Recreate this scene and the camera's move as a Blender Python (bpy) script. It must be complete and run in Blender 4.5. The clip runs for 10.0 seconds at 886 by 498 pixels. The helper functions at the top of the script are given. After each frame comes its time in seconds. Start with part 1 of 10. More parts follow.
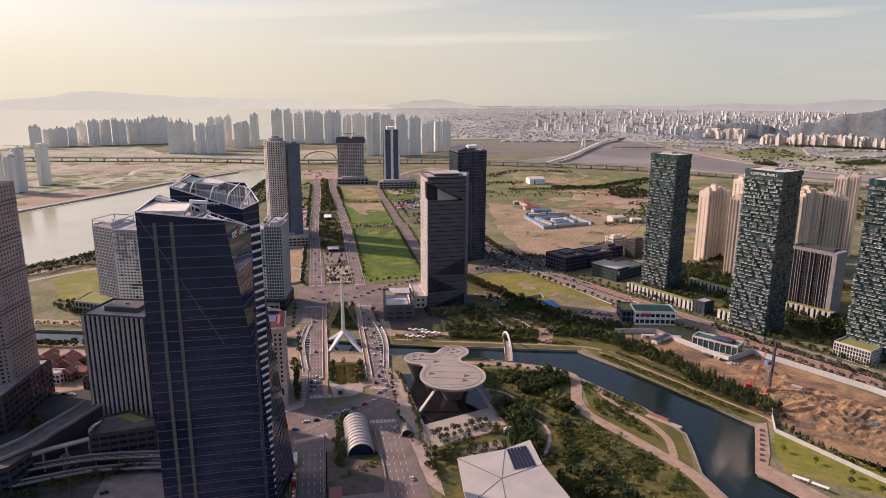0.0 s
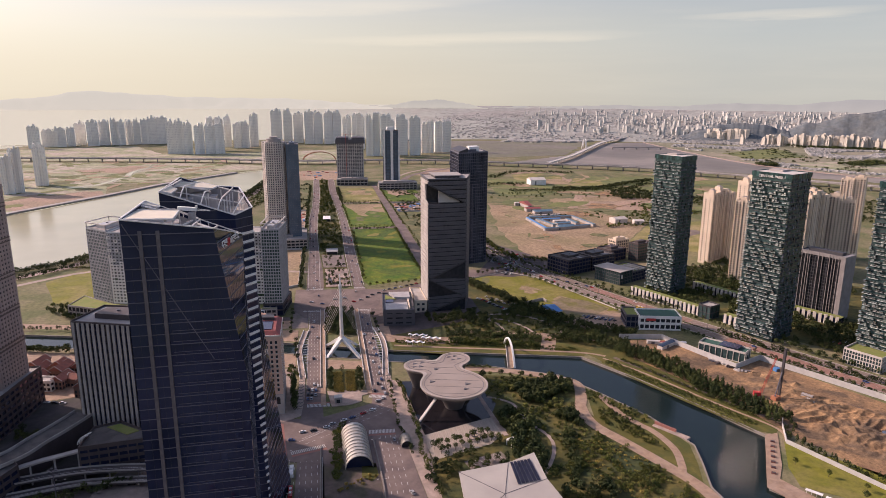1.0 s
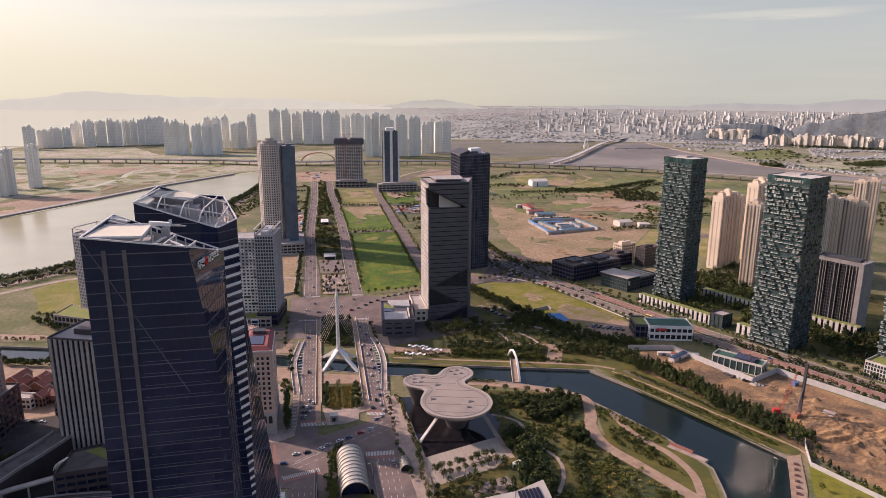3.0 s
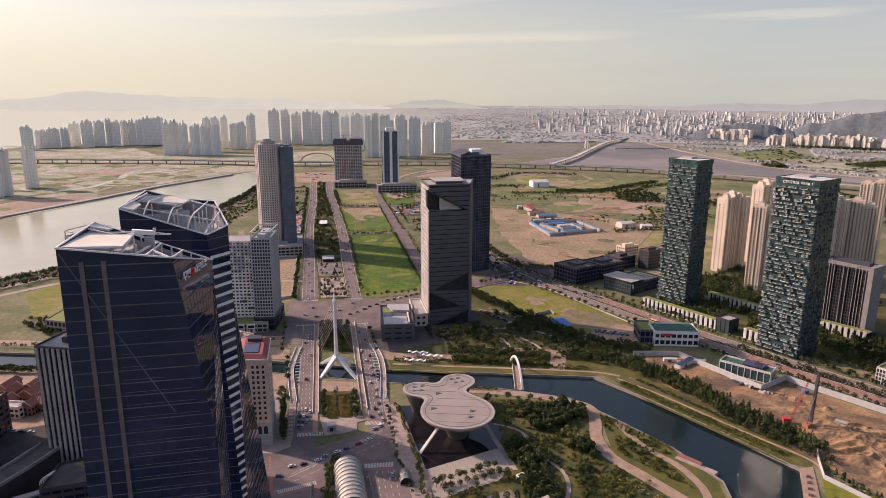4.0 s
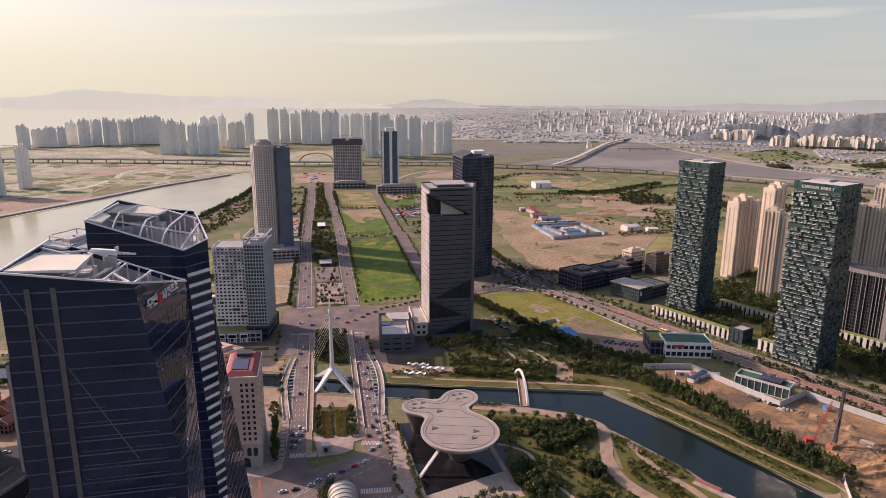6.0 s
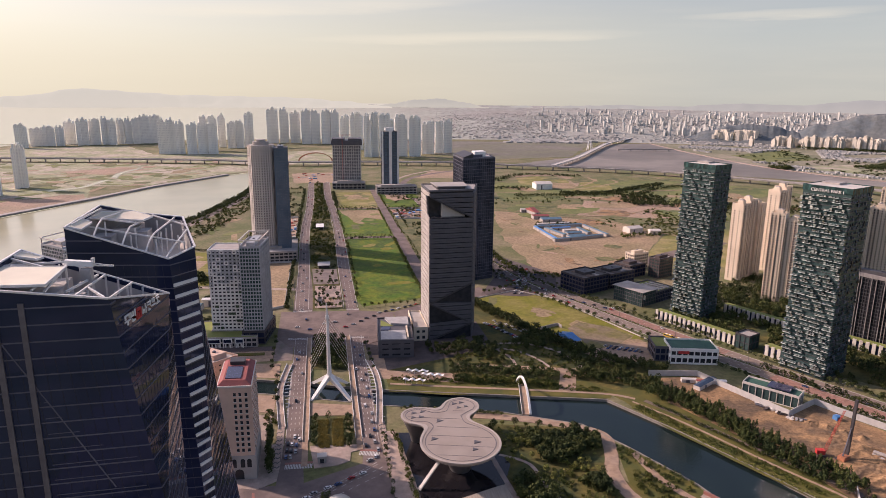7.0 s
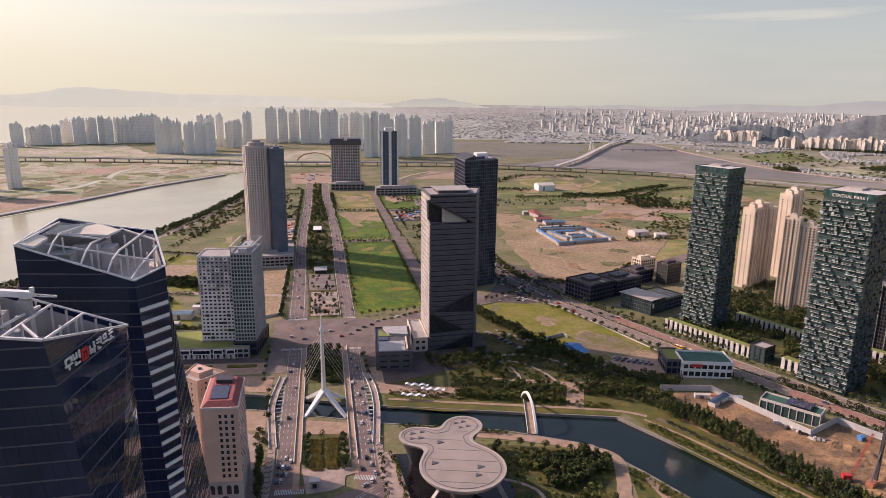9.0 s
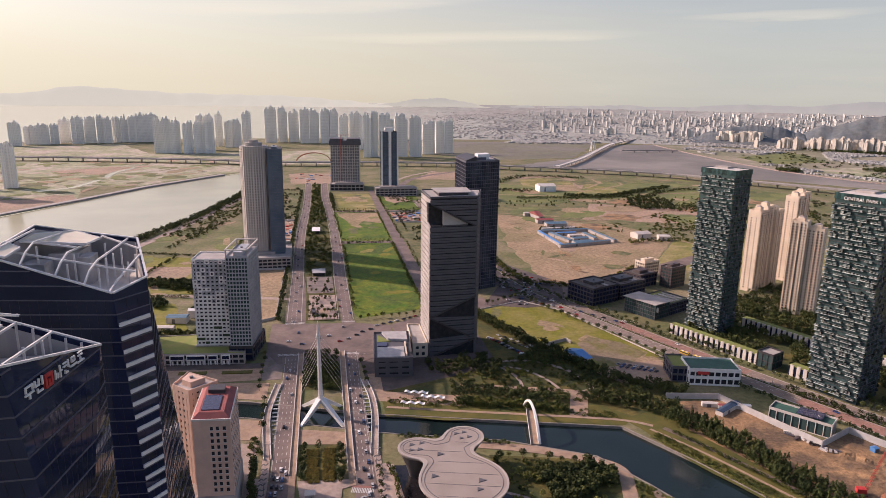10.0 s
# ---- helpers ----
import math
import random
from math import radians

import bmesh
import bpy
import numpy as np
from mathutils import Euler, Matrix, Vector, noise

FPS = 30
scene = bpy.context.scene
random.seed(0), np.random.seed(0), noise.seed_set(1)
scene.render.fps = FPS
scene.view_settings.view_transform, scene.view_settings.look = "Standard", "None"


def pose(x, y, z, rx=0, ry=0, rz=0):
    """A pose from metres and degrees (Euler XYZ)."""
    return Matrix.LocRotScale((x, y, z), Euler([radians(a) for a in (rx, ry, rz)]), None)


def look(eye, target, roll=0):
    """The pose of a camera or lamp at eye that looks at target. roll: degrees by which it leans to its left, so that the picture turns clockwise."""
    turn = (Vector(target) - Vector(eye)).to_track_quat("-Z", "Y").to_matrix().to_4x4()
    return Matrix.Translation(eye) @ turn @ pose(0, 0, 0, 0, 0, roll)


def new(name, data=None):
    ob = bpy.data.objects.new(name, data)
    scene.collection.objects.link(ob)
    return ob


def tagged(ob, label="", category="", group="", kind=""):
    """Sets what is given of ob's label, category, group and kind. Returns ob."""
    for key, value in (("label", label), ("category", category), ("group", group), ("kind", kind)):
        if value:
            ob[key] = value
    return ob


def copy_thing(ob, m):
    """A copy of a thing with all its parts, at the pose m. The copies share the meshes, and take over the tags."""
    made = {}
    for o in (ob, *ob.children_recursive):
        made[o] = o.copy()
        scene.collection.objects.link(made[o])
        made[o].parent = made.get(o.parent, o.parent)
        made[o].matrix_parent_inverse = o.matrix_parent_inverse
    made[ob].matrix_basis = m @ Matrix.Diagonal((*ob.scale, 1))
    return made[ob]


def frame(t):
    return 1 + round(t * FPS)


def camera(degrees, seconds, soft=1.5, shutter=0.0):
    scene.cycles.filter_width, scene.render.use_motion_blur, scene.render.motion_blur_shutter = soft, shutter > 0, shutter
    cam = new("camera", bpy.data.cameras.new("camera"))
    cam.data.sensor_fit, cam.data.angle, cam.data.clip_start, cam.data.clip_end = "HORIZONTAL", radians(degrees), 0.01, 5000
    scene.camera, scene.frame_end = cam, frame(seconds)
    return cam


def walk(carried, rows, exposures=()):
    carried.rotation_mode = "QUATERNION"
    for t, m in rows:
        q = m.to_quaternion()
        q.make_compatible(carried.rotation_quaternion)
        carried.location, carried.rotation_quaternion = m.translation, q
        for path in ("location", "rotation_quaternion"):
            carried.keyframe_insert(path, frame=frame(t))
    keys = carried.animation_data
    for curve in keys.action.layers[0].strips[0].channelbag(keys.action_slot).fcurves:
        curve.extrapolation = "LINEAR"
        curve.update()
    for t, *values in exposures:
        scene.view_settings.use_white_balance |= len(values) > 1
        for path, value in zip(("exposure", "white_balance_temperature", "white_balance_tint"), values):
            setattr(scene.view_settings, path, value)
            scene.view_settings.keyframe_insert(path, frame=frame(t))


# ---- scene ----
cam = camera(67.5, 10.0, soft=0.82)
METRES, EYE, TILT, LEAN, TURN = 138.3, 225.0, 0.0, 0.0, -10.3
ROWS = [
    (0.0, 0.0, 0.0, 0.0, 0.07, -13.35, -0.28),
    (0.5, -0.0025, 0.05, 0.0012, 0.07, -13.35, -0.28),
    (1.0, -0.0048, 0.0997, 0.0024, 0.07, -13.35, -0.29),
    (1.5, -0.0072, 0.1498, 0.0035, 0.07, -13.35, -0.31),
    (2.0, -0.0099, 0.2004, 0.0044, 0.07, -13.35, -0.3),
    (2.5, -0.0121, 0.2501, 0.0048, 0.06, -13.36, -0.25),
    (4.0, -0.0186, 0.4009, 0.0045, 0.04, -13.36, -0.26),
    (4.5, -0.0213, 0.4509, 0.0052, 0.04, -13.38, -0.26),
    (5.0, -0.0228, 0.5008, 0.005, 0.04, -13.39, -0.28),
    (5.5, -0.0252, 0.5516, 0.0049, 0.06, -13.4, -0.32),
    (7.0, -0.0302, 0.6983, 0.0055, 0.08, -13.44, -0.5),
    (7.5, -0.032, 0.749, 0.0053, 0.08, -13.45, -0.53),
    (8.0, -0.0342, 0.7994, 0.0056, 0.09, -13.47, -0.58),
    (8.5, -0.0357, 0.8494, 0.005, 0.1, -13.48, -0.62),
    (9.0, -0.0375, 0.8991, 0.0048, 0.11, -13.48, -0.65),
    (9.5, -0.0388, 0.9492, 0.0048, 0.12, -13.5, -0.71),
    (10.0, -0.0409, 0.999, 0.0034, 0.13, -13.49, -0.77),
]
walk(cam, [(t, pose(0, 0, EYE, TILT, LEAN, TURN) @ pose(METRES * x, METRES * y, METRES * z, 90 + pitch, roll, yaw)) for t, x, y, z, yaw, pitch, roll in ROWS], [(0.0, 0.06, 6330, 35), (10.0, 0.06, 6330, 35)])

# ---- light: low hazy sun from the far left, pale sky ----
SUN_EL, SUN_AZ = 28.5, -58.0          # degrees; azimuth from +y, clockwise
to_sun = Vector((math.sin(radians(SUN_AZ)) * math.cos(radians(SUN_EL)), math.cos(radians(SUN_AZ)) * math.cos(radians(SUN_EL)), math.sin(radians(SUN_EL))))
sun = new("sun", bpy.data.lights.new("sun", "SUN"))
sun.data.energy, sun.data.angle, sun.data.color = 5.0, radians(0.6), (1.0, 0.84, 0.64)
sun.matrix_world = look(to_sun * 1000, (0, 0, 0))

world = bpy.data.worlds.new("sky")
scene.world = world
world.use_nodes = True
wn, wl = world.node_tree.nodes, world.node_tree.links
wn.clear()


def wnode(kind, **values):
    n = wn.new(kind)
    for k, v in values.items():
        if k in n.inputs:
            n.inputs[k].default_value = v
    return n


w_out, w_bg = wnode("ShaderNodeOutputWorld"), wnode("ShaderNodeBackground")
w_sky = wnode("ShaderNodeTexSky")
w_sky.sky_type, w_sky.sun_disc = "NISHITA", False
w_sky.sun_elevation, w_sky.sun_rotation = radians(SUN_EL), radians(SUN_AZ)
w_sky.air_density, w_sky.dust_density, w_sky.ozone_density, w_sky.altitude = 1.2, 3.6, 2.2, 100
w_co = wnode("ShaderNodeTexCoord")
w_dot = wnode("ShaderNodeVectorMath")
w_dot.operation = "DOT_PRODUCT"
w_dot.inputs[1].default_value = to_sun
w_warm = wnode("ShaderNodeValToRGB")       # haze: grey-beige away from the sun, cream towards it
w_warm.color_ramp.elements[0].position, w_warm.color_ramp.elements[0].color = 0.0, (0.54, 0.642, 0.535, 1)
w_warm.color_ramp.elements[1].position, w_warm.color_ramp.elements[1].color = 0.80, (0.88, 0.935, 0.665, 1)
mid = w_warm.color_ramp.elements.new(0.40)
mid.color = (0.695, 0.75, 0.55, 1)
w_sep = wnode("ShaderNodeSeparateXYZ")
w_haze = wnode("ShaderNodeValToRGB")       # how much haze, by height
w_haze.color_ramp.elements[0].position, w_haze.color_ramp.elements[0].color = 0.0, (1, 1, 1, 1)
w_haze.color_ramp.elements[1].position, w_haze.color_ramp.elements[1].color = 0.2, (0.08, 0.08, 0.08, 1)
w_haze.color_ramp.elements.new(0.06).color = (0.85, 0.85, 0.85, 1)
w_low = wnode("ShaderNodeMapRange")        # the thickest haze lies on the horizon
for k, v in (("From Min", -0.03), ("From Max", 0.08)):
    w_low.inputs[k].default_value = v
w_lowc = wnode("ShaderNodeValToRGB")
w_lowc.color_ramp.elements[0].position, w_lowc.color_ramp.elements[0].color = 0.0, (0.86, 0.79, 0.73, 1)
w_lowc.color_ramp.elements[1].position, w_lowc.color_ramp.elements[1].color = 1.0, (1.0, 1.0, 1.0, 1)
w_lowc.color_ramp.elements.new(0.45).color = (0.96, 0.91, 0.86, 1)
w_mul = wnode("ShaderNodeMixRGB", Fac=1.0)
w_mul.blend_type = "MULTIPLY"
w_scale = wnode("ShaderNodeVectorMath")
w_scale.operation = "MULTIPLY"
w_scale.inputs[1].default_value = (0.127, 0.136, 0.138)
w_mix = wnode("ShaderNodeMixRGB")
w_map = wnode("ShaderNodeMapping")
w_map.inputs["Scale"].default_value = (2.2, 2.2, 26.0)
w_cl = wnode("ShaderNodeTexNoise", Scale=2.4, Detail=6.0, Roughness=0.6)
w_cr = wnode("ShaderNodeMapRange")         # faint unevenness of the high haze
for k, v in (("From Min", 0.45), ("From Max", 0.8), ("To Min", 0.0), ("To Max", 0.07)):
    w_cr.inputs[k].default_value = v


def wmath(op, a, b=0.0, c=0.0, clamp=False):
    n = wn.new("ShaderNodeMath")
    n.operation, n.use_clamp = op, clamp
    for i, v in enumerate((a, b, c)):
        if isinstance(v, (int, float)):
            n.inputs[i].default_value = v
        else:
            wl.new(v, n.inputs[i])
    return n.outputs[0]


wl.new(w_co.outputs["Generated"], w_sep.inputs[0])
wl.new(w_co.outputs["Generated"], w_map.inputs[0])
wl.new(w_map.outputs[0], w_cl.inputs["Vector"])
wl.new(w_cl.outputs["Fac"], w_cr.inputs["Value"])
w_az = wmath("ARCTAN2", w_sep.outputs["X"], w_sep.outputs["Y"])
w_wob = wmath("MULTIPLY_ADD", w_cl.outputs["Fac"], 0.016, -0.008)
streaks = w_cr.outputs[0]
# thin cream streaks of cloud: bearing, height, half length, half thickness, slope, strength
for az0, z0, wa, wz, slope, amount in ((-0.02, 0.112, 0.30, 0.013, 0.058, 0.5), (0.21, 0.073, 0.26, 0.010, 0.024, 0.52), (0.63, 0.099, 0.13, 0.007, 0.0, 0.48), (-1.1, 0.16, 0.5, 0.014, 0.02, 0.5), (1.5, 0.14, 0.5, 0.012, -0.02, 0.5)):
    u = wmath("MULTIPLY_ADD", w_az, 1 / wa, -az0 / wa)
    zc = wmath("ADD", wmath("MULTIPLY_ADD", w_az, -slope, slope * az0 - z0), wmath("ADD", w_sep.outputs["Z"], w_wob))
    v = wmath("MULTIPLY", zc, 1 / wz)
    r2 = wmath("ADD", wmath("MULTIPLY", u, u), wmath("MULTIPLY", v, v))
    streaks = wmath("ADD", streaks, wmath("MULTIPLY", wmath("SUBTRACT", 1.0, r2, clamp=True), wmath("MULTIPLY", w_cl.outputs["Fac"], amount * 1.15)), clamp=True)
w_mix2 = wnode("ShaderNodeMixRGB")
w_mix2.inputs[2].default_value = (0.90, 0.90, 0.62, 1)
wl.new(w_co.outputs["Generated"], w_dot.inputs[0])
wl.new(w_dot.outputs["Value"], w_warm.inputs[0])
wl.new(w_sep.outputs["Z"], w_haze.inputs[0])
wl.new(w_sep.outputs["Z"], w_low.inputs["Value"])
wl.new(w_low.outputs[0], w_lowc.inputs[0])
wl.new(w_warm.outputs[0], w_mul.inputs[1])
wl.new(w_lowc.outputs[0], w_mul.inputs[2])
wl.new(w_sky.outputs[0], w_scale.inputs[0])
wl.new(w_haze.outputs[0], w_mix.inputs[0])
wl.new(w_scale.outputs[0], w_mix.inputs[1])
wl.new(w_mul.outputs[0], w_mix.inputs[2])
wl.new(streaks, w_mix2.inputs[0])
wl.new(w_mix.outputs[0], w_mix2.inputs[1])
wl.new(w_mix2.outputs[0], w_bg.inputs["Color"])
wl.new(w_bg.outputs[0], w_out.inputs["Surface"])
w_bg.inputs["Strength"].default_value = 1.0


# ---- materials ----
def mat(name, c1, c2=None, scale=0.3, rough=0.8, bump=0.0, bscale=2.0, metal=0.0, spec=0.4, stain=None, sscale=0.03, samt=0.5, vary=0.0, stretch=(1, 1, 1), emit=0.0, bdist=0.3, ior=1.45, island=0.0, speck=0.0, kscale=0.22):
    """A procedural surface: two tones at one scale, stains at a second, and fine relief. vary: tone from object to object."""
    m = bpy.data.materials.new(name)
    m.use_nodes = True
    n, l = m.node_tree.nodes, m.node_tree.links
    b = n["Principled BSDF"]
    b.inputs["Roughness"].default_value, b.inputs["Metallic"].default_value = rough, metal
    b.inputs["Specular IOR Level"].default_value, b.inputs["IOR"].default_value = spec, ior
    geo = n.new("ShaderNodeNewGeometry")
    mp = n.new("ShaderNodeMapping")
    mp.inputs["Scale"].default_value = stretch
    l.new(geo.outputs["Position"], mp.inputs[0])
    tex = n.new("ShaderNodeTexNoise")
    tex.inputs["Scale"].default_value, tex.inputs["Detail"].default_value = scale, 4
    l.new(mp.outputs[0], tex.inputs["Vector"])
    ramp = n.new("ShaderNodeValToRGB")
    ramp.color_ramp.elements[0].position, ramp.color_ramp.elements[1].position = 0.36, 0.64
    ramp.color_ramp.elements[0].color, ramp.color_ramp.elements[1].color = (*c1, 1), (*(c2 or [v * 0.82 for v in c1]), 1)
    l.new(tex.outputs["Fac"], ramp.inputs[0])
    col = ramp.outputs[0]
    if stain:
        t2 = n.new("ShaderNodeTexNoise")
        t2.inputs["Scale"].default_value, t2.inputs["Detail"].default_value, t2.inputs["Distortion"].default_value = sscale, 6, 0.6
        l.new(mp.outputs[0], t2.inputs["Vector"])
        r2 = n.new("ShaderNodeValToRGB")
        r2.color_ramp.elements[0].position, r2.color_ramp.elements[1].position = 0.46, 0.62
        r2.color_ramp.elements[0].color, r2.color_ramp.elements[1].color = (0, 0, 0, 1), (samt, samt, samt, 1)
        l.new(t2.outputs["Fac"], r2.inputs[0])
        mx = n.new("ShaderNodeMixRGB")
        mx.inputs[2].default_value = (*stain, 1)
        l.new(r2.outputs[0], mx.inputs[0])
        l.new(col, mx.inputs[1])
        col = mx.outputs[0]
    if speck:
        t4 = n.new("ShaderNodeTexNoise")
        t4.inputs["Scale"].default_value, t4.inputs["Detail"].default_value, t4.inputs["Roughness"].default_value = kscale, 8, 0.72
        l.new(mp.outputs[0], t4.inputs["Vector"])
        mr = n.new("ShaderNodeMapRange")
        mr.inputs["From Min"].default_value, mr.inputs["From Max"].default_value = 0.3, 0.7
        mr.inputs["To Min"].default_value, mr.inputs["To Max"].default_value = 1 - speck, 1 + speck
        l.new(t4.outputs["Fac"], mr.inputs["Value"])
        hs = n.new("ShaderNodeHueSaturation")
        l.new(mr.outputs[0], hs.inputs["Value"])
        l.new(col, hs.inputs["Color"])
        col = hs.outputs[0]
    if vary:
        info = n.new("ShaderNodeObjectInfo")
        hs = n.new("ShaderNodeHueSaturation")
        ad = n.new("ShaderNodeMath")
        ad.operation = "MULTIPLY_ADD"
        ad.inputs[1].default_value, ad.inputs[2].default_value = vary * 2, 1 - vary
        l.new(info.outputs["Random"], ad.inputs[0])
        l.new(ad.outputs[0], hs.inputs["Value"])
        l.new(col, hs.inputs["Color"])
        col = hs.outputs[0]
    if island:
        hs = n.new("ShaderNodeHueSaturation")
        ad = n.new("ShaderNodeMath")
        ad.operation = "MULTIPLY_ADD"
        ad.inputs[1].default_value, ad.inputs[2].default_value = island * 2, 1 - island
        l.new(geo.outputs["Random Per Island"], ad.inputs[0])
        l.new(ad.outputs[0], hs.inputs["Value"])
        l.new(col, hs.inputs["Color"])
        col = hs.outputs[0]
    l.new(col, b.inputs["Base Color"])
    if bump:
        t3 = n.new("ShaderNodeTexNoise")
        t3.inputs["Scale"].default_value, t3.inputs["Detail"].default_value = bscale, 3
        l.new(mp.outputs[0], t3.inputs["Vector"])
        bp = n.new("ShaderNodeBump")
        bp.inputs["Strength"].default_value, bp.inputs["Distance"].default_value = bump, bdist
        l.new(t3.outputs["Fac"], bp.inputs["Height"])
        l.new(bp.outputs[0], b.inputs["Normal"])
    if emit:
        l.new(col, b.inputs["Emission Color"])
        b.inputs["Emission Strength"].default_value = emit
    return m


M_LAND = mat("land", (0.14, 0.135, 0.055), (0.22, 0.18, 0.105), 0.012, 0.95, 0.6, 0.5, stain=(0.10, 0.115, 0.04), sscale=0.02, samt=0.9, speck=0.4)
M_GRASS = mat("lush_grass", (0.052, 0.118, 0.004), (0.138, 0.158, 0.008), 0.05, 0.9, 0.8, 0.8, stain=(0.045, 0.085, 0.012), sscale=0.025, samt=0.85, speck=0.5)
M_LAWN = mat("dry_lawn", (0.22, 0.19, 0.05), (0.15, 0.155, 0.04), 0.05, 0.9, 0.6, 0.8, stain=(0.36, 0.27, 0.14), sscale=0.022, samt=0.7, speck=0.3)
M_PARK = mat("park_grass", (0.070, 0.066, 0.015), (0.125, 0.10, 0.025), 0.05, 0.95, 0.8, 0.6, stain=(0.04, 0.055, 0.018), sscale=0.035, samt=0.9, speck=0.4)
M_SOIL = mat("bare_soil", (0.345, 0.24, 0.145), (0.265, 0.19, 0.115), 0.025, 0.95, 0.5, 0.4, stain=(0.17, 0.145, 0.065), sscale=0.011, samt=0.6, speck=0.45)
M_REDSOIL = mat("red_soil", (0.38, 0.255, 0.18), (0.30, 0.21, 0.15), 0.02, 0.95, 0.4, 0.3, stain=(0.22, 0.175, 0.105), sscale=0.012, samt=0.5, speck=0.45)
M_DIG = mat("dug_earth", (0.36, 0.215, 0.105), (0.21, 0.125, 0.065), 0.06, 0.95, 0.9, 0.5, stain=(0.12, 0.082, 0.052), sscale=0.045, samt=0.95, speck=0.5, kscale=0.4)
M_FARPLAIN = mat("far_plain", (0.22, 0.205, 0.13), (0.29, 0.25, 0.18), 0.006, 0.95, stain=(0.15, 0.155, 0.085), sscale=0.005, samt=0.8, speck=0.35, kscale=0.05)
M_MARSH = mat("marsh", (0.17, 0.165, 0.105), (0.145, 0.135, 0.105), 0.006, 0.9, stain=(0.19, 0.165, 0.15), sscale=0.004, samt=0.8, speck=0.25, kscale=0.04)
M_MUD = mat("mudflat", (0.20, 0.175, 0.145), (0.16, 0.142, 0.122), 0.004, 0.6, stain=(0.29, 0.25, 0.21), sscale=0.0035, samt=0.7, speck=0.12, kscale=0.02)
M_ROAD = mat("asphalt", (0.165, 0.123, 0.108), (0.205, 0.153, 0.132), 0.05, 0.85, 0.2, 3.0, stain=(0.11, 0.083, 0.078), sscale=0.045, samt=0.7, spec=0.4, speck=0.16)
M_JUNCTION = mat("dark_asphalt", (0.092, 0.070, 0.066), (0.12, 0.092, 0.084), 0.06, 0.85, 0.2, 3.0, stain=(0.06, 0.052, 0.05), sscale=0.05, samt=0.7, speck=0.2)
M_WALK = mat("paving", (0.40, 0.305, 0.25), (0.33, 0.25, 0.21), 0.15, 0.85, 0.2, 2.0, stain=(0.25, 0.205, 0.17), sscale=0.07, samt=0.6, speck=0.22)
M_PINKWALK = mat("pink_paving", (0.36, 0.245, 0.165), (0.28, 0.19, 0.13), 0.15, 0.85, stain=(0.33, 0.24, 0.18), sscale=0.08, samt=0.6, speck=0.22)
M_KERB = mat("kerb_stone", (0.45, 0.41, 0.37), None, 0.4, 0.8)
M_PAINT = mat("road_paint", (0.55, 0.52, 0.48), (0.44, 0.42, 0.39), 0.6, 0.7)
M_REDPAINT = mat("red_road_paint", (0.30, 0.12, 0.09), (0.25, 0.12, 0.1), 0.4, 0.8)
M_WATER = mat("canal_water", (0.012, 0.022, 0.021), (0.009, 0.017, 0.017), 0.05, 0.025, 0.55, 0.55, spec=0.5, ior=1.33, bdist=0.12)
# pale tone stands for the sky mirrored in lake, creek and sea
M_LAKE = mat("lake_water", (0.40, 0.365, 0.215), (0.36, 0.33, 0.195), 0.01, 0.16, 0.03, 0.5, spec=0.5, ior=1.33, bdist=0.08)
M_WEED = mat("weed_tufts", (0.15, 0.165, 0.035), (0.20, 0.19, 0.05), 0.2, 0.95, vary=0.1, island=0.3)
M_QUAY = mat("quay_stone", (0.27, 0.235, 0.20), (0.21, 0.185, 0.16), 0.3, 0.85, 0.3, 1.0)
M_CONC = mat("concrete", (0.40, 0.36, 0.33), (0.33, 0.30, 0.275), 0.12, 0.85, 0.15, 1.5, stain=(0.26, 0.235, 0.21), sscale=0.06, samt=0.4)
M_PALE = mat("pale_concrete", (0.60, 0.55, 0.49), (0.52, 0.475, 0.425), 0.1, 0.8, 0.1, 1.5, stain=(0.45, 0.40, 0.355), sscale=0.05, samt=0.4)
M_WHITE = mat("white_paint", (0.80, 0.78, 0.74), (0.74, 0.72, 0.68), 0.2, 0.5, stain=(0.62, 0.58, 0.53), sscale=0.08, samt=0.3)
M_STEEL = mat("white_steel", (0.72, 0.69, 0.65), (0.62, 0.60, 0.57), 0.5, 0.4, spec=0.5)
M_GREYSTEEL = mat("grey_steel", (0.14, 0.132, 0.148), (0.105, 0.10, 0.116), 0.5, 0.45, metal=0.3)
M_CREAM = mat("cream_render", (0.72, 0.595, 0.455), (0.66, 0.54, 0.41), 0.1, 0.85, stain=(0.48, 0.38, 0.29), sscale=0.04, samt=0.4)
M_PINK = mat("pink_stone", (0.64, 0.435, 0.335), (0.57, 0.385, 0.295), 0.2, 0.85, stain=(0.43, 0.31, 0.25), sscale=0.06, samt=0.4)
M_REDROOF = mat("red_roof", (0.30, 0.085, 0.075), (0.24, 0.075, 0.07), 0.3, 0.8, 0.3, 2.0)
M_TILEROOF = mat("terracotta_tiles", (0.31, 0.125, 0.088), (0.235, 0.10, 0.075), 0.4, 0.85, 0.5, 2.0, vary=0.15)
M_GREENROOF = mat("roof_lawn", (0.17, 0.21, 0.05), (0.22, 0.22, 0.07), 0.15, 0.95, 0.6, 1.0)
M_TEALROOF = mat("green_coated_roof", (0.045, 0.115, 0.085), (0.035, 0.09, 0.07), 0.2, 0.7)
M_LINING = mat("grey_lining", (0.42, 0.40, 0.385), (0.34, 0.325, 0.32), 0.3, 0.6, stretch=(1, 1, 0.1))
M_DARKGLASS = mat("dark_navy_glass", (0.012, 0.015, 0.038), (0.022, 0.028, 0.058), 0.05, 0.03, 0.035, 0.2, spec=0.7, bdist=0.05)
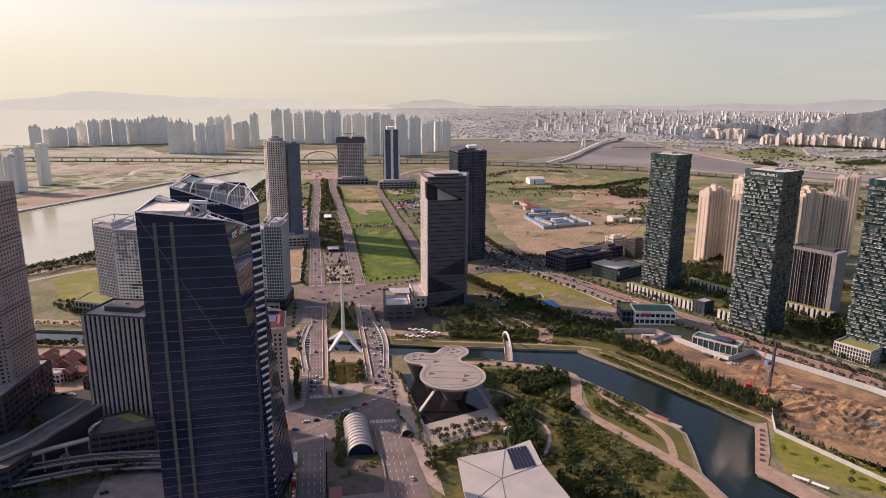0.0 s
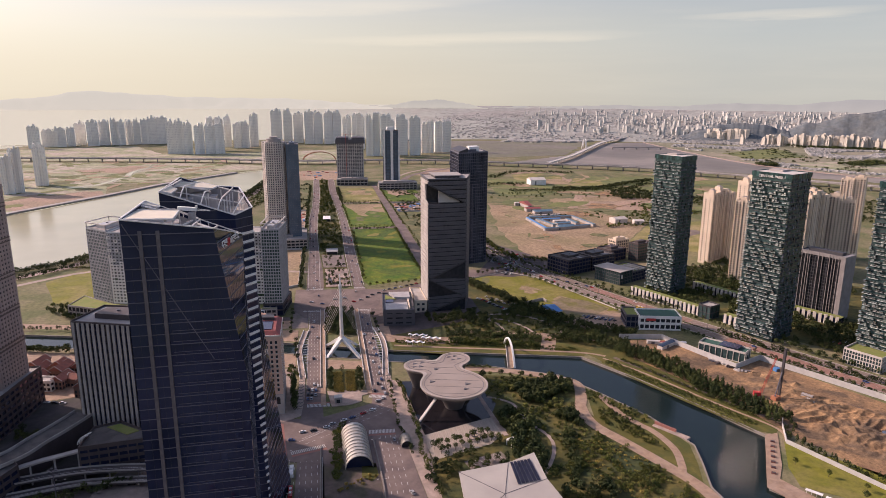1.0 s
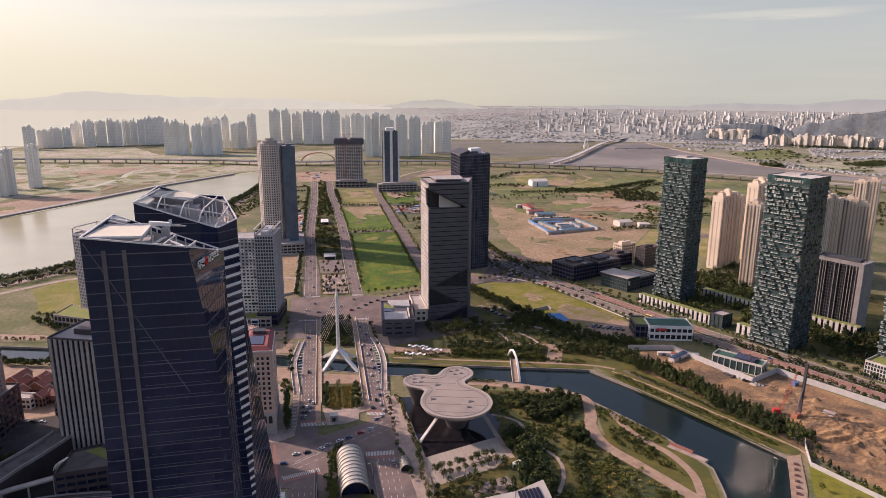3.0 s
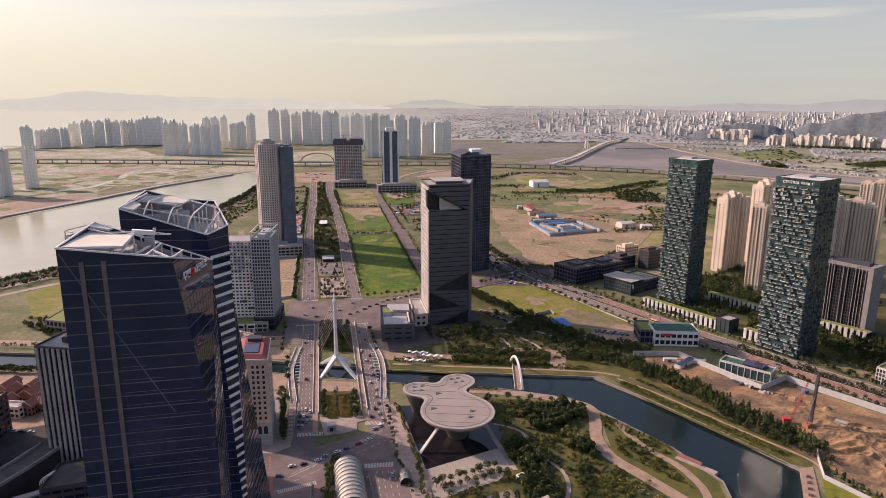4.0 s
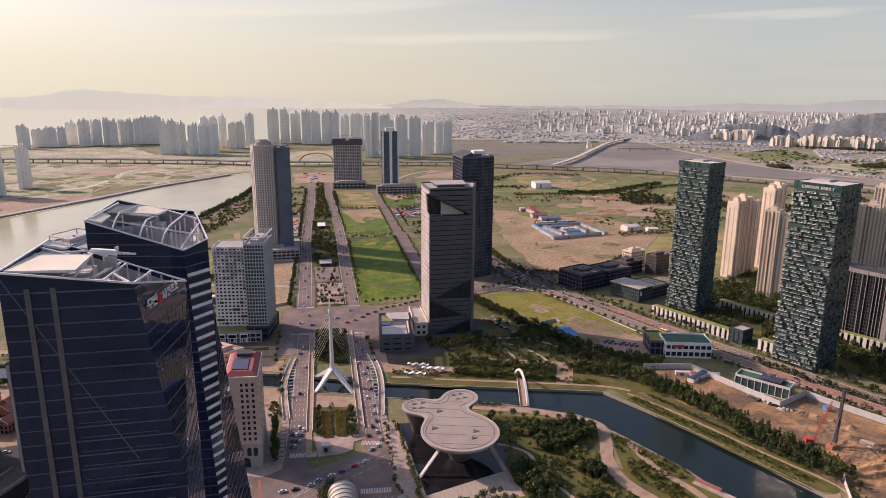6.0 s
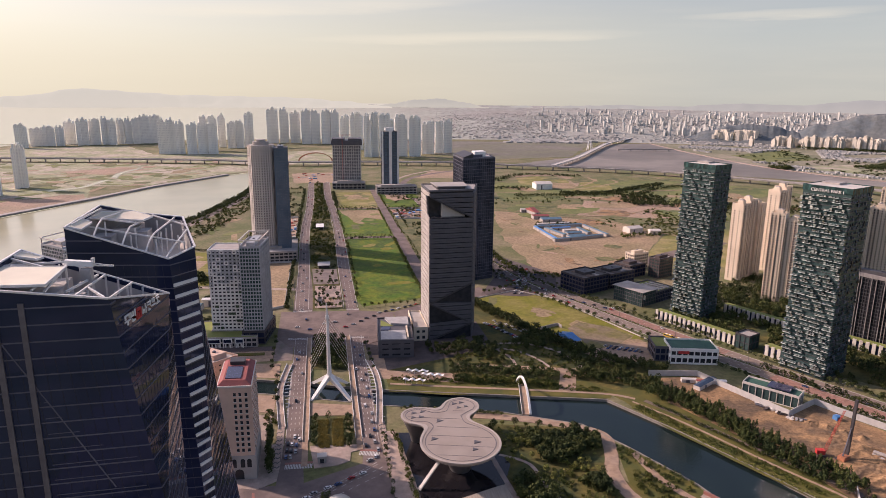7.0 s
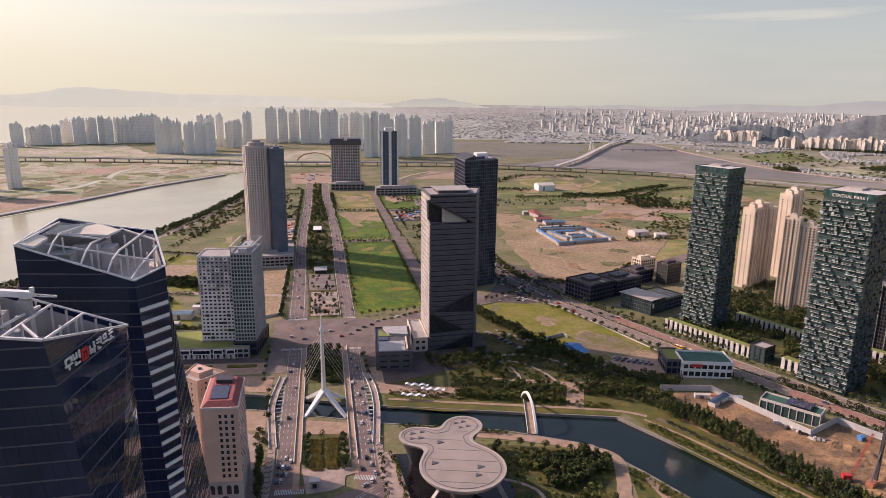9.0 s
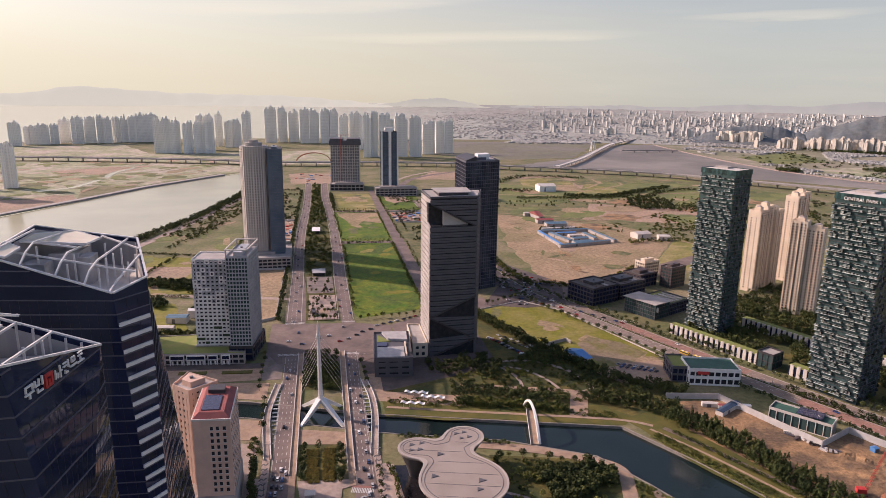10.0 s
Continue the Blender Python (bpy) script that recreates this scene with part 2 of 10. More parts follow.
M_DARKGLASS.node_tree.nodes["Principled BSDF"].inputs["Specular Tint"].default_value = (0.42, 0.57, 1.0, 1)
M_GLASS = mat("window_glass", (0.022, 0.024, 0.03), (0.04, 0.04, 0.046), 0.25, 0.2, spec=0.3)
M_GREENGLASS = mat("green_glass", (0.034, 0.060, 0.060), (0.052, 0.082, 0.080), 0.2, 0.08, 0.05, 0.4, spec=0.4, bdist=0.05)
M_GREENGLASS.node_tree.nodes["Principled BSDF"].inputs["Specular Tint"].default_value = (0.6, 1.0, 0.92, 1)
M_BLUEGLASS = mat("blue_glass", (0.085, 0.125, 0.165), (0.115, 0.16, 0.205), 0.08, 0.1, spec=0.5)
M_MULLION = mat("dark_mullion", (0.11, 0.11, 0.14), (0.075, 0.077, 0.10), 0.1, 0.45)
M_MULLION2 = mat("black_mullion", (0.02, 0.022, 0.035), None, 0.5, 0.4)
M_FIN = mat("light_fins", (0.78, 0.75, 0.71), (0.72, 0.69, 0.65), 0.4, 0.5)
M_GREYCLAD = mat("grey_cladding", (0.118, 0.112, 0.122), (0.095, 0.092, 0.102), 0.12, 0.6, metal=0.2, stain=(0.125, 0.115, 0.118), sscale=0.07, samt=0.3)
M_DARKCLAD = mat("dark_cladding", (0.045, 0.042, 0.046), (0.06, 0.055, 0.058), 0.15, 0.5)
M_BROWNCLAD = mat("brown_cladding", (0.088, 0.068, 0.066), (0.064, 0.05, 0.05), 0.15, 0.6)
M_SOLAR = mat("solar_cells", (0.03, 0.03, 0.06), (0.045, 0.045, 0.08), 0.6, 0.15, spec=0.6)
M_LEAF = mat("leaves", (0.06, 0.08, 0.016), (0.12, 0.118, 0.024), 0.25, 0.85, stain=(0.03, 0.05, 0.015), sscale=0.06, samt=0.8, vary=0.2, spec=0.2, island=0.35)
M_LEAF2 = mat("dark_leaves", (0.042, 0.057, 0.018), (0.075, 0.083, 0.022), 0.2, 0.85, stain=(0.022, 0.035, 0.013), sscale=0.04, samt=0.8, vary=0.2, spec=0.2, island=0.35)
M_YELLOW = mat("yellowing_leaves", (0.27, 0.20, 0.04), (0.18, 0.15, 0.035), 0.2, 0.9, vary=0.2, island=0.3)
M_BARK = mat("bark", (0.12, 0.09, 0.065), None, 1.0, 0.95)
M_RED = mat("red_paint", (0.55, 0.05, 0.045), None, 0.5, 0.5)
M_BLUE = mat("blue_sheet_roof", (0.08, 0.24, 0.50), (0.07, 0.20, 0.42), 0.3, 0.5)
M_RUST = mat("red_lattice_steel", (0.5, 0.09, 0.06), None, 0.5, 0.6)
# land and city walls near one pale tone: haze in the colour
M_FARLAND = mat("hazed_far_land", (0.34, 0.34, 0.30), (0.27, 0.275, 0.245), 0.004, 0.95, stain=(0.30, 0.275, 0.245), sscale=0.003, samt=0.6, speck=0.3, kscale=0.02)
M_FARCITY = mat("far_city_walls", (0.37, 0.36, 0.335), (0.30, 0.295, 0.275), 0.006, 0.9, island=0.2)
M_ROOFPAV = mat("clover_roof", (0.31, 0.255, 0.215), (0.275, 0.228, 0.195), 0.1, 0.8, stain=(0.35, 0.295, 0.255), sscale=0.06, samt=0.5)
M_CLOVERRIM = mat("clover_rim", (0.40, 0.34, 0.295), (0.35, 0.30, 0.26), 0.15, 0.7)
M_MOWN = mat("mown_lawn", (0.175, 0.165, 0.014), (0.135, 0.138, 0.012), 0.06, 0.9, 0.5, 0.8, stain=(0.25, 0.20, 0.07), sscale=0.03, samt=0.6, speck=0.3)
M_SHELL = mat("pale_metal_shell", (0.50, 0.47, 0.41), (0.43, 0.405, 0.355), 0.3, 0.4, metal=0.4)
M_BROWNPATH = mat("timber_boardwalk", (0.17, 0.125, 0.10), (0.13, 0.10, 0.085), 0.4, 0.85)
# apartment walls and panes lightened, haze put into the colour
M_FARWALL = mat("hazed_apartment_paint", (0.88, 0.86, 0.78), (0.83, 0.81, 0.74), 0.01, 0.85, vary=0.06)
M_FARGLASS = mat("hazed_apartment_glass", (0.74, 0.715, 0.67), (0.66, 0.64, 0.60), 0.02, 0.4)
# haze mixed into the hill's tone as blue-grey
M_HILL = mat("hazed_wooded_hill", (0.105, 0.125, 0.135), (0.14, 0.15, 0.145), 0.02, 0.95, 0.35, 0.08, bdist=4, speck=0.3, kscale=0.05)


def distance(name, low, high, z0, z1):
    """Far hills below the horizon, haze put in as emission from foot to ridge."""
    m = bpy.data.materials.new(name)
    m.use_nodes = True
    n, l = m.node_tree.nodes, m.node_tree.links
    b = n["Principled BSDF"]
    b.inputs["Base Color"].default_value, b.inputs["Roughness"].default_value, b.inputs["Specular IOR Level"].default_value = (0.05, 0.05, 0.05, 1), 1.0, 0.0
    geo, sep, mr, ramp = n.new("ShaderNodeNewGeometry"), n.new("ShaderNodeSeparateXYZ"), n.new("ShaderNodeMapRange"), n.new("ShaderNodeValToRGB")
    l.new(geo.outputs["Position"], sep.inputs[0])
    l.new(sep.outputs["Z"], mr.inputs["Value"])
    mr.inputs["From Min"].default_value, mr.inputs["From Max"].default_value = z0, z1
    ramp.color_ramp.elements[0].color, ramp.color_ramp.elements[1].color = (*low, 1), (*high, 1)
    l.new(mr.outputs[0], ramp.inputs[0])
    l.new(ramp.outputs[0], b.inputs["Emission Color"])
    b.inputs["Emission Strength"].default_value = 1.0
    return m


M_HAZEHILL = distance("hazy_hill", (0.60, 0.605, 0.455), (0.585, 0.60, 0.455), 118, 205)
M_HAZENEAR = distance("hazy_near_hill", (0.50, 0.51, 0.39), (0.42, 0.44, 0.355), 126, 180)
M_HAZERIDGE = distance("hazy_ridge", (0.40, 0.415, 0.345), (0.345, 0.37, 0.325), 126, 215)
M_ORANGE = mat("orange_steel", (0.42, 0.17, 0.09), None, 0.5, 0.6)
M_FARCREAM = mat("far_cream_paint", (0.62, 0.56, 0.46), (0.56, 0.51, 0.43), 0.01, 0.85, vary=0.08)
M_BRICK = mat("red_brick", (0.30, 0.17, 0.12), (0.25, 0.145, 0.105), 0.5, 0.9, vary=0.2)
M_PALEBLUE = mat("pale_blue_sheet", (0.11, 0.19, 0.25), (0.08, 0.15, 0.20), 0.2, 0.6, vary=0.1)
M_TRAMPLED = mat("trampled_ground", (0.23, 0.17, 0.115), (0.17, 0.135, 0.075), 0.06, 0.95, 0.4, 0.6, stain=(0.14, 0.13, 0.03), sscale=0.05, samt=0.8, speck=0.35)
M_BRICKROAD = mat("red_brick_paving", (0.34, 0.185, 0.14), (0.27, 0.15, 0.115), 0.3, 0.85, stain=(0.22, 0.15, 0.12), sscale=0.08, samt=0.6, speck=0.25)
M_SCRUB = mat("scrub", (0.12, 0.122, 0.042), (0.20, 0.17, 0.085), 0.03, 0.95, 0.6, 0.4, stain=(0.075, 0.09, 0.035), sscale=0.03, samt=0.9, speck=0.4)
M_LAWN2 = mat("weedy_green", (0.135, 0.155, 0.045), (0.185, 0.185, 0.065), 0.02, 0.95, 0.5, 0.3, stain=(0.09, 0.11, 0.04), sscale=0.015, samt=0.8, speck=0.35)
M_FENCE = mat("pale_panel_fence", (0.484, 0.468, 0.445), (0.421, 0.406, 0.390), 0.3, 0.6)
# reclaimed land, its tone lightened for the haze over it
M_PALELAND = mat("hazed_reclaimed_land", (0.29, 0.29, 0.17), (0.235, 0.245, 0.135), 0.012, 0.95, stain=(0.42, 0.34, 0.28), sscale=0.011, samt=0.8, speck=0.45, kscale=0.06)
M_PAVE = mat("grey_block_paving", (0.24, 0.188, 0.165), (0.185, 0.148, 0.135), 0.12, 0.85, stain=(0.13, 0.12, 0.08), sscale=0.06, samt=0.6, speck=0.2)
M_HALLROOF = mat("off_white_roof", (0.44, 0.40, 0.35), (0.40, 0.365, 0.32), 0.08, 0.75, stain=(0.34, 0.31, 0.275), sscale=0.05, samt=0.4)
M_BANK = mat("rough_bank_grass", (0.085, 0.082, 0.016), (0.13, 0.11, 0.024), 0.08, 0.95, 0.7, 0.6, stain=(0.065, 0.075, 0.018), sscale=0.06, samt=0.8)
M_FARCITY2 = mat("far_high_rise_paint", (0.56, 0.55, 0.50), (0.46, 0.455, 0.42), 0.004, 0.9, island=0.15)
M_BOWL = mat("bowl_metal", (0.19, 0.17, 0.16), (0.165, 0.15, 0.14), 0.1, 0.45, metal=0.3)
M_ROAD2 = mat("reddish_asphalt", (0.26, 0.195, 0.155), (0.21, 0.16, 0.13), 0.05, 0.85, 0.2, 3.0, stain=(0.15, 0.12, 0.10), sscale=0.04, samt=0.7, spec=0.4, speck=0.18)
# haze put into the sea's pale tone and emission
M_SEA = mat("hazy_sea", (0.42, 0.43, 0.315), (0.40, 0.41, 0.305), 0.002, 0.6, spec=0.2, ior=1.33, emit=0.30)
fl, fk = M_FARLAND.node_tree.nodes, M_FARLAND.node_tree.links      # the far rim passes from sea to land; haze put into colour and glow
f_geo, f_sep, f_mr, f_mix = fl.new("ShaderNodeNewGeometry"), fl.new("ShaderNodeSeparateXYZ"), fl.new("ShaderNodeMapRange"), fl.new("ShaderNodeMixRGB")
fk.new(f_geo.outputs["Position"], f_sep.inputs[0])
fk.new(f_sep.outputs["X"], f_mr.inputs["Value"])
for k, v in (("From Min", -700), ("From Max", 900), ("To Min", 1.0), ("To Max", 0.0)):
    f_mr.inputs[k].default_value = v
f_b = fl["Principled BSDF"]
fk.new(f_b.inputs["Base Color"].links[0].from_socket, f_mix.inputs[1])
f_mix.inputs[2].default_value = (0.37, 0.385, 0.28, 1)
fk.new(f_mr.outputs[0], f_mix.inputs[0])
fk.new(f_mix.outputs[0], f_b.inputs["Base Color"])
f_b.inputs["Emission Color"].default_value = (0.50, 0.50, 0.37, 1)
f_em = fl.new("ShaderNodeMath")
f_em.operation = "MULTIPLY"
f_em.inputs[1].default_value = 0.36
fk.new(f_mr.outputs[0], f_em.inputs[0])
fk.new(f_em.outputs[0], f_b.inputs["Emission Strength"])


# ---- shaping helpers ----
def thing(name, label, category, at=(0, 0, 0), turn=0.0, group=""):
    ob = new(name)
    ob.matrix_world = pose(*at, 0, 0, turn)
    return tagged(ob, label, category, group)


def mesh_of(name, bm, material):
    me = bpy.data.meshes.new(name)
    bm.to_mesh(me)
    bm.free()
    me.materials.append(material)
    return me


def part(name, bm, material, parent=None, label="", kind=""):
    ob = new(name, mesh_of(name, bm, material))
    ob.parent = parent
    return tagged(ob, label, kind=kind)


def from_lists(name, verts, faces, material, parent=None, label="", kind=""):
    me = bpy.data.meshes.new(name)
    me.from_pydata(verts, [], faces)
    me.materials.append(material)
    ob = new(name, me)
    ob.parent = parent
    return tagged(ob, label, kind=kind)


def box(bm, x0, x1, y0, y1, z0, z1):
    v = [bm.verts.new(p) for p in ((x0, y0, z0), (x1, y0, z0), (x1, y1, z0), (x0, y1, z0), (x0, y0, z1), (x1, y0, z1), (x1, y1, z1), (x0, y1, z1))]
    for f in ((3, 2, 1, 0), (4, 5, 6, 7), (0, 1, 5, 4), (1, 2, 6, 5), (2, 3, 7, 6), (3, 0, 4, 7)):
        bm.faces.new([v[i] for i in f])


def area(pts):
    return sum(a[0] * b[1] - b[0] * a[1] for a, b in zip(pts, pts[1:] + pts[:1])) / 2


def prism(bm, pts, z0, z1, top=None):
    """An upright solid on a footprint; z1 may be a list, one height a corner; top: another footprint for the top."""
    pts = list(pts)
    top = list(top or pts)
    if area(pts) < 0:
        pts.reverse(), top.reverse()
        z1 = list(reversed(z1)) if isinstance(z1, (list, tuple)) else z1
    n = len(pts)
    zs = z1 if isinstance(z1, (list, tuple)) else [z1] * n
    a = [bm.verts.new((*p, z0)) for p in pts]
    b = [bm.verts.new((*p, z)) for p, z in zip(top, zs)]
    bm.faces.new(b)
    bm.faces.new(a[::-1])
    for i in range(n):
        j = (i + 1) % n
        bm.faces.new((a[i], a[j], b[j], b[i]))


def beam(bm, p, q, w=0.5, h=None):
    """A square bar from p to q."""
    p, q = Vector(p), Vector(q)
    d = (q - p).normalized()
    s = d.cross((0, 0, 1))
    s = s.normalized() if s.length > 1e-4 else Vector((1, 0, 0))
    u = s.cross(d)
    s, u = s * w / 2, u * (h or w) / 2
    v = [bm.verts.new(c + e) for c in (p, q) for e in (-s - u, s - u, s + u, -s + u)]
    for f in ((3, 2, 1, 0), (4, 5, 6, 7), (0, 1, 5, 4), (1, 2, 6, 5), (2, 3, 7, 6), (3, 0, 4, 7)):
        bm.faces.new([v[i] for i in f])


def cone(bm, x, y, z0, z1, r0, r1, n=10):
    a = [bm.verts.new((x + r0 * math.cos(i * math.tau / n), y + r0 * math.sin(i * math.tau / n), z0)) for i in range(n)]
    b = [bm.verts.new((x + r1 * math.cos(i * math.tau / n), y + r1 * math.sin(i * math.tau / n), z1)) for i in range(n)]
    bm.faces.new(a[::-1]), bm.faces.new(b)
    for i in range(n):
        j = (i + 1) % n
        bm.faces.new((a[i], a[j], b[j], b[i]))


def smooth_line(pts, k=6, closed=False):
    """A Catmull-Rom line through the points."""
    n, out = len(pts), []
    for i in range(n if closed else n - 1):
        p = [Vector(pts[(i + d) % n] if closed else pts[min(max(i + d, 0), n - 1)]) for d in (-1, 0, 1, 2)]
        for s in range(k):
            t = s / k
            out.append(tuple(0.5 * (2 * p[1] + (p[2] - p[0]) * t + (2 * p[0] - 5 * p[1] + 4 * p[2] - p[3]) * t * t + (3 * p[1] - p[0] - 3 * p[2] + p[3]) * t ** 3)))
    return out if closed else out + [tuple(pts[-1])]


def ribbon(line, w0, w1):
    """The footprint of a strip from w0 to w1 to the right of a line."""
    left, right = [], []
    for i, p in enumerate(line):
        a, b = Vector(line[max(i - 1, 0)]), Vector(line[min(i + 1, len(line) - 1)])
        d = (b - a).normalized()
        nrm = Vector((d.y, -d.x))
        left.append(tuple(Vector(p) + nrm * w0)), right.append(tuple(Vector(p) + nrm * w1))
    return left, right


def strip(bm, line, w0, w1, z0, z1):
    """A slab along a line, made of quads."""
    L, R = ribbon(line, w0, w1)
    rows = [[bm.verts.new((*p, z)) for p, z in ((a, z0), (a, z1), (b, z1), (b, z0))] for a, b in zip(L, R)]
    for r, s in zip(rows, rows[1:]):
        for k in range(4):
            bm.faces.new((r[k], r[(k + 1) % 4], s[(k + 1) % 4], s[k]))
    bm.faces.new(rows[0][::-1]), bm.faces.new(rows[-1])
    bmesh.ops.recalc_face_normals(bm, faces=bm.faces)


def slab(name, pts, z, material, label="", depth=0.0, kind="structure", category="ground"):
    """A flat patch of ground on a footprint, with a real edge; the edges of open land are ragged."""
    if name in ("soil_field", "far_field", "far_plain", "reclaimed_land", "mudflat", "bare_lot", "sports_ground", "bank_ground", "lawn_field"):
        ragged = []
        for p, q in zip(pts, pts[1:] + pts[:1]):
            p, q = Vector(p), Vector(q)
            L = (q - p).length
            k = max(1, min(24, int(L / 14)))
            amp = min(L * 0.035, 2.0 if name == "lawn_field" else 12.0)
            nr = Vector((-(q - p).y, (q - p).x)) / L
            for i in range(k):
                c = p + (q - p) * i / k
                ragged.append(tuple(c + nr * amp * (noise.noise((c.x * 0.035, c.y * 0.035, 1.0)) + 0.5 * noise.noise((c.x * 0.12, c.y * 0.12, 5.0))) * (1 if i else 0)))
        pts = ragged
    bm = bmesh.new()
    prism(bm, pts, z - max(depth, z + 0.02), z)
    ob = part(name, bm, material, None, label, kind)
    return tagged(ob, category=category)


def turned(pts, at, turn):
    c, s = math.cos(radians(turn)), math.sin(radians(turn))
    return [(at[0] + x * c - y * s, at[1] + x * s + y * c) for x, y in pts]


def inside(p, poly):
    x, y, hit = p[0], p[1], False
    for (x0, y0), (x1, y1) in zip(poly, poly[1:] + poly[:1]):
        if (y0 > y) != (y1 > y) and x < (x1 - x0) * (y - y0) / (y1 - y0) + x0:
            hit = not hit
    return hit


# ---- ground: one sheet with the canal and the lake cut into it ----
CANAL_FAR = [(-700, 768), (-430, 700), (-279, 663), (-38, 602), (54, 569), (149, 544), (218, 526), (244, 479), (271, 421), (290, 376), (253, 320), (269, 293), (340, 190)]
CANAL_NEAR = [(250, 190), (221, 300), (220, 326), (229, 350), (236, 372), (226, 413), (205, 458), (186, 493), (133, 521), (52, 544), (-37, 578), (-262, 628), (-430, 665), (-700, 732)]
CANAL = CANAL_FAR + CANAL_NEAR
LAKE = smooth_line([(-160, 2010), (-138, 1920), (-160, 1620), (-215, 1330), (-290, 1090), (-332, 965), (-390, 908), (-560, 830), (-900, 720), (-1500, 640), (-1500, 900), (-820, 1060), (-580, 1330), (-458, 1560), (-376, 1735), (-235, 1950)], 4, True)


def sheet(name, outline, holes, z, material):
    bm = bmesh.new()
    for loop in [outline] + holes:
        vs = [bm.verts.new((*p, z)) for p in loop]
        for a, b in zip(vs, vs[1:] + vs[:1]):
            bm.edges.new((a, b))
    bmesh.ops.triangle_fill(bm, edges=bm.edges, use_beauty=True, use_dissolve=False)
    for f in bm.faces:
        if f.normal.z < 0:
            f.normal_flip()
    return bm


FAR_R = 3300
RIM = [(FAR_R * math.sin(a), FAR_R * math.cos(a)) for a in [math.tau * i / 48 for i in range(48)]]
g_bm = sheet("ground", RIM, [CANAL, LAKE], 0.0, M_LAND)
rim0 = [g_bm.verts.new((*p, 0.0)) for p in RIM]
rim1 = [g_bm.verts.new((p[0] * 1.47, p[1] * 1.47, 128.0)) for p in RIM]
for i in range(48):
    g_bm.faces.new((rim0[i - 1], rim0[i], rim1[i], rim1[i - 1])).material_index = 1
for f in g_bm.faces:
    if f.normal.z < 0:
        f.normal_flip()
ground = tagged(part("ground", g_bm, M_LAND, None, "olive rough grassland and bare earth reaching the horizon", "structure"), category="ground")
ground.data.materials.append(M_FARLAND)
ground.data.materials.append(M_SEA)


def water_body(name, pts, z, material, label):
    bm = bmesh.new()
    f = bm.faces.new([bm.verts.new((*p, z)) for p in pts])
    if f.normal.z < 0:
        f.normal_flip()
    bmesh.ops.triangulate(bm, faces=bm.faces)
    tagged(part(name, bm, material, None, label, "structure"), category="water")


water_body("canal_water", CANAL, -1.6, M_WATER, "dark green still canal water between stone quays")
water_body("lake_water", LAKE, -1.2, M_LAKE, "pale brown lake water, the hazy sky's reflection put into its colour")


def quay(name, pts, z0, closed):
    bm = bmesh.new()
    strip(bm, pts + ([pts[0]] if closed else []), 0.0, 1.0, z0, 0.35)
    tagged(part(name, bm, M_QUAY, None, "pale stone quay wall along the water", "structure"), category="quay")


quay("quay_wall_north", [tuple(p) for p in CANAL_FAR][::-1], -2.0, False)
quay("quay_wall_south", [tuple(p) for p in CANAL_NEAR][::-1], -2.0, False)
tagged(part("lake_dyke", (lambda b: (strip(b, [(-820, 1060), (-580, 1330), (-458, 1560), (-376, 1735), (-235, 1950)], -14, 0, -1.5, 2.2), b)[1])(bmesh.new()), M_CONC, None, "grey concrete dyke along the lake's far shore", "structure"), category="dyke")

# lots and fields
slab("lawn_field", [(46, 1112), (122, 1110), (124, 800), (51, 776), (45, 800)], 0.10, M_GRASS, "bright green overgrown field beside the avenue")
slab("lawn_field", [(37, 1374), (119, 1370), (121, 1127), (43, 1129)], 0.10, M_GRASS, "yellow-green fallow lot beside the avenue")
slab("lawn_field", [(32, 1600), (118, 1590), (119, 1390), (36, 1394)], 0.10, M_LAWN, "yellow-green fallow lot beside the avenue")
slab("lawn_field", [(172, 782), (230, 806), (262, 770), (306, 640), (276, 622), (240, 615)], 0.12, M_MOWN, "dry yellow-green lot with bare patches inside a fence")
slab("bare_lot", [(262, 646), (300, 640), (320, 590), (272, 590), (245, 616)], 0.16, M_SOIL, "bare beige lot with parked cars")
slab("soil_field", [(333, 1330), (290, 1080), (279, 872), (330, 855), (470, 960), (560, 1080), (520, 1180), (440, 1240)], 0.10, M_SOIL, "wide bare beige earth lot with tyre tracks")
slab("soil_field", [(480, 1260), (700, 1180), (760, 1330), (560, 1420)], 0.10, M_REDSOIL, "reddish bare earth mound beyond the lots")
slab("soil_field", [(-1000, 1500), (-580, 1350), (-470, 1560), (-520, 1760), (-900, 2000), (-1200, 1900)], 0.05, M_PALELAND, "reddish bare reclaimed land across the lake")
slab("soil_field", [(-70, 980), (-30, 980), (-30, 790), (-56, 765), (-95, 790)], 0.10, M_SOIL, "bare sandy building lot beside the avenue")
slab("soil_field", [(-75, 1300), (-30, 1300), (-30, 1130), (-75, 1130)], 0.10, M_REDSOIL, "excavated building lot beside the avenue")
slab("soil_field", [(-60, 1980), (70, 1980), (60, 1760), (-50, 1760)], 0.10, M_SOIL, "churned pale earth at the avenue's end")
slab("mudflat", [(560, 2100), (900, 1960), (1220, 1720), (1420, 1500), (1800, 1250), (1900, 1450), (1492, 1620), (1396, 1875), (1399, 2298), (1430, 2620), (1470, 2900), (1250, 2900), (880, 2330)], 0.08, M_MUD, "grey tidal mudflat beyond the viaduct")
slab("mudflat", [(560, 2300), (880, 2350), (1230, 2980), (400, 3150), (300, 2700)], 0.08, M_MARSH, "grey-green tidal marsh beyond the viaduct")
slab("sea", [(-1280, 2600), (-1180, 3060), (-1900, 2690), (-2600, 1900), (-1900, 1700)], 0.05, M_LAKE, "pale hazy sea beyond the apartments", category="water")
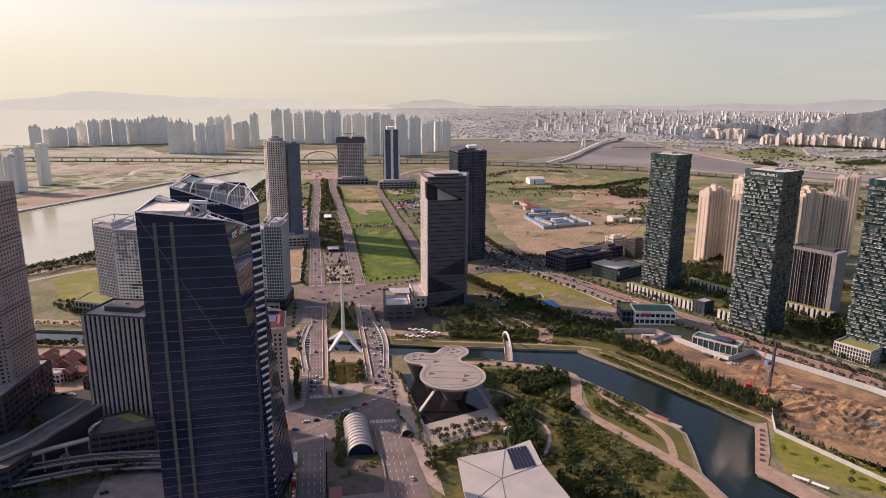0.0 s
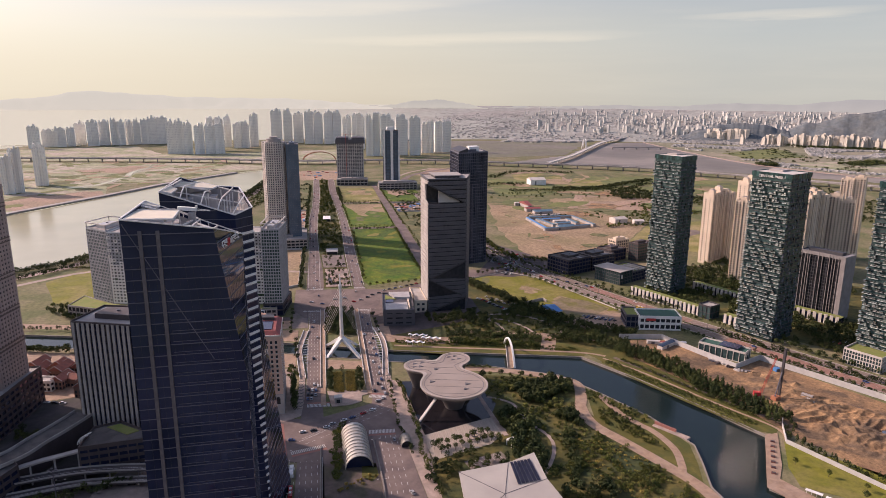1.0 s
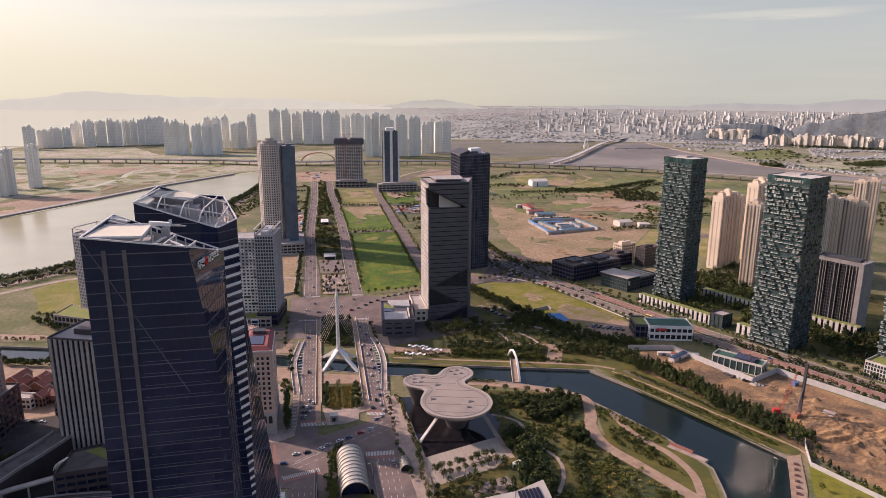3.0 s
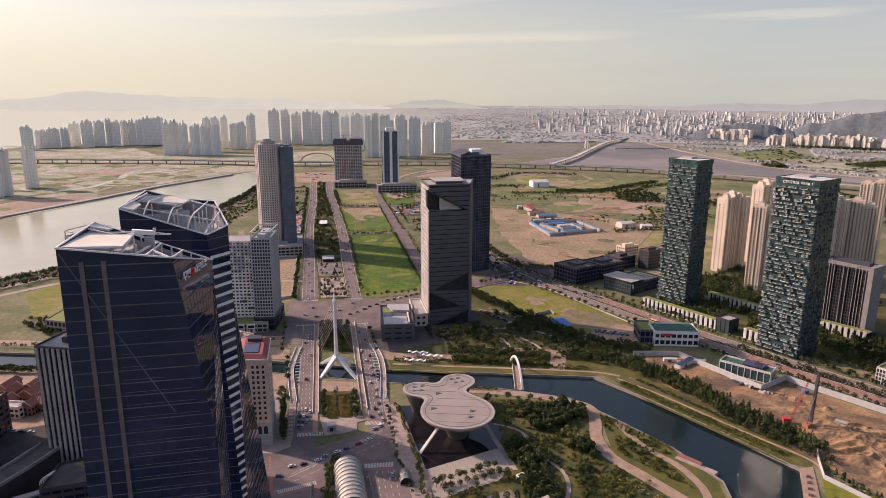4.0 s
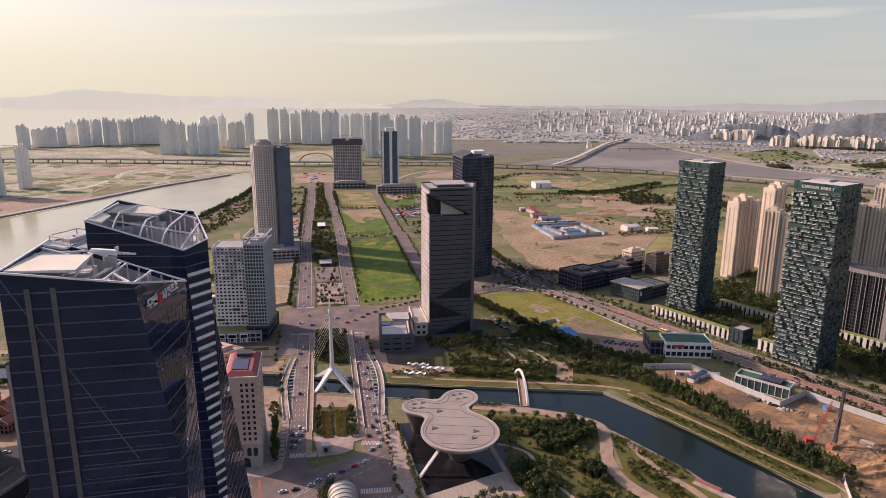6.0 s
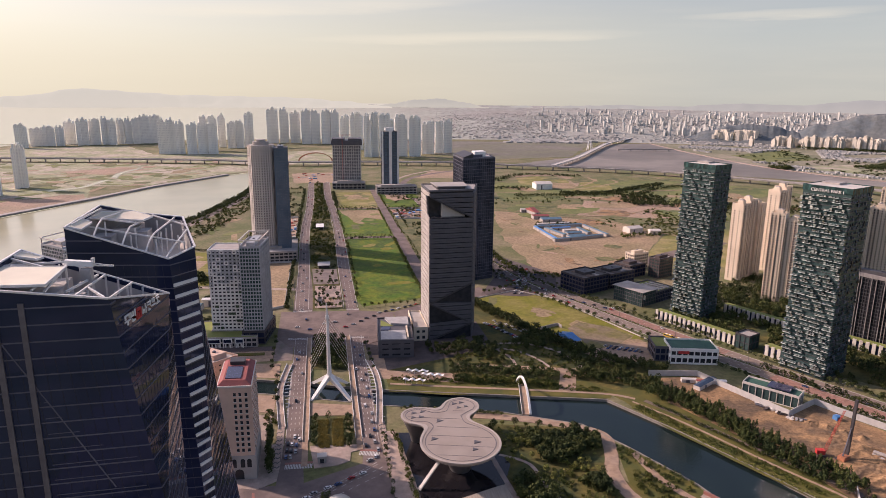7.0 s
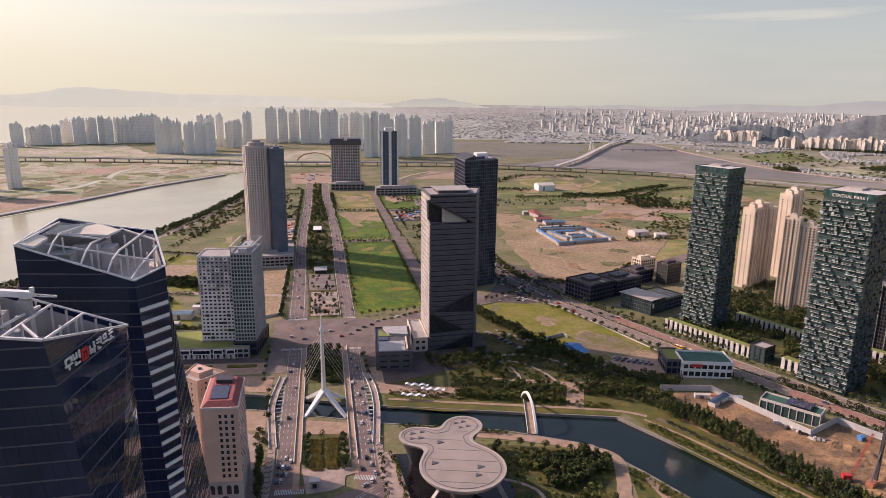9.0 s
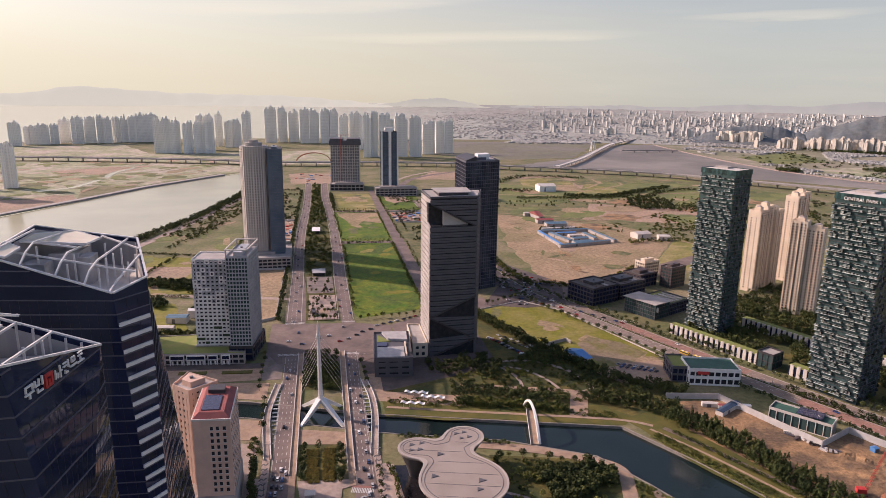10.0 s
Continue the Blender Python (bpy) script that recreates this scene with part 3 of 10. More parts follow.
slab("building_site", [(278, 556), (318, 553), (340, 488), (369, 492), (415, 392), (420, 300), (380, 250), (330, 310), (309, 372), (292, 442), (262, 515)], 0.14, M_DIG, "churned orange-brown earth of a building site")
slab("bank_ground", [(226, 538), (262, 548), (290, 500), (318, 394), (298, 376), (286, 384), (262, 434), (242, 478)], 0.09, M_BANK, "rough dark grass between quay and trees")
slab("bank_ground", [(58, 566), (222, 528), (232, 540), (215, 560), (110, 592), (58, 606)], 0.085, M_BANK, "rough dark grass on the north bank")
slab("soil_field", [(-640, 1420), (-560, 1370), (-470, 1560), (-500, 1640), (-640, 1560)], 0.12, M_REDSOIL, "pinkish bare patch across the lake")
slab("quay_lawn", [(297, 366), (279, 338), (272, 318), (300, 296), (385, 225), (375, 262)], 0.14, M_MOWN, "mown yellow-green lawn above the quay")
slab("park_ground", [(118, 505), (186, 488), (196, 462), (182, 436), (196, 384), (212, 335), (216, 296), (200, -90), (120, -90), (90, 300), (112, 380), (118, 460)], 0.10, M_PARK, "rough olive park grass with shrubs")
slab("park_ground", [(60, 600), (215, 552), (262, 520), (300, 600), (240, 612), (170, 780), (158, 720), (158, 640), (70, 640)], 0.08, M_PARK, "dark shaded park under trees beside the tower")
slab("park_ground", [(-2, 775), (31, 774), (30, 862), (28, 936), (29, 1055), (28.5, 1197), (24, 1368), (-7.5, 1368), (-11, 1200), (-11, 1060), (-7, 945), (-2.5, 862)], 0.12, M_PARK, "planted median of the avenue")
slab("park_ground", [(-7, 1376), (23.5, 1374), (13.5, 1548), (13.5, 1760), (-9.5, 1760), (-6.5, 1550)], 0.12, M_PARK, "planted median of the avenue")
slab("park_ground", [(-1.8, 690), (28.5, 686), (28.5, 612), (-1.8, 618)], 0.12, M_PARK, "planted ground between the bridge approaches")
slab("terrace", [(-1.5, 556), (28.5, 548), (28.5, 532), (-1.5, 536)], 0.22, M_PINKWALK, "tan canal terrace beneath the mast", category="pavement")
slab("park_ground", [(-1, 548), (23, 540), (22, 480), (1, 486)], 0.10, M_PARK, "garden strip between the bridge carriageways")

# roads
def road(name, pts, z=0.14, label="grey-brown asphalt road", material=None):
    return slab(name, pts, z, material or M_ROAD, label, category="road")


road("road", [(-26, -90), (-4, -90), (-4, 452), (-6, 520), (-6, 690), (-2, 765), (-3, 850), (-7.4, 945), (-11.3, 1060), (-11.6, 1200), (-8.2, 1372), (-7, 1550), (-10, 1770), (-22, 1770), (-20.7, 1550), (-20.3, 1373), (-24.5, 1204), (-23, 1062), (-22, 943), (-22, 765), (-17, 690), (-17, 500), (-20, 452)], 0.30, label="wide asphalt carriageway of the avenue")
road("road", [(33, 484), (45, 480), (44, 690), (46, 764), (43.5, 778), (44, 841), (43.3, 934), (42.5, 1054), (40, 1196), (35, 1367), (31, 1546), (29, 1770), (14, 1766), (14, 1548), (24.6, 1368), (29, 1197), (29.3, 1055), (28.3, 936), (31.6, 843), (33, 764), (33, 690)], 0.30, label="wide asphalt carriageway of the avenue")
road("road", [(26, -90), (60, -90), (54, 340), (46, 450), (45, 484), (33, 484), (28, 430), (30, 340)], 0.31, "asphalt carriageway leading to the crossing")
road("road", [(-120, 470), (-38, 452), (48, 424), (56, 408), (58, 372), (50, 380), (-30, 402), (-120, 424)], 0.28, "broad asphalt street crossing the avenue")
road("road", [(-26, 452), (-4, 452), (46, 474), (56, 414), (30, 380), (-38, 400), (-40, 446)], 0.34, "worn asphalt of the wide crossing")
road("road", [(-34, 770), (48, 762), (80, 752), (80, 690), (46, 664), (-22, 670), (-34, 696)], 0.33, "worn asphalt of the second crossing")
road("road", [(80, 752), (190, 828), (200, 800), (84, 720)], 0.15, "asphalt street behind the tower")
road("road", [(124, 780), (139, 786), (138, 1110), (134, 1390), (130, 1650), (119, 1650), (120, 1390), (122, 1120)], 0.15, "straight asphalt side street between lots")
road("road", [(40, 1113), (122, 1111), (122, 1125), (40, 1127)], 0.16, "narrow cross street between lots")
road("road", [(24, 1378), (215, 1370), (215, 1382), (24, 1391)], 0.16, "narrow cross street between lots")
RIGHT_ROAD = smooth_line([(215, 1500), (222, 1200), (232, 1000), (252, 850), (292, 740), (345, 615), (410, 480), (470, 360), (560, 190)], 6)
b_ = bmesh.new()
strip(b_, RIGHT_ROAD, -15, 15, -0.1, 0.16)
tagged(part("road", b_, M_ROAD2, None, "broad boulevard of worn asphalt with tree-lined verges", "structure"), category="road")
b_ = bmesh.new()
strip(b_, [(238, 812), (264, 824), (300, 842), (420, 900), (620, 1010)], -13, 13, -0.1, 0.15)
tagged(part("road", b_, M_ROAD, None, "asphalt street full of parked cars", "structure"), category="road")
b_ = bmesh.new()
strip(b_, [(-640, 735), (-430, 720), (-279, 683), (-40, 622)], -10, 2, -0.1, 0.12)
tagged(part("pavement", b_, M_PINKWALK, None, "sandy canal-side promenade", "structure"), category="pavement")


# ---- buildings: general forms ----
def shrink(pts, d):
    """The footprint moved inwards by d."""
    pts = list(pts)
    s = 1 if area(pts) > 0 else -1
    out, n = [], len(pts)
    for i in range(n):
        a, b, c = Vector(pts[i - 1]), Vector(pts[i]), Vector(pts[(i + 1) % n])
        u, v = (b - a).normalized(), (c - b).normalized()
        nu, nv = Vector((-u.y, u.x)) * s, Vector((-v.y, v.x)) * s
        m = nu + nv
        m = m / max(m.dot(nu), 0.25)
        out.append(tuple(b + m * d))
    return out


def centre(pts):
    return sum(p[0] for p in pts) / len(pts), sum(p[1] for p in pts) / len(pts)


def local(pts, c):
    return [(p[0] - c[0], p[1] - c[1]) for p in pts]


def rect(x, y, w, d, turn=0.0):
    """The footprint of a box whose nearest-left corner is at x, y."""
    return turned([(0, 0), (w, 0), (w, d), (0, d)], (x, y), turn)


def lerp(a, b, t):
    return tuple(x + (y - x) * t for x, y in zip(a, b))


def loft(bm, rings):
    vs = [[bm.verts.new(p) for p in r] for r in rings]
    for r, s in zip(vs, vs[1:]):
        for i in range(len(r)):
            j = (i + 1) % len(r)
            q = [r[i], r[j], s[j], s[i]]
            keep = [q[0]]
            for v in q[1:]:
                if all((v.co - k.co).length > 1e-3 for k in keep):
                    keep.append(v)
            if len(keep) > 2:
                bm.faces.new(keep)
    return vs


def tower(name, label, pts, h, floor=3.2, bay=4.0, core=None, wall=None, span=1.3, pier=1.0, depth=0.4, z0=0.0, roof=None, parapet=1.4, category="building", group="", piers=True, base=0.0, plant=True):
    """A building: a glazed body, floor bands and piers that stand proud of it, roof, parapet and roof plant."""
    core, wall, roof = core or M_GLASS, wall or M_PALE, roof or M_CONC
    c = centre(pts)
    q = local(pts, c)
    ob = thing(name, label, category, (c[0], c[1], z0), 0, group)
    h = h - z0
    bm = bmesh.new()
    prism(bm, shrink(q, depth), 0, h - 0.1)
    part("glazing", bm, core, ob)
    bm = bmesh.new()
    n = max(int((h - base) / floor), 1)
    f = (h - base) / n
    if base:
        prism(bm, q, 0, base * 0.25)
    for i in range(n):
        prism(bm, q, base + i * f - (span * 0.4 if i else 0), base + i * f + span * 0.6)
    prism(bm, q, h - span * 0.6, h)
    part("facade_grid", bm, wall, ob, kind="stuff")
    if piers:
        bm = bmesh.new()
        for a, b in zip(q, q[1:] + q[:1]):
            a, b = Vector(a), Vector(b)
            L = (b - a).length
            d = (b - a) / L
            s = 1 if area(q) > 0 else -1
            nrm = Vector((d.y, -d.x)) * s
            k = max(round(L / bay), 1)
            for i in range(k + 1):
                p = a + d * min(max(L * i / k, pier / 2), L - pier / 2)
                o, w = nrm * 0.06, d * pier / 2
                e = -nrm * depth
                prism(bm, [tuple(p - w + o), tuple(p + w + o), tuple(p + w + e), tuple(p - w + e)], 0, h)
        part("pier_grid", bm, wall, ob, kind="stuff")
    bm = bmesh.new()
    prism(bm, shrink(q, 0.5), h, h + 0.15)
    part("roof", bm, roof, ob)
    if parapet:
        bm = bmesh.new()
        rings = [[(*p, z) for p in r] for r, z in ((q, h), (q, h + parapet), (shrink(q, 0.45), h + parapet), (shrink(q, 0.45), h))]
        loft(bm, rings)
        bmesh.ops.recalc_face_normals(bm, faces=bm.faces)
        part("parapet", bm, wall, ob)
    if plant:
        bm = bmesh.new()
        m = shrink(q, 0.3 * min((Vector(a) - Vector(b)).length for a, b in zip(q, q[1:] + q[:1])))
        prism(bm, m, h + 0.15, h + 3.6)
        pr = part("plant_room", bm, wall, ob)
        if parapet:
            cx, cy = centre(m)
            bm = bmesh.new()
            cone(bm, cx, cy, h + 3.6, h + 4.6, 1.1, 1.1, 10)
            part("vent", bm, M_GREYSTEEL, pr, "round grey roof vent")
    return ob


# ---- twin glass tower ----
def glass_wing(label, corners, heights, fold, ridge, knee, wedge, deck, flare=None, apex=None):
    """One wing of the twin tower. corners: the top outline; corner 'fold' slides to corner 'ridge' down to the height knee;
    from ridge a side wedge opens downwards to the point wedge. apex: where fold and ridge both lean to, instead, at height knee."""
    c = centre(corners)
    q = local(corners, c)
    w0 = (wedge[0] - c[0], wedge[1] - c[1])
    ob = thing("glass_tower", label, "tower", (*c, 0), 0, "twin glass towers")

    def section(z):
        t = min(max((heights[fold] - z) / (heights[fold] - knee), 0), 1)
        tr = min(max((heights[ridge] - z) / (heights[ridge] - knee), 0), 1)
        k0 = (apex[0] - c[0], apex[1] - c[1]) if apex else None
        out = []
        for i, p in enumerate(q):
            if flare and i == flare[0]:
                p = lerp(p, (flare[1] - c[0], flare[2] - c[1]), min(max(1 - z / heights[i], 0.0), 1.0))
            if apex and i in (fold, ridge):
                out.append(lerp(p, k0, (t if i == fold else tr) * 0.985))
            else:
                out.append(lerp(p, q[ridge], t * 0.985) if i == fold else p)
            if i == ridge:
                out.append(lerp(p, w0, max(1 - z / heights[ridge], 0.0) + 0.004))
        return out

    floor_h = 4.15
    levels = [0.0] + [6.0 + floor_h * i for i in range(60) if 6.0 + floor_h * i < deck + 0.01]
    hs = []
    for i, h in enumerate(heights):
        hs.append(h)
        if i == ridge:
            hs.append(h)
    bm = bmesh.new()
    rings = [[(*p, z) for p in section(z)] for z in levels]
    rings.append([(*p, z) for p, z in zip(section(999), hs)])
    rings.append([(*p, z) for p, z in zip(shrink(section(999), 0.5), hs)])
    rings.append([(*p, deck + 0.3) for p in shrink(section(999), 0.5)])
    loft(bm, rings)
    bmesh.ops.recalc_face_normals(bm, faces=bm.faces)
    part("glazing", bm, M_DARKGLASS, ob)
    bm = bmesh.new()
    prism(bm, shrink(section(deck), 0.6), deck - 0.4, deck + 0.35)
    part("roof", bm, M_PALE, ob, "grey roof deck inside the open crown")
    bm = bmesh.new()                                       # lining inside the crown
    q0, q1 = shrink(section(999), 0.62), shrink(section(999), 0.72)
    loft(bm, [[(*p, deck + 0.35) for p in q0], [(*p, max(z - 1.1, deck + 0.4)) for p, z in zip(q0, hs)], [(*p, max(z - 1.1, deck + 0.4)) for p, z in zip(q1, hs)], [(*p, deck + 0.35) for p in q1]])
    bmesh.ops.recalc_face_normals(bm, faces=bm.faces)
    part("crown_lining", bm, M_LINING, ob, "grey louvred lining of the crown")
    for z in (levels[-1] + floor_h, levels[-1] + 2 * floor_h, levels[-1] + 3 * floor_h):
        bm = bmesh.new()                                   # rails that run out under the sloping rim
        hit_any = False
        s = section(z)
        for k in range(len(s)):
            a, b, ha, hb = s[k], s[(k + 1) % len(s)], hs[k] - 0.6, hs[(k + 1) % len(s)] - 0.6
            if max(ha, hb) < z or (Vector(a) - Vector(b)).length < 0.6:
                continue
            u0 = 0.0 if ha >= z else (z - ha) / (hb - ha)
            u1 = 1.0 if hb >= z else (ha - z) / (ha - hb)
            if u1 - u0 > 0.05:
                beam(bm, (*lerp(a, b, u0), 0), (*lerp(a, b, u1), 0), 0.24, 0.34)
                hit_any = True
        if hit_any:
            part("floor_rail", bm, M_MULLION, ob).location.z = z
        else:
            bm.free()
    for z in levels[1:]:                                   # a slim rail at each floor
        bm = bmesh.new()
        s = section(z)
        for a, b in zip(s, s[1:] + s[:1]):
            if (Vector(a) - Vector(b)).length > 0.6:
                beam(bm, (*a, 0), (*b, 0), 0.24, 0.34)
        o = part("floor_rail", bm, M_MULLION, ob)
        o.location.z = z
    bm = bmesh.new()                                       # upright mullions
    for za, zb in ((2.0, knee), (knee, deck)):
        s0, s1 = section(za), section(zb)
        for a0, a1, b0, b1 in zip(s0, s0[1:] + s0[:1], s1, s1[1:] + s1[:1]):
            k = int(max((Vector(a0) - Vector(a1)).length, (Vector(b0) - Vector(b1)).length) / 3.0)
            for i in range(1, k):
                beam(bm, (*lerp(a0, a1, i / k), za), (*lerp(b0, b1, i / k), zb), 0.10)
    part("mullion_grid", bm, M_MULLION2, ob, kind="stuff")
    rim = [Vector((*p, z)) for p, z in zip(section(999), hs)]
    for a, b in zip(rim, rim[1:] + rim[:1]):               # white rim
        if (a - b).length > 0.5:
            bm = bmesh.new()
            beam(bm, a + Vector((0, 0, 0.1)), b + Vector((0, 0, 0.1)), 0.6, 0.45)
            part("rim_beam", bm, M_STEEL, ob, "white steel rim beam")
    return ob, section, c


west, w_sec, w_c = glass_wing("tall dark navy glass office tower with a sloping open crown", [(-68.3, 255.4), (-37.4, 256.0), (-31.5, 289.0), (-66.5, 284.0)], [181.6, 177.5, 168.4, 183.5], 1, 2, 120.0, (-31.2, 291), 165.0, apex=(-29.0, 257.0))
east, e_sec, e_c = glass_wing("tall dark navy glass office tower with white fins and open crown", [(-71.6, 329), (-38.6, 324.0), (-31.7, 333.0), (-40.0, 358.0), (-57.0, 368.0), (-66.0, 349.0)], [180.5, 170.0, 172.0, 178.0, 178.0, 184.5], 1, 2, 10.0, (-31.5, 333.4), 168.0, (3, -23, 371))

# white fins on the narrow face of the east wing
for i in range(38):
    z = 6.0 + 4.15 * i + 1.0
    s = e_sec(z)
    a, b = s[1], s[2]
    bm = bmesh.new()
    beam(bm, (*lerp(a, b, 0.02), 0), (*lerp(a, b, 0.97), 0), 0.9, 1.15)
    o = part("fin", bm, M_FIN, east, "white metal fin")
    o.location.z = z


def crown(ob, c, girders, posts, panels, units):
    """The open steelwork of a crown: girders, posts, canopy panels (corners with their own heights) and plant rooms."""
    at = Vector((*c, 0))
    for line in girders:
        bm = bmesh.new()
        for p, q in zip(line, line[1:]):
            beam(bm, Vector(p) - at, Vector(q) - at, 0.42, 0.5)
        part("girder", bm, M_STEEL, ob, "white steel roof girder")
    for x, y, z0, z1 in posts:
        bm = bmesh.new()
        beam(bm, (x - c[0], y - c[1], z0), (x - c[0], y - c[1], z1), 0.45)
        part("post", bm, M_STEEL, ob, "white steel post")
    for pts in panels:
        bm = bmesh.new()
        loft(bm, [[Vector(p) - at - Vector((0, 0, 0.45)) for p in pts], [Vector(p) - at for p in pts]])
        bm.verts.ensure_lookup_table()
        k = len(pts)
        bm.faces.new([bm.verts[i] for i in range(k, 2 * k)]), bm.faces.new([bm.verts[i] for i in reversed(range(k))])
        bmesh.ops.recalc_face_normals(bm, faces=bm.faces)
        pan = part("canopy_panel", bm, M_CANOPY, ob, "flat cream canopy panel")
        for p, q in zip(pts, pts[1:] + pts[:1]):
            bm = bmesh.new()
            beam(bm, Vector(p) - at - Vector((0, 0, 0.2)), Vector(q) - at - Vector((0, 0, 0.2)), 0.35, 0.65)
            part("edge_beam", bm, M_STEEL, pan)
    for pts, z0, z1 in units:
        bm = bmesh.new()
        prism(bm, local(pts, c), z0, z1)
        part("plant_room", bm, M_PLANT, ob, "grey rooftop plant room")


def hoop(x, y, z, back, rise):
    return [(x, y, z), (x + 0.6, y + 3.4, z + 3.0), (x + back[0] * 0.4, y + 8.5, z + 4.6), (x + back[0], y + back[1], z + rise)]


M_CANOPY = mat("cream_canopy_sheet", (0.74, 0.67, 0.52), (0.68, 0.61, 0.47), 0.15, 0.7, stain=(0.55, 0.49, 0.38), sscale=0.1, samt=0.35)
M_PLANT = mat("plant_room_grey", (0.50, 0.465, 0.44), (0.42, 0.39, 0.37), 0.3, 0.8, stain=(0.2, 0.19, 0.18), sscale=0.15, samt=0.5)
crown(east, e_c,
      [hoop(-62.5, 327.8, 177.6, (2, 26), 3.5), hoop(-53.5, 326.4, 174.7, (2, 36), 3.2), hoop(-46.0, 325.3, 172.4, (3, 36), 5.4), [(-39.5, 324.8, 170.4), (-38.4, 329, 172.5), (-36.5, 346, 175.5)],
       [(-68.6, 335, 180.2), (-34.8, 333.2, 173.6)], [(-66, 341, 181.5), (-52, 340, 179.6)], [(-70, 331, 181.2), (-64.5, 345, 184.2)], [(-52, 362.5, 178.2), (-37.5, 350, 176.4)]],
      [(-51.8, 331, 168.3, 176.9), (-51.5, 336, 168.3, 178.6), (-43.8, 331, 168.3, 175.4), (-43.2, 336, 168.3, 177.0), (-42.6, 341, 168.3, 177.2), (-42, 347, 168.3, 177.4), (-48, 352, 168.3, 178), (-61, 336, 168.3, 181), (-38.4, 340, 168.3, 174.8), (-37.8, 346, 168.3, 175.6)],
      [[(-66.6, 346.4, 182.6), (-67.6, 341.5, 181.6), (-51, 345, 179.6), (-49.5, 353, 179.6), (-58, 358, 181.0)], [(-71, 329.6, 181.0), (-66.4, 329, 180.0), (-64.8, 335, 181.2), (-69.2, 336.5, 182.6)]],
      [([(-61, 343), (-53, 344), (-53, 355), (-60, 352)], 168.3, 177.0), ([(-52, 340), (-48.6, 340), (-48.6, 347), (-52, 347)], 168.3, 176.4), ([(-66, 335), (-59, 334.5), (-59, 341), (-65, 342)], 168.3, 176.0), ([(-58, 330), (-55, 329.6), (-55, 333), (-58, 333.4)], 168.3, 171.6)])
crown(west, w_c,
      [[(-66.9, 274, 181.9), (-55.2, 282.2, 180.4), (-46, 286.4, 175.0)], [(-44.6, 256.4, 178.5), (-44.9, 265.4, 177.9), (-38.6, 257.0, 177.6)], [(-44.9, 265.4, 177.9), (-47, 286.2, 175.4)], [(-37.6, 257.6, 177.2), (-40.5, 287.3, 172.6)], [(-51.4, 257, 179.6), (-52, 273.3, 181.4)], [(-54, 257, 180), (-54, 268, 181)], [(-52.0, 273.6, 181.4), (-57, 285, 179.4)], [(-66.8, 278, 182.8), (-57, 274, 181.0)], [(-49, 263, 177.6), (-46.5, 279, 177.4)]],
      [(-53, 285.6, 165.3, 178.2), (-50, 285.9, 165.3, 176.6), (-47, 286.2, 165.3, 175.2), (-44, 286.6, 165.3, 173.8), (-41, 287, 165.3, 172.4), (-38, 287.4, 165.3, 171.0), (-35, 287.8, 165.3, 169.6), (-56.5, 281, 165.3, 180), (-60, 279.5, 165.3, 181), (-41.8, 276, 165.3, 173.6), (-44.9, 265.4, 165.3, 177.8), (-52.0, 273, 165.3, 181), (-40.2, 281, 165.3, 173)],
      [[(-67.2, 257.0, 181.6), (-51.2, 257.4, 181.2), (-52.0, 273.2, 181.4), (-67.0, 273.4, 181.9)], [(-66.2, 279.2, 183.2), (-61.6, 280.4, 181.9), (-61.2, 284.0, 181.6), (-66.1, 283.2, 183.4)]],
      [([(-66, 257.5), (-51, 257.8), (-52.5, 278), (-64, 277)], 165.3, 177.2), ([(-50.6, 258), (-46.6, 258), (-46.6, 270), (-50.6, 270)], 165.3, 175.4), ([(-52, 276), (-36, 277), (-34, 285), (-52, 283)], 165.3, 168.6), ([(-43, 259), (-39, 259), (-38, 270), (-43, 270)], 165.3, 171.5)])
crane = part("cleaning_crane_post", bmesh.new(), M_PLANT, west, "grey window-cleaning crane post")
bm = bmesh.new()                                            # window-cleaning crane on the west wing
cx, cy = -47.7 - w_c[0], 274.6 - w_c[1]
box(bm, cx - 1.25, cx + 1.25, cy - 1.2, cy + 1.2, 165.3, 180.3)
box(bm, cx - 1.7, cx + 1.7, cy - 1.6, cy + 1.6, 176.2, 177.0)
bm.to_mesh(crane.data)
bm.free()
bm = bmesh.new()
beam(bm, (cx - 5.2, cy + 1.0, 181.9), (cx + 1.7, cy + 0.6, 181.3), 1.5, 1.35)
part("jib_housing", bm, M_WHITE, crane, "white crane jib housing")
bm = bmesh.new()
beam(bm, (cx + 1.7, cy + 0.4, 181.5), (cx + 6.6, cy, 180.9), 0.22)
beam(bm, (cx + 1.7, cy + 0.8, 180.8), (cx + 6.6, cy, 180.7), 0.22)
for k in range(5):
    beam(bm, (cx + 1.9 + k, cy + 0.4, 181.4 - 0.1 * k), (cx + 2.6 + k, cy + 0.6, 180.8), 0.16)
box(bm, cx + 1.2, cx + 2.0, cy + 0.2, cy + 1.0, 181.9, 182.9)
part("jib_arm", bm, M_STEEL, crane, "white lattice jib arm")
# two broad light pilasters on the front face, and a sloping brace
f0 = Vector((-68.3 - w_c[0], 255.4 - w_c[1]))
fd = Vector((39.3, 1.6)).normalized()


def front(s, z, out=0.0):
    p = f0 + fd * s
    return p.x, p.y - out, z


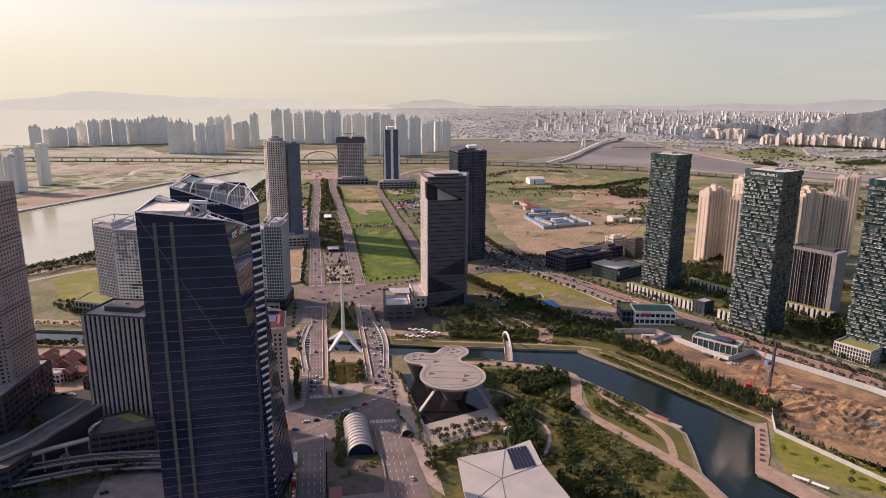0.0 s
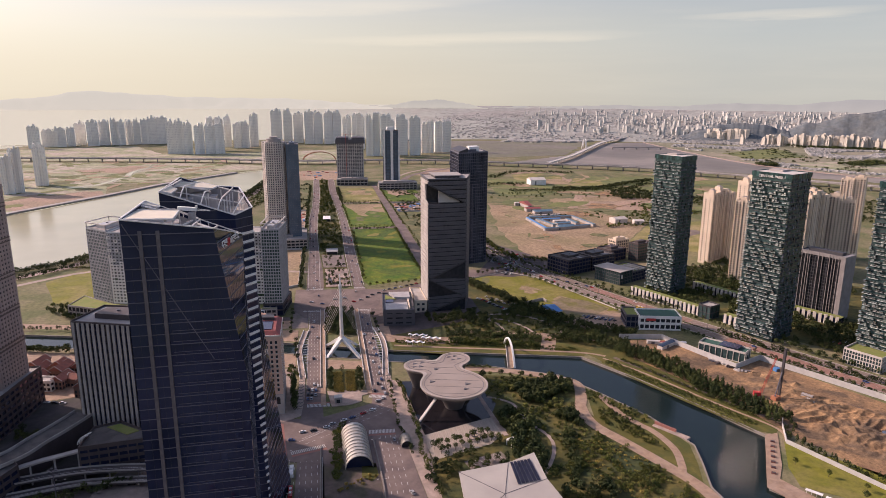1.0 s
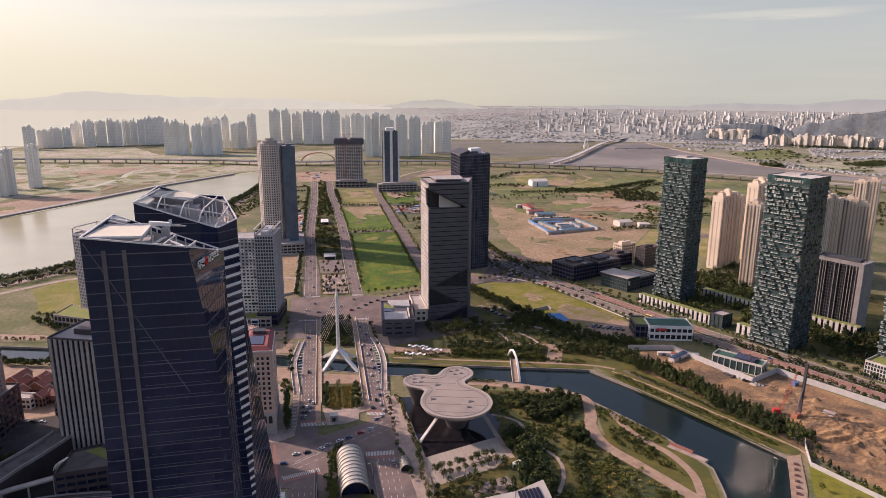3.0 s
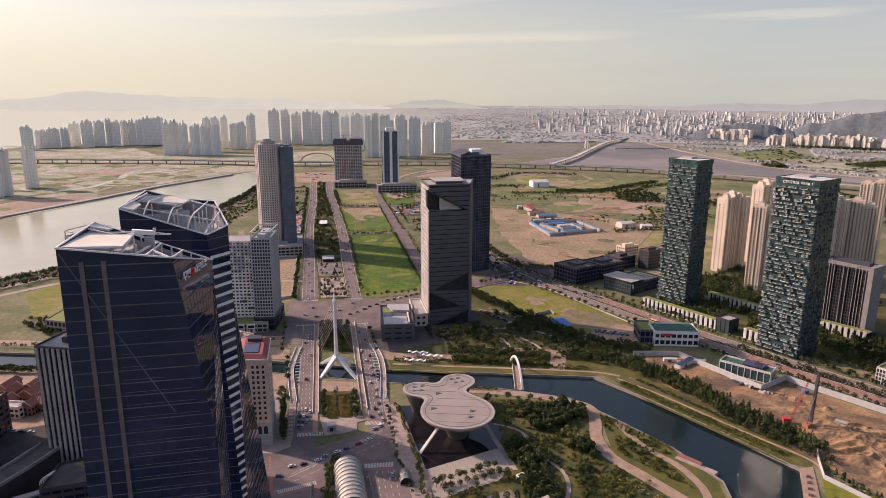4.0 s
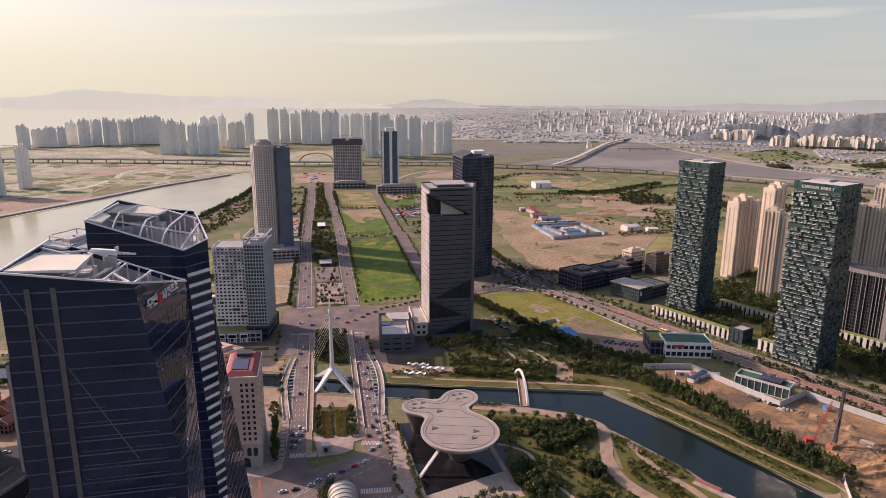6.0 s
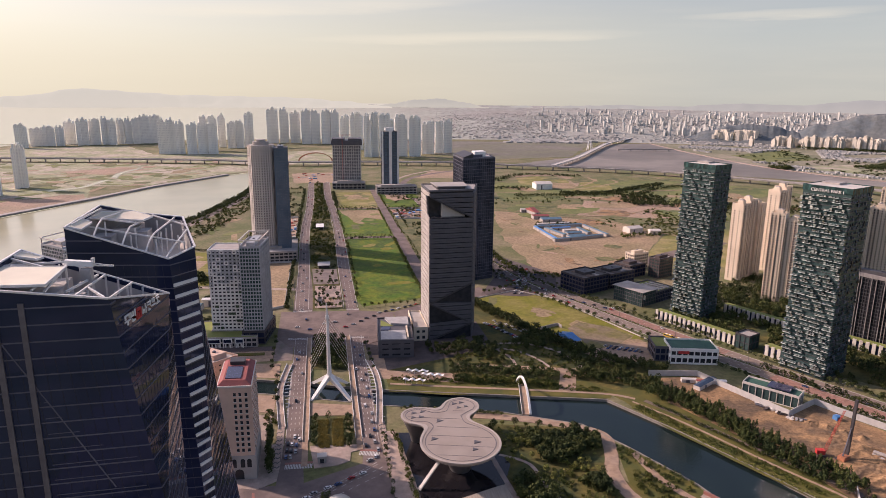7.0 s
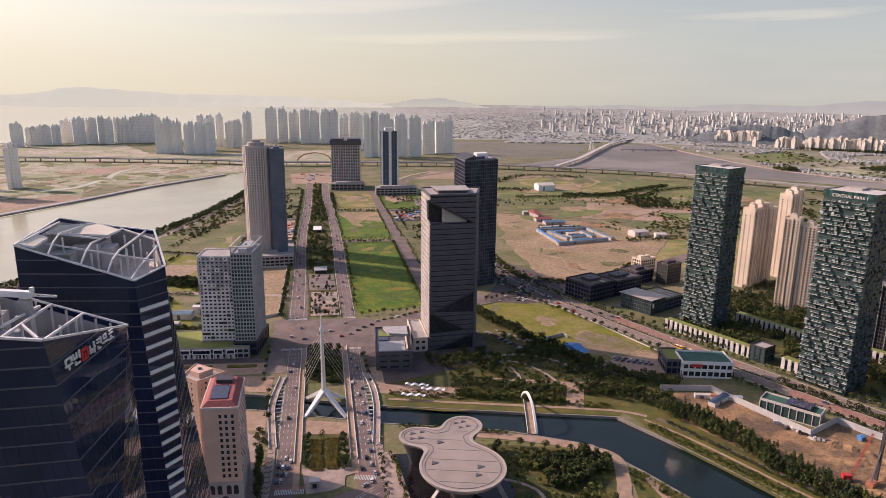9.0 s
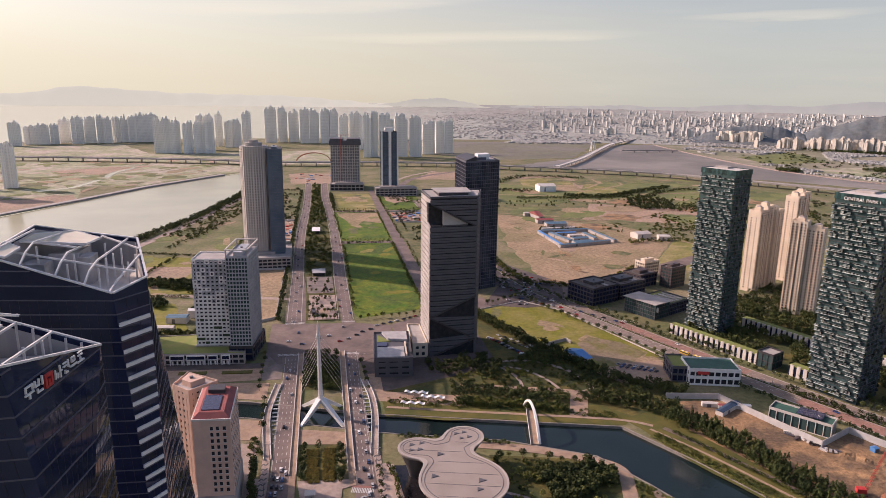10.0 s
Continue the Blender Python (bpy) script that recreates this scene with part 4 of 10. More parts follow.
for s_ in (6.3, 12.2):
    bm = bmesh.new()
    beam(bm, front(s_, 2, 0.2), front(s_, 177.4, 0.2), 1.3, 0.7)
    part("pilaster", bm, M_GREYSTEEL, west, "grey metal pilaster")
bm = bmesh.new()
beam(bm, front(0.6, 180, 0.1), front(27.7, 128, 0.1), 0.32)
part("brace", bm, M_MULLION, west)
for z in [6.0 + 4.15 * i + 1.1 for i in range(38)]:          # second rail beyond the pilasters
    bm = bmesh.new()
    beam(bm, front(14.0, 0, 0.05), front(min(28.0 + (170 - z) * 0.16, 36.0), 0, 0.05), 0.24, 0.2)
    part("floor_rail", bm, M_MULLION, west).location.z = z

# sign on the west wing: white strokes and a red square
sa, sb = Vector((-37.4 - w_c[0], 256.0 - w_c[1], 0)), Vector((-31.5 - w_c[0], 289.0 - w_c[1], 0))
sd = (sb - sa).normalized()
sn = Vector((sd.y, -sd.x, 0))


def sign_stroke(along, z, size, bars):
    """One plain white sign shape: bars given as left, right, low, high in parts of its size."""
    bm = bmesh.new()
    for u0, u1, v0, v1 in bars:
        a, b = sa + sd * (along + u0 * size) + sn * 1.75, sa + sd * (along + u1 * size) + sn * 1.75
        prism(bm, [(a.x, a.y), (b.x, b.y), (b.x - sn.x * 0.3, b.y - sn.y * 0.3), (a.x - sn.x * 0.3, a.y - sn.y * 0.3)], z + v0 * size, z + v1 * size)
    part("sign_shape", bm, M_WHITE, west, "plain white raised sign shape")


SHAPES = (((0.05, 0.85, 0.78, 0.9), (0.05, 0.17, 0.5, 0.78), (0.73, 0.85, 0.5, 0.78), (0.0, 0.9, 0.3, 0.42), (0.39, 0.51, 0.0, 0.3)),
          ((0.0, 0.12, 0.45, 0.9), (0.38, 0.5, 0.45, 0.9), (0.12, 0.38, 0.45, 0.56), (0.75, 0.87, 0.35, 0.95), (0.2, 0.8, 0.0, 0.12), (0.2, 0.32, 0.12, 0.3)),
          ((0.0, 0.12, 0.1, 0.8), (0.28, 0.4, 0.1, 0.5), (0.62, 0.74, 0.0, 0.95), (0.74, 0.9, 0.45, 0.56)),
          ((0.1, 0.6, 0.8, 0.9), (0.1, 0.6, 0.55, 0.65), (0.72, 0.84, 0.35, 0.95), (0.25, 0.7, 0.0, 0.12), (0.25, 0.37, 0.12, 0.3)),
          ((0.2, 0.7, 0.82, 0.92), (0.2, 0.7, 0.5, 0.6), (0.2, 0.3, 0.6, 0.82), (0.6, 0.7, 0.6, 0.82), (0.0, 0.9, 0.18, 0.3)),
          ((0.15, 0.75, 0.82, 0.92), (0.15, 0.75, 0.58, 0.68), (0.39, 0.51, 0.2, 0.45), (0.0, 0.9, 0.08, 0.2)))
for k, (along, z, size) in enumerate(((3.5, 169.2, 3.0), (6.5, 169.2, 3.0), (13.0, 169.0, 2.7), (15.7, 169.0, 2.7), (18.4, 169.0, 2.7), (21.1, 169.0, 2.7))):
    sign_stroke(along, z, size, SHAPES[k])
bm = bmesh.new()
for u0, u1, v0, v1 in ((0, 0.65, 0, 3.0), (2.35, 3.0, 0, 3.0), (0.65, 2.35, 2.3, 3.0), (0.65, 2.35, 0, 0.5), (1.15, 1.85, 0.5, 1.7)):
    a, b = sa + sd * (9.7 + u0 * 0.85) + sn * 1.75, sa + sd * (9.7 + u1 * 0.85) + sn * 1.75
    zz = 168.9
    prism(bm, [(a.x, a.y), (b.x, b.y), (b.x - sn.x * 0.5, b.y - sn.y * 0.5), (a.x - sn.x * 0.5, a.y - sn.y * 0.5)], zz + v0 * 0.9, zz + v1 * 0.9)
part("sign_emblem", bm, M_RED, west, "red square emblem")
M_TEALPANE = mat("teal_lit_glass", (0.05, 0.10, 0.11), (0.03, 0.065, 0.075), 0.4, 0.08, spec=0.5, vary=0.1)
rp = random.Random(12)
bm = bmesh.new()                                           # paler plant-floor panes beneath the rim, their light put into the teal
for z0, z1 in ((163.4, 166.2), (172.6, 175.0)):
    for k in range(30):
        if rp.random() < 0.72:
            u = 2.2 + k
            drop = 0.0 if z0 < 170 else u * 0.27
            p_, q_ = sa + sd * u + sn * 0.10, sa + sd * (u + 0.62) + sn * 0.10
            prism(bm, [(p_.x, p_.y), (q_.x, q_.y), (q_.x - sn.x * 0.4, q_.y - sn.y * 0.4), (p_.x - sn.x * 0.4, p_.y - sn.y * 0.4)], z0 - drop, z1 - drop - rp.uniform(0, 0.5))
part("pane_row", bm, M_TEALPANE, west, "paler teal panes beneath the rim", kind="stuff")

# ---- the other towers ----
# layered office tower with triangular recesses
GT = [(105, 668), (146, 671), (157, 708), (104, 712)]
gc = centre(GT)
gq = local(GT, gc)
gt = thing("office_tower", "grey-clad office tower with diagonal glazed cuts and a helipad", "tower", (*gc, 0))
bm = bmesh.new()
prism(bm, shrink(gq, 0.9), 0, 115.0)
prism(bm, [(gq[0][0] + 0.9, gq[0][1] + 12), (gq[1][0] - 0.9, gq[1][1] + 12), (gq[2][0] - 0.9, gq[2][1] - 0.9), (gq[3][0] + 0.9, gq[3][1] - 0.9)], 115.0, 134)
prism(bm, shrink(gq, 0.9), 134, 139)
part("glazing", bm, M_GLASS, gt)
fh = 138.0 / 30


def g_bands(face, cut, clad=None):
    """The cladding bands of one face; cut(z) gives the shares along the face between which it is clad at a height."""
    a, b = Vector(gq[face]), Vector(gq[(face + 1) % 4])
    d = (b - a).normalized()
    nrm = Vector((d.y, -d.x))
    for i in range(30):
        bm = bmesh.new()
        for za, zb, out in ((i * fh, i * fh + fh * 0.37, 0.0), (i * fh + fh * 0.42, i * fh + fh * 0.82, 0.18)):
            (u0, u1), (v0, v1) = cut(za + 0.01), cut(zb - 0.01)
            if u1 - u0 < 0.03 or v1 - v0 < 0.03:
                continue
            pts = [(u0, za), (u1, za), (v1, zb), (v0, zb)]
            fr = [bm.verts.new((*(a + (b - a) * u + nrm * out), z)) for u, z in pts]
            bk = [bm.verts.new((*(a + (b - a) * u - nrm * 0.9), z)) for u, z in pts]
            bm.faces.new(fr), bm.faces.new(bk[::-1])
            for k in range(4):
                bm.faces.new((fr[(k + 1) % 4], fr[k], bk[k], bk[(k + 1) % 4]))
        if bm.faces:
            part("cladding_band", bm, clad or M_GREYCLAD, gt)


def front_cut(z):
    if 115 < z < 134:
        return min(max(0.02 + (134 - z) / 19 * 0.93, 0.0), 0.97), 1.0
    if 35 <= z < 53:
        return 0.0, min(0.04 + 0.96 * (z - 35) / 18, 1.0)
    if 16 < z < 35:
        return min(0.04 + (35 - z) / 19 * 0.86, 0.9), 1.0
    if z < 13:
        return 0.0, 0.12 + 0.88 * z / 13
    return 0.0, 1.0


g_bands(0, front_cut)
g_bands(1, lambda z: (0.0, 1.0))
g_bands(2, lambda z: (0.0, 1.0))
# left face: paler bands stand in for sun on the grey cladding
g_bands(3, lambda z: (0.0, 0.97) if not 116 < z < 134 else (0.0, 0.62 + 0.3 * (134 - z) / 18 * 0.3), M_CONC)
for p0, p1 in (((0.02, 134), (0.97, 114.6)), ((0.02, 35), (1.0, 53)), ((0.02, 35), (0.9, 16)), ((0.1, 1), (1.0, 14))):
    bm = bmesh.new()
    a, b = Vector(gq[0]), Vector(gq[1])
    u, v = a + (b - a) * p0[0], a + (b - a) * p1[0]
    beam(bm, (u.x, u.y - 0.2, p0[1]), (v.x, v.y - 0.2, p1[1]), 0.9, 1.2)
    part("diagonal_trim", bm, M_DARKCLAD, gt)
bm = bmesh.new()
prism(bm, shrink(gq, 1.2), 139, 139.4)
part("roof", bm, M_CONC, gt)
bm = bmesh.new()
prism(bm, shrink(gq, 9), 139.4, 141.6)
part("plant_room", bm, M_DARKCLAD, gt)
bm = bmesh.new()
prism(bm, turned([(-14, -14), (14, -14), (16, 14), (-16, 14)], (-0.5, 2.5), 0), 141.6, 142.2)
part("helipad", bm, M_CONC, gt, "pale square helipad deck")
for i in range(4):
    bm = bmesh.new()
    a, b = Vector(gq[i]), Vector(gq[(i + 1) % 4])
    beam(bm, (*a, 139.5), (*b, 139.5), 0.6, 1.6)
    part("parapet", bm, M_GREYCLAD, gt)
# pale recess wall behind the high cut
bm = bmesh.new()
prism(bm, [(-10.5, -15), (11, -14), (11, -7), (-10.5, -7)], 115.05, [126.5, 115.6, 115.6, 126.5])
part("recess_wall", bm, M_PALE, gt)

# dark glass tower behind it
M_G2GLASS = mat("mottled_dark_glass", (0.018, 0.022, 0.035), (0.045, 0.052, 0.07), 0.12, 0.12, stain=(0.085, 0.09, 0.105), sscale=0.035, samt=0.8, spec=0.25, stretch=(1, 1, 0.45), speck=0.4, kscale=0.3)
G2 = [(173.6, 850), (216, 866), (216, 914), (172.6, 904)]
g2 = tower("office_tower", "dark glass office tower with a slanted crown and roof plant", G2, 148, 4.1, 3.0, M_G2GLASS, M_MULLION, 0.5, 0.22, 0.3, category="tower")
c2 = centre(G2)
bm = bmesh.new()
prism(bm, local([(174, 851), (187, 856), (186, 906), (173, 903)], c2), 148, [150.5, 154.5, 154.5, 150.5])
part("crown_screen", bm, M_DARKCLAD, g2, "ribbed grey crown screen")
bm = bmesh.new()
prism(bm, local([(192, 872), (207, 878), (207, 894), (192, 888)], c2), 149, 155)
part("cooling_unit", bm, M_WHITE, g2, "white rooftop cooling unit")
for fx in (0.42, 0.47):
    bm = bmesh.new()
    beam(bm, (*lerp(local(G2, c2)[0], local(G2, c2)[1], fx + 0.06), 8), (*lerp(local(G2, c2)[0], local(G2, c2)[1], fx), 108), 0.9)
    part("lattice_leg", bm, M_MULLION, g2)
bm = bmesh.new()
a2, b2 = local(G2, c2)[0], local(G2, c2)[1]
for i in range(14):
    z = 10 + i * 7
    beam(bm, (*lerp(a2, b2, 0.47 - i * 0.003), z), (*lerp(a2, b2, 0.53 - i * 0.003), z), 0.5)
part("lattice", bm, M_MULLION, g2, kind="stuff")

M_BLUEFRAME = mat("blue_grey_frames", (0.12, 0.145, 0.175), (0.10, 0.12, 0.15), 0.2, 0.4)
# round-fronted white apartment tower with a blue glass slab
tc = (-67.5, 1018)
M_TANWALL = mat("tan_white_wall", (0.68, 0.61, 0.55), (0.62, 0.55, 0.49), 0.15, 0.8, stain=(0.55, 0.48, 0.43), sscale=0.06, samt=0.5)
tw = thing("apartment_tower", "tall white round-fronted apartment tower with small square windows", "tower", (*tc, 0))
ring = [(17.2 * math.cos(math.tau * i / 32), 17.2 * math.sin(math.tau * i / 32)) for i in range(32)]
bm = bmesh.new()
prism(bm, shrink(ring, 0.5), 0, 153)
part("glazing", bm, M_GLASS, tw)
bm = bmesh.new()
for i in range(46):
    prism(bm, ring, i * 3.35, i * 3.35 + 1.25)
for k, (x, y) in enumerate(ring):
    d = Vector((x, y)).normalized()
    s = Vector((-d.y, d.x)) * (0.62 if k % 4 else 0.95)
    p = Vector((x, y))
    prism(bm, [tuple(p - s + d * 0.15), tuple(p - s - d * 0.7), tuple(p + s - d * 0.7), tuple(p + s + d * (0.15 if k % 4 else 0.5))], 0, 153.6)
part("window_grid", bm, M_TANWALL, tw, kind="stuff")
bm = bmesh.new()
prism(bm, [(p[0] * 0.62, p[1] * 0.62) for p in ring], 153, 157.5)
prism(bm, [(p[0] * 0.35, p[1] * 0.35) for p in ring], 157.5, 160.5)
part("crown", bm, M_CONC, tw, "stepped dark crown")
bm = bmesh.new()
prism(bm, [(p[0] * 0.99, p[1] * 0.99) for p in ring], 153, 153.3)
part("roof", bm, M_CONC, tw)
tower("office_tower", "blue glass apartment slab joined to a white tower", [(-50, 1002), (-32.5, 1004), (-33.5, 1038), (-52, 1038)], 149, 3.35, 2.4, M_BLUEGLASS, M_BLUEFRAME, 0.35, 0.22, 0.2, category="tower")
# hidden behind the round tower; added to cast its band of field shadow
tower("apartment_tower", "unseen apartment tower behind the rounder one, placed for its shadow", [(-80, 1082), (-50, 1082), (-50, 1112), (-80, 1112)], 138, 3.35, 3.6, M_GLASS, M_WHITE, 1.3, 1.2, 0.4, category="tower")
tower("podium", "grey podium block beneath an apartment tower", [(-95, 975), (-24, 980), (-26, 1060), (-95, 1060)], 14, 4.5, 6, M_GLASS, M_CONC, 1.8, 1.2)

# patterned hotel blocks on green podiums
M_HOTELGREY = mat("hotel_grey_panels", (0.43, 0.435, 0.45), (0.36, 0.365, 0.38), 0.2, 0.6, stain=(0.28, 0.29, 0.28), sscale=0.15, samt=0.5)
M_HOTELGREEN = mat("hotel_green_panels", (0.05, 0.075, 0.04), (0.035, 0.055, 0.03), 0.3, 0.6)


def pattern_block(pts, h, label):
    return tower("hotel_block", label, pts, h, 3.3, 3.5, M_GLASS, M_WHITE, 1.75, 1.45, 0.35, category="building", parapet=1.0, plant=False)


hb = [(-91, 698.5), (-62, 695), (-59.5, 722), (-88, 726)]
hob = pattern_block(hb, 85, "white hotel block with small dark windows and grey upper storeys")
hb2 = [(-61.6, 684), (-44, 682), (-38.8, 722), (-57.2, 725)]
tower("hotel_block", "grey-green gridded hotel block with a roof frame", hb2, 90, 3.3, 2.6, M_GREENGLASS, M_HOTELGREY, 1.0, 0.6, 0.5, plant=True)
ha = [(-214, 712), (-172, 700), (-160, 742), (-202, 754)]
hoa = pattern_block(ha, 86, "white hotel block with small dark windows and grey upper storeys")
ha2 = [(-240, 735), (-214.5, 713), (-203, 754), (-226, 766)]
tower("hotel_block", "grey-green gridded hotel block with a roof frame", ha2, 87, 3.3, 2.6, M_GREENGLASS, M_HOTELGREY, 1.0, 0.6, 0.5)
for fp, z0 in ((hb2, 91.0), (ha2, 88.0)):                   # open roof frames
    fc = centre(fp)
    rf = thing("roof_frame", "open pale roof frame on a hotel block", "roof frame", (*fc, z0))
    fq = local(fp, fc)
    for k in range(4):
        bm = bmesh.new()
        beam(bm, (*lerp(fq[k], (0, 0), 0.04), 0), (*lerp(fq[k], (0, 0), 0.04), 5.2), 0.7)
        part("post", bm, M_CONC, rf)
        bm = bmesh.new()
        beam(bm, (*fq[k], 5.4), (*fq[(k + 1) % 4], 5.4), 0.9, 1.0)
        part("top_beam", bm, M_PALE, rf)
# upper, darker storeys of the patterned faces: grey panels, white window frames here and there, green panels lower down
rng = random.Random(4)
for foot, h, z_lo, top in ((hb, 85, 46, hob), (ha, 86, 46, hoa)):
    a, b = Vector(foot[0]), Vector(foot[1])
    d = (b - a).normalized()
    cx, cy = centre(foot)
    on_face = pose(a.x - cx, a.y - cy, 0, 0, 0, math.degrees(math.atan2(d.y, d.x)))
    L = (b - a).length
    cols, floors = max(round(L / 3.5), 1), int(h / 3.3)
    fh, bw = h / floors, L / cols
    bm, bw_, bg_ = bmesh.new(), bmesh.new(), bmesh.new()
    for i in range(cols):
        lo = z_lo + rng.choice((0, 0, 3.3, 6.6, 9.9)) + (3.3 if i < 2 else 0)
        for k in range(floors):
            x0, x1, z0, z1 = bw * i, bw * (i + 1), k * fh + 0.3, (k + 1) * fh + 0.3
            if z0 > lo and z1 < h + 1:
                wx = 0.95
                for q in ((x0 + 0.05, x0 + wx, z0, z1), (x1 - wx, x1 - 0.05, z0, z1), (x0 + wx, x1 - wx, z0, z0 + 0.95), (x0 + wx, x1 - wx, z1 - 0.75, z1)):
                    box(bm, q[0], q[1], -0.22, -0.10, q[2], q[3] - 0.03)
                if rng.random() < (0.42 if z0 < lo + 18 else 0.14):
                    for q in ((x0 + 0.1, x1 - 0.1, z0 + 0.15, z0 + 0.95), (x0 + 0.1, x1 - 0.1, z1 - 0.85, z1 - 0.05), (x0 + 0.1, x0 + 0.9, z0 + 0.95, z1 - 0.85), (x1 - 0.9, x1 - 0.1, z0 + 0.95, z1 - 0.85)):
                        box(bw_, q[0], q[1], -0.7, -0.2, q[2], q[3])
            elif rng.random() < 0.07:
                n_ = rng.choice((1, 1, 2))
                box(bg_, x0 + 0.1, min(x0 + bw * n_, L) - 0.1, -0.2, -0.08, z0 + 0.6, z1 - 0.6)
    part("panel_grid", bm, M_HOTELGREY, top, "bluish grey upper facade panels", kind="stuff").matrix_local = on_face
    part("window_frame_grid", bw_, M_WHITE, top, "scattered white window frames", kind="stuff").matrix_local = on_face
    part("green_panel_grid", bg_, M_HOTELGREEN, top, "scattered dark green panels", kind="stuff").matrix_local = on_face


# darker asphalt carries the shade below the podium
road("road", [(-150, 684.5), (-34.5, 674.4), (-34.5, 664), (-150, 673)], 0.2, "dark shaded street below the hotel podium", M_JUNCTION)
slab("pavement", [(-150, 672.6), (-34.5, 663.6), (-34.5, 641), (-70, 641), (-150, 656)], 0.2, M_PINKWALK, "sunlit sandy plots between the hotel street and the canal", category="pavement")
for x0, x1, y0 in ((-140, -112, 667), (-100, -78, 664), (-66, -42, 661)):
    slab("hedge_strip", [(x0, y0), (x1, y0 - 1.6), (x1, y0 - 6.6), (x0, y0 - 5)], 0.9, M_BANK, "low green planting strip beside the hotel street", depth=0.7, kind="", category="hedge")


def green_podium(pts, h, label):
    ob = tower("podium", label, pts, h, 4.5, 5, M_GLASS, M_CONC, 1.5, 0.9, 0.6, roof=M_GREENROOF, plant=False, parapet=0.9)
    return ob


green_podium([(-124, 682.5), (-49.8, 675.5), (-49.4, 680.4), (-63.4, 682.2), (-62.6, 694.4), (-91.6, 697.8), (-92.4, 726), (-130, 726)], 9, "low podium with a lawn roof beneath the hotel")
green_podium([(-258, 712), (-215, 690), (-160, 676), (-152, 698), (-172, 699), (-214, 711), (-241, 734), (-252, 745)], 12, "low podium with a lawn roof beneath the hotel")
tower("podium", "dark grey corner podium of the hotel", [(-63.2, 683), (-43.2, 681), (-36.6, 724), (-56.6, 727)], 12, 5, 6, M_DARKGLASS, M_DARKCLAD, 1.5, 0.8, plant=False)
for x0, x1 in ((-110, -98.5), (-96.5, -81.5), (-79.5, -71.5), (-68.5, -61.5)):   # white-framed shop bays under the lawn roof
    sb = thing("shop_bay", "white-framed shop window bay under the lawn roof", "shop front", (x0, 682.5 - (x0 + 124) * 0.0943, 0), -5.4, "shop bays of the hotel podium")
    w_ = x1 - x0
    bm = bmesh.new()
    box(bm, 0.5, w_ - 0.5, -1.0, -0.1, 5.0, 8.0)
    part("pane", bm, M_DARKGLASS, sb)
    for q in ((0, w_, 8.0, 8.7), (0, w_, 4.3, 5.0)):
        bm = bmesh.new()
        box(bm, q[0], q[1], -1.5, -0.05, q[2], q[3])
        part("frame_beam", bm, M_WHITE, sb)
    for x in (0, w_ - 0.55):
        bm = bmesh.new()
        box(bm, x, x + 0.55, -1.5, -0.05, 0, 8.0)
        part("frame_post", bm, M_WHITE, sb)
    for i in range(max(2, int(w_ / 3))):
        bm = bmesh.new()
        x = w_ * (i + 0.5) / max(2, int(w_ / 3))
        box(bm, x - 0.6, x + 0.6, -0.6, -0.05, 0.1, 3.4)
        part("door", bm, M_WHITE, sb)

# pink hotel with a red roof and an arched stone base
pk_pts = [(-50.5, 463.5), (-31.7, 462), (-32.3, 499), (-51, 500.5)]
pcx, pcy = centre(pk_pts)
pk = thing("hotel", "pink stone hotel with small windows and a red roof edge", "building", (pcx, pcy, 0))
bm = bmesh.new()
prism(bm, local(pk_pts, (pcx, pcy)), 0, 59.6)
part("wall", bm, M_PINK, pk)
bm = bmesh.new()
prism(bm, local(shrink(pk_pts, -0.5), (pcx, pcy)), 59.0, 60.0)
part("cornice", bm, M_PALE, pk)
bm = bmesh.new()
prism(bm, local(pk_pts, (pcx, pcy)), 60.0, 62.4, local(shrink(pk_pts, 3.0), (pcx, pcy)))
part("roof", bm, M_REDROOF, pk, "dark red sloping roof")
bm = bmesh.new()
prism(bm, local([(-46.5, 468), (-37.5, 467.2), (-37.8, 484), (-46.8, 485)], (pcx, pcy)), 62.4, 62.9)
part("solar_panel", bm, M_SOLAR, pk, "dark rooftop solar panels")
bm = bmesh.new()
prism(bm, local([(-46, 488), (-37, 487), (-37.5, 494), (-46.5, 495)], (pcx, pcy)), 62.4, 64.6)
part("plant_room", bm, M_DARKCLAD, pk)


def window_column(face, u, z0, z1, w=1.5, step=3.55, h=2.0):
    """Windows one above another on a wall of the pink hotel, each in a recess with its sill."""
    a, b = Vector(pk_pts[face]) - Vector((pcx, pcy)), Vector(pk_pts[(face + 1) % 4]) - Vector((pcx, pcy))
    d = (b - a).normalized()
    nrm = Vector((d.y, -d.x))
    p = a + (b - a) * u
    bm = bmesh.new()
    prism(bm, [tuple(p - d * w / 2 + nrm * 0.04), tuple(p + d * w / 2 + nrm * 0.04), tuple(p + d * w / 2 - nrm * 0.2), tuple(p - d * w / 2 - nrm * 0.2)], 0, h)
    me = mesh_of("window", bm, M_GLASS)
    bm = bmesh.new()
    prism(bm, [tuple(p - d * (w / 2 + 0.2) + nrm * 0.3), tuple(p + d * (w / 2 + 0.2) + nrm * 0.3), tuple(p + d * (w / 2 + 0.2) - nrm * 0.1), tuple(p - d * (w / 2 + 0.2) - nrm * 0.1)], -0.3, 0)
    ms = mesh_of("sill", bm, M_PALE)
    z = z0
    while z < z1:
        o = new("window", me)
        o.parent, o.location.z = pk, z
        q = new("sill", ms)
        q.parent = o
        z += step


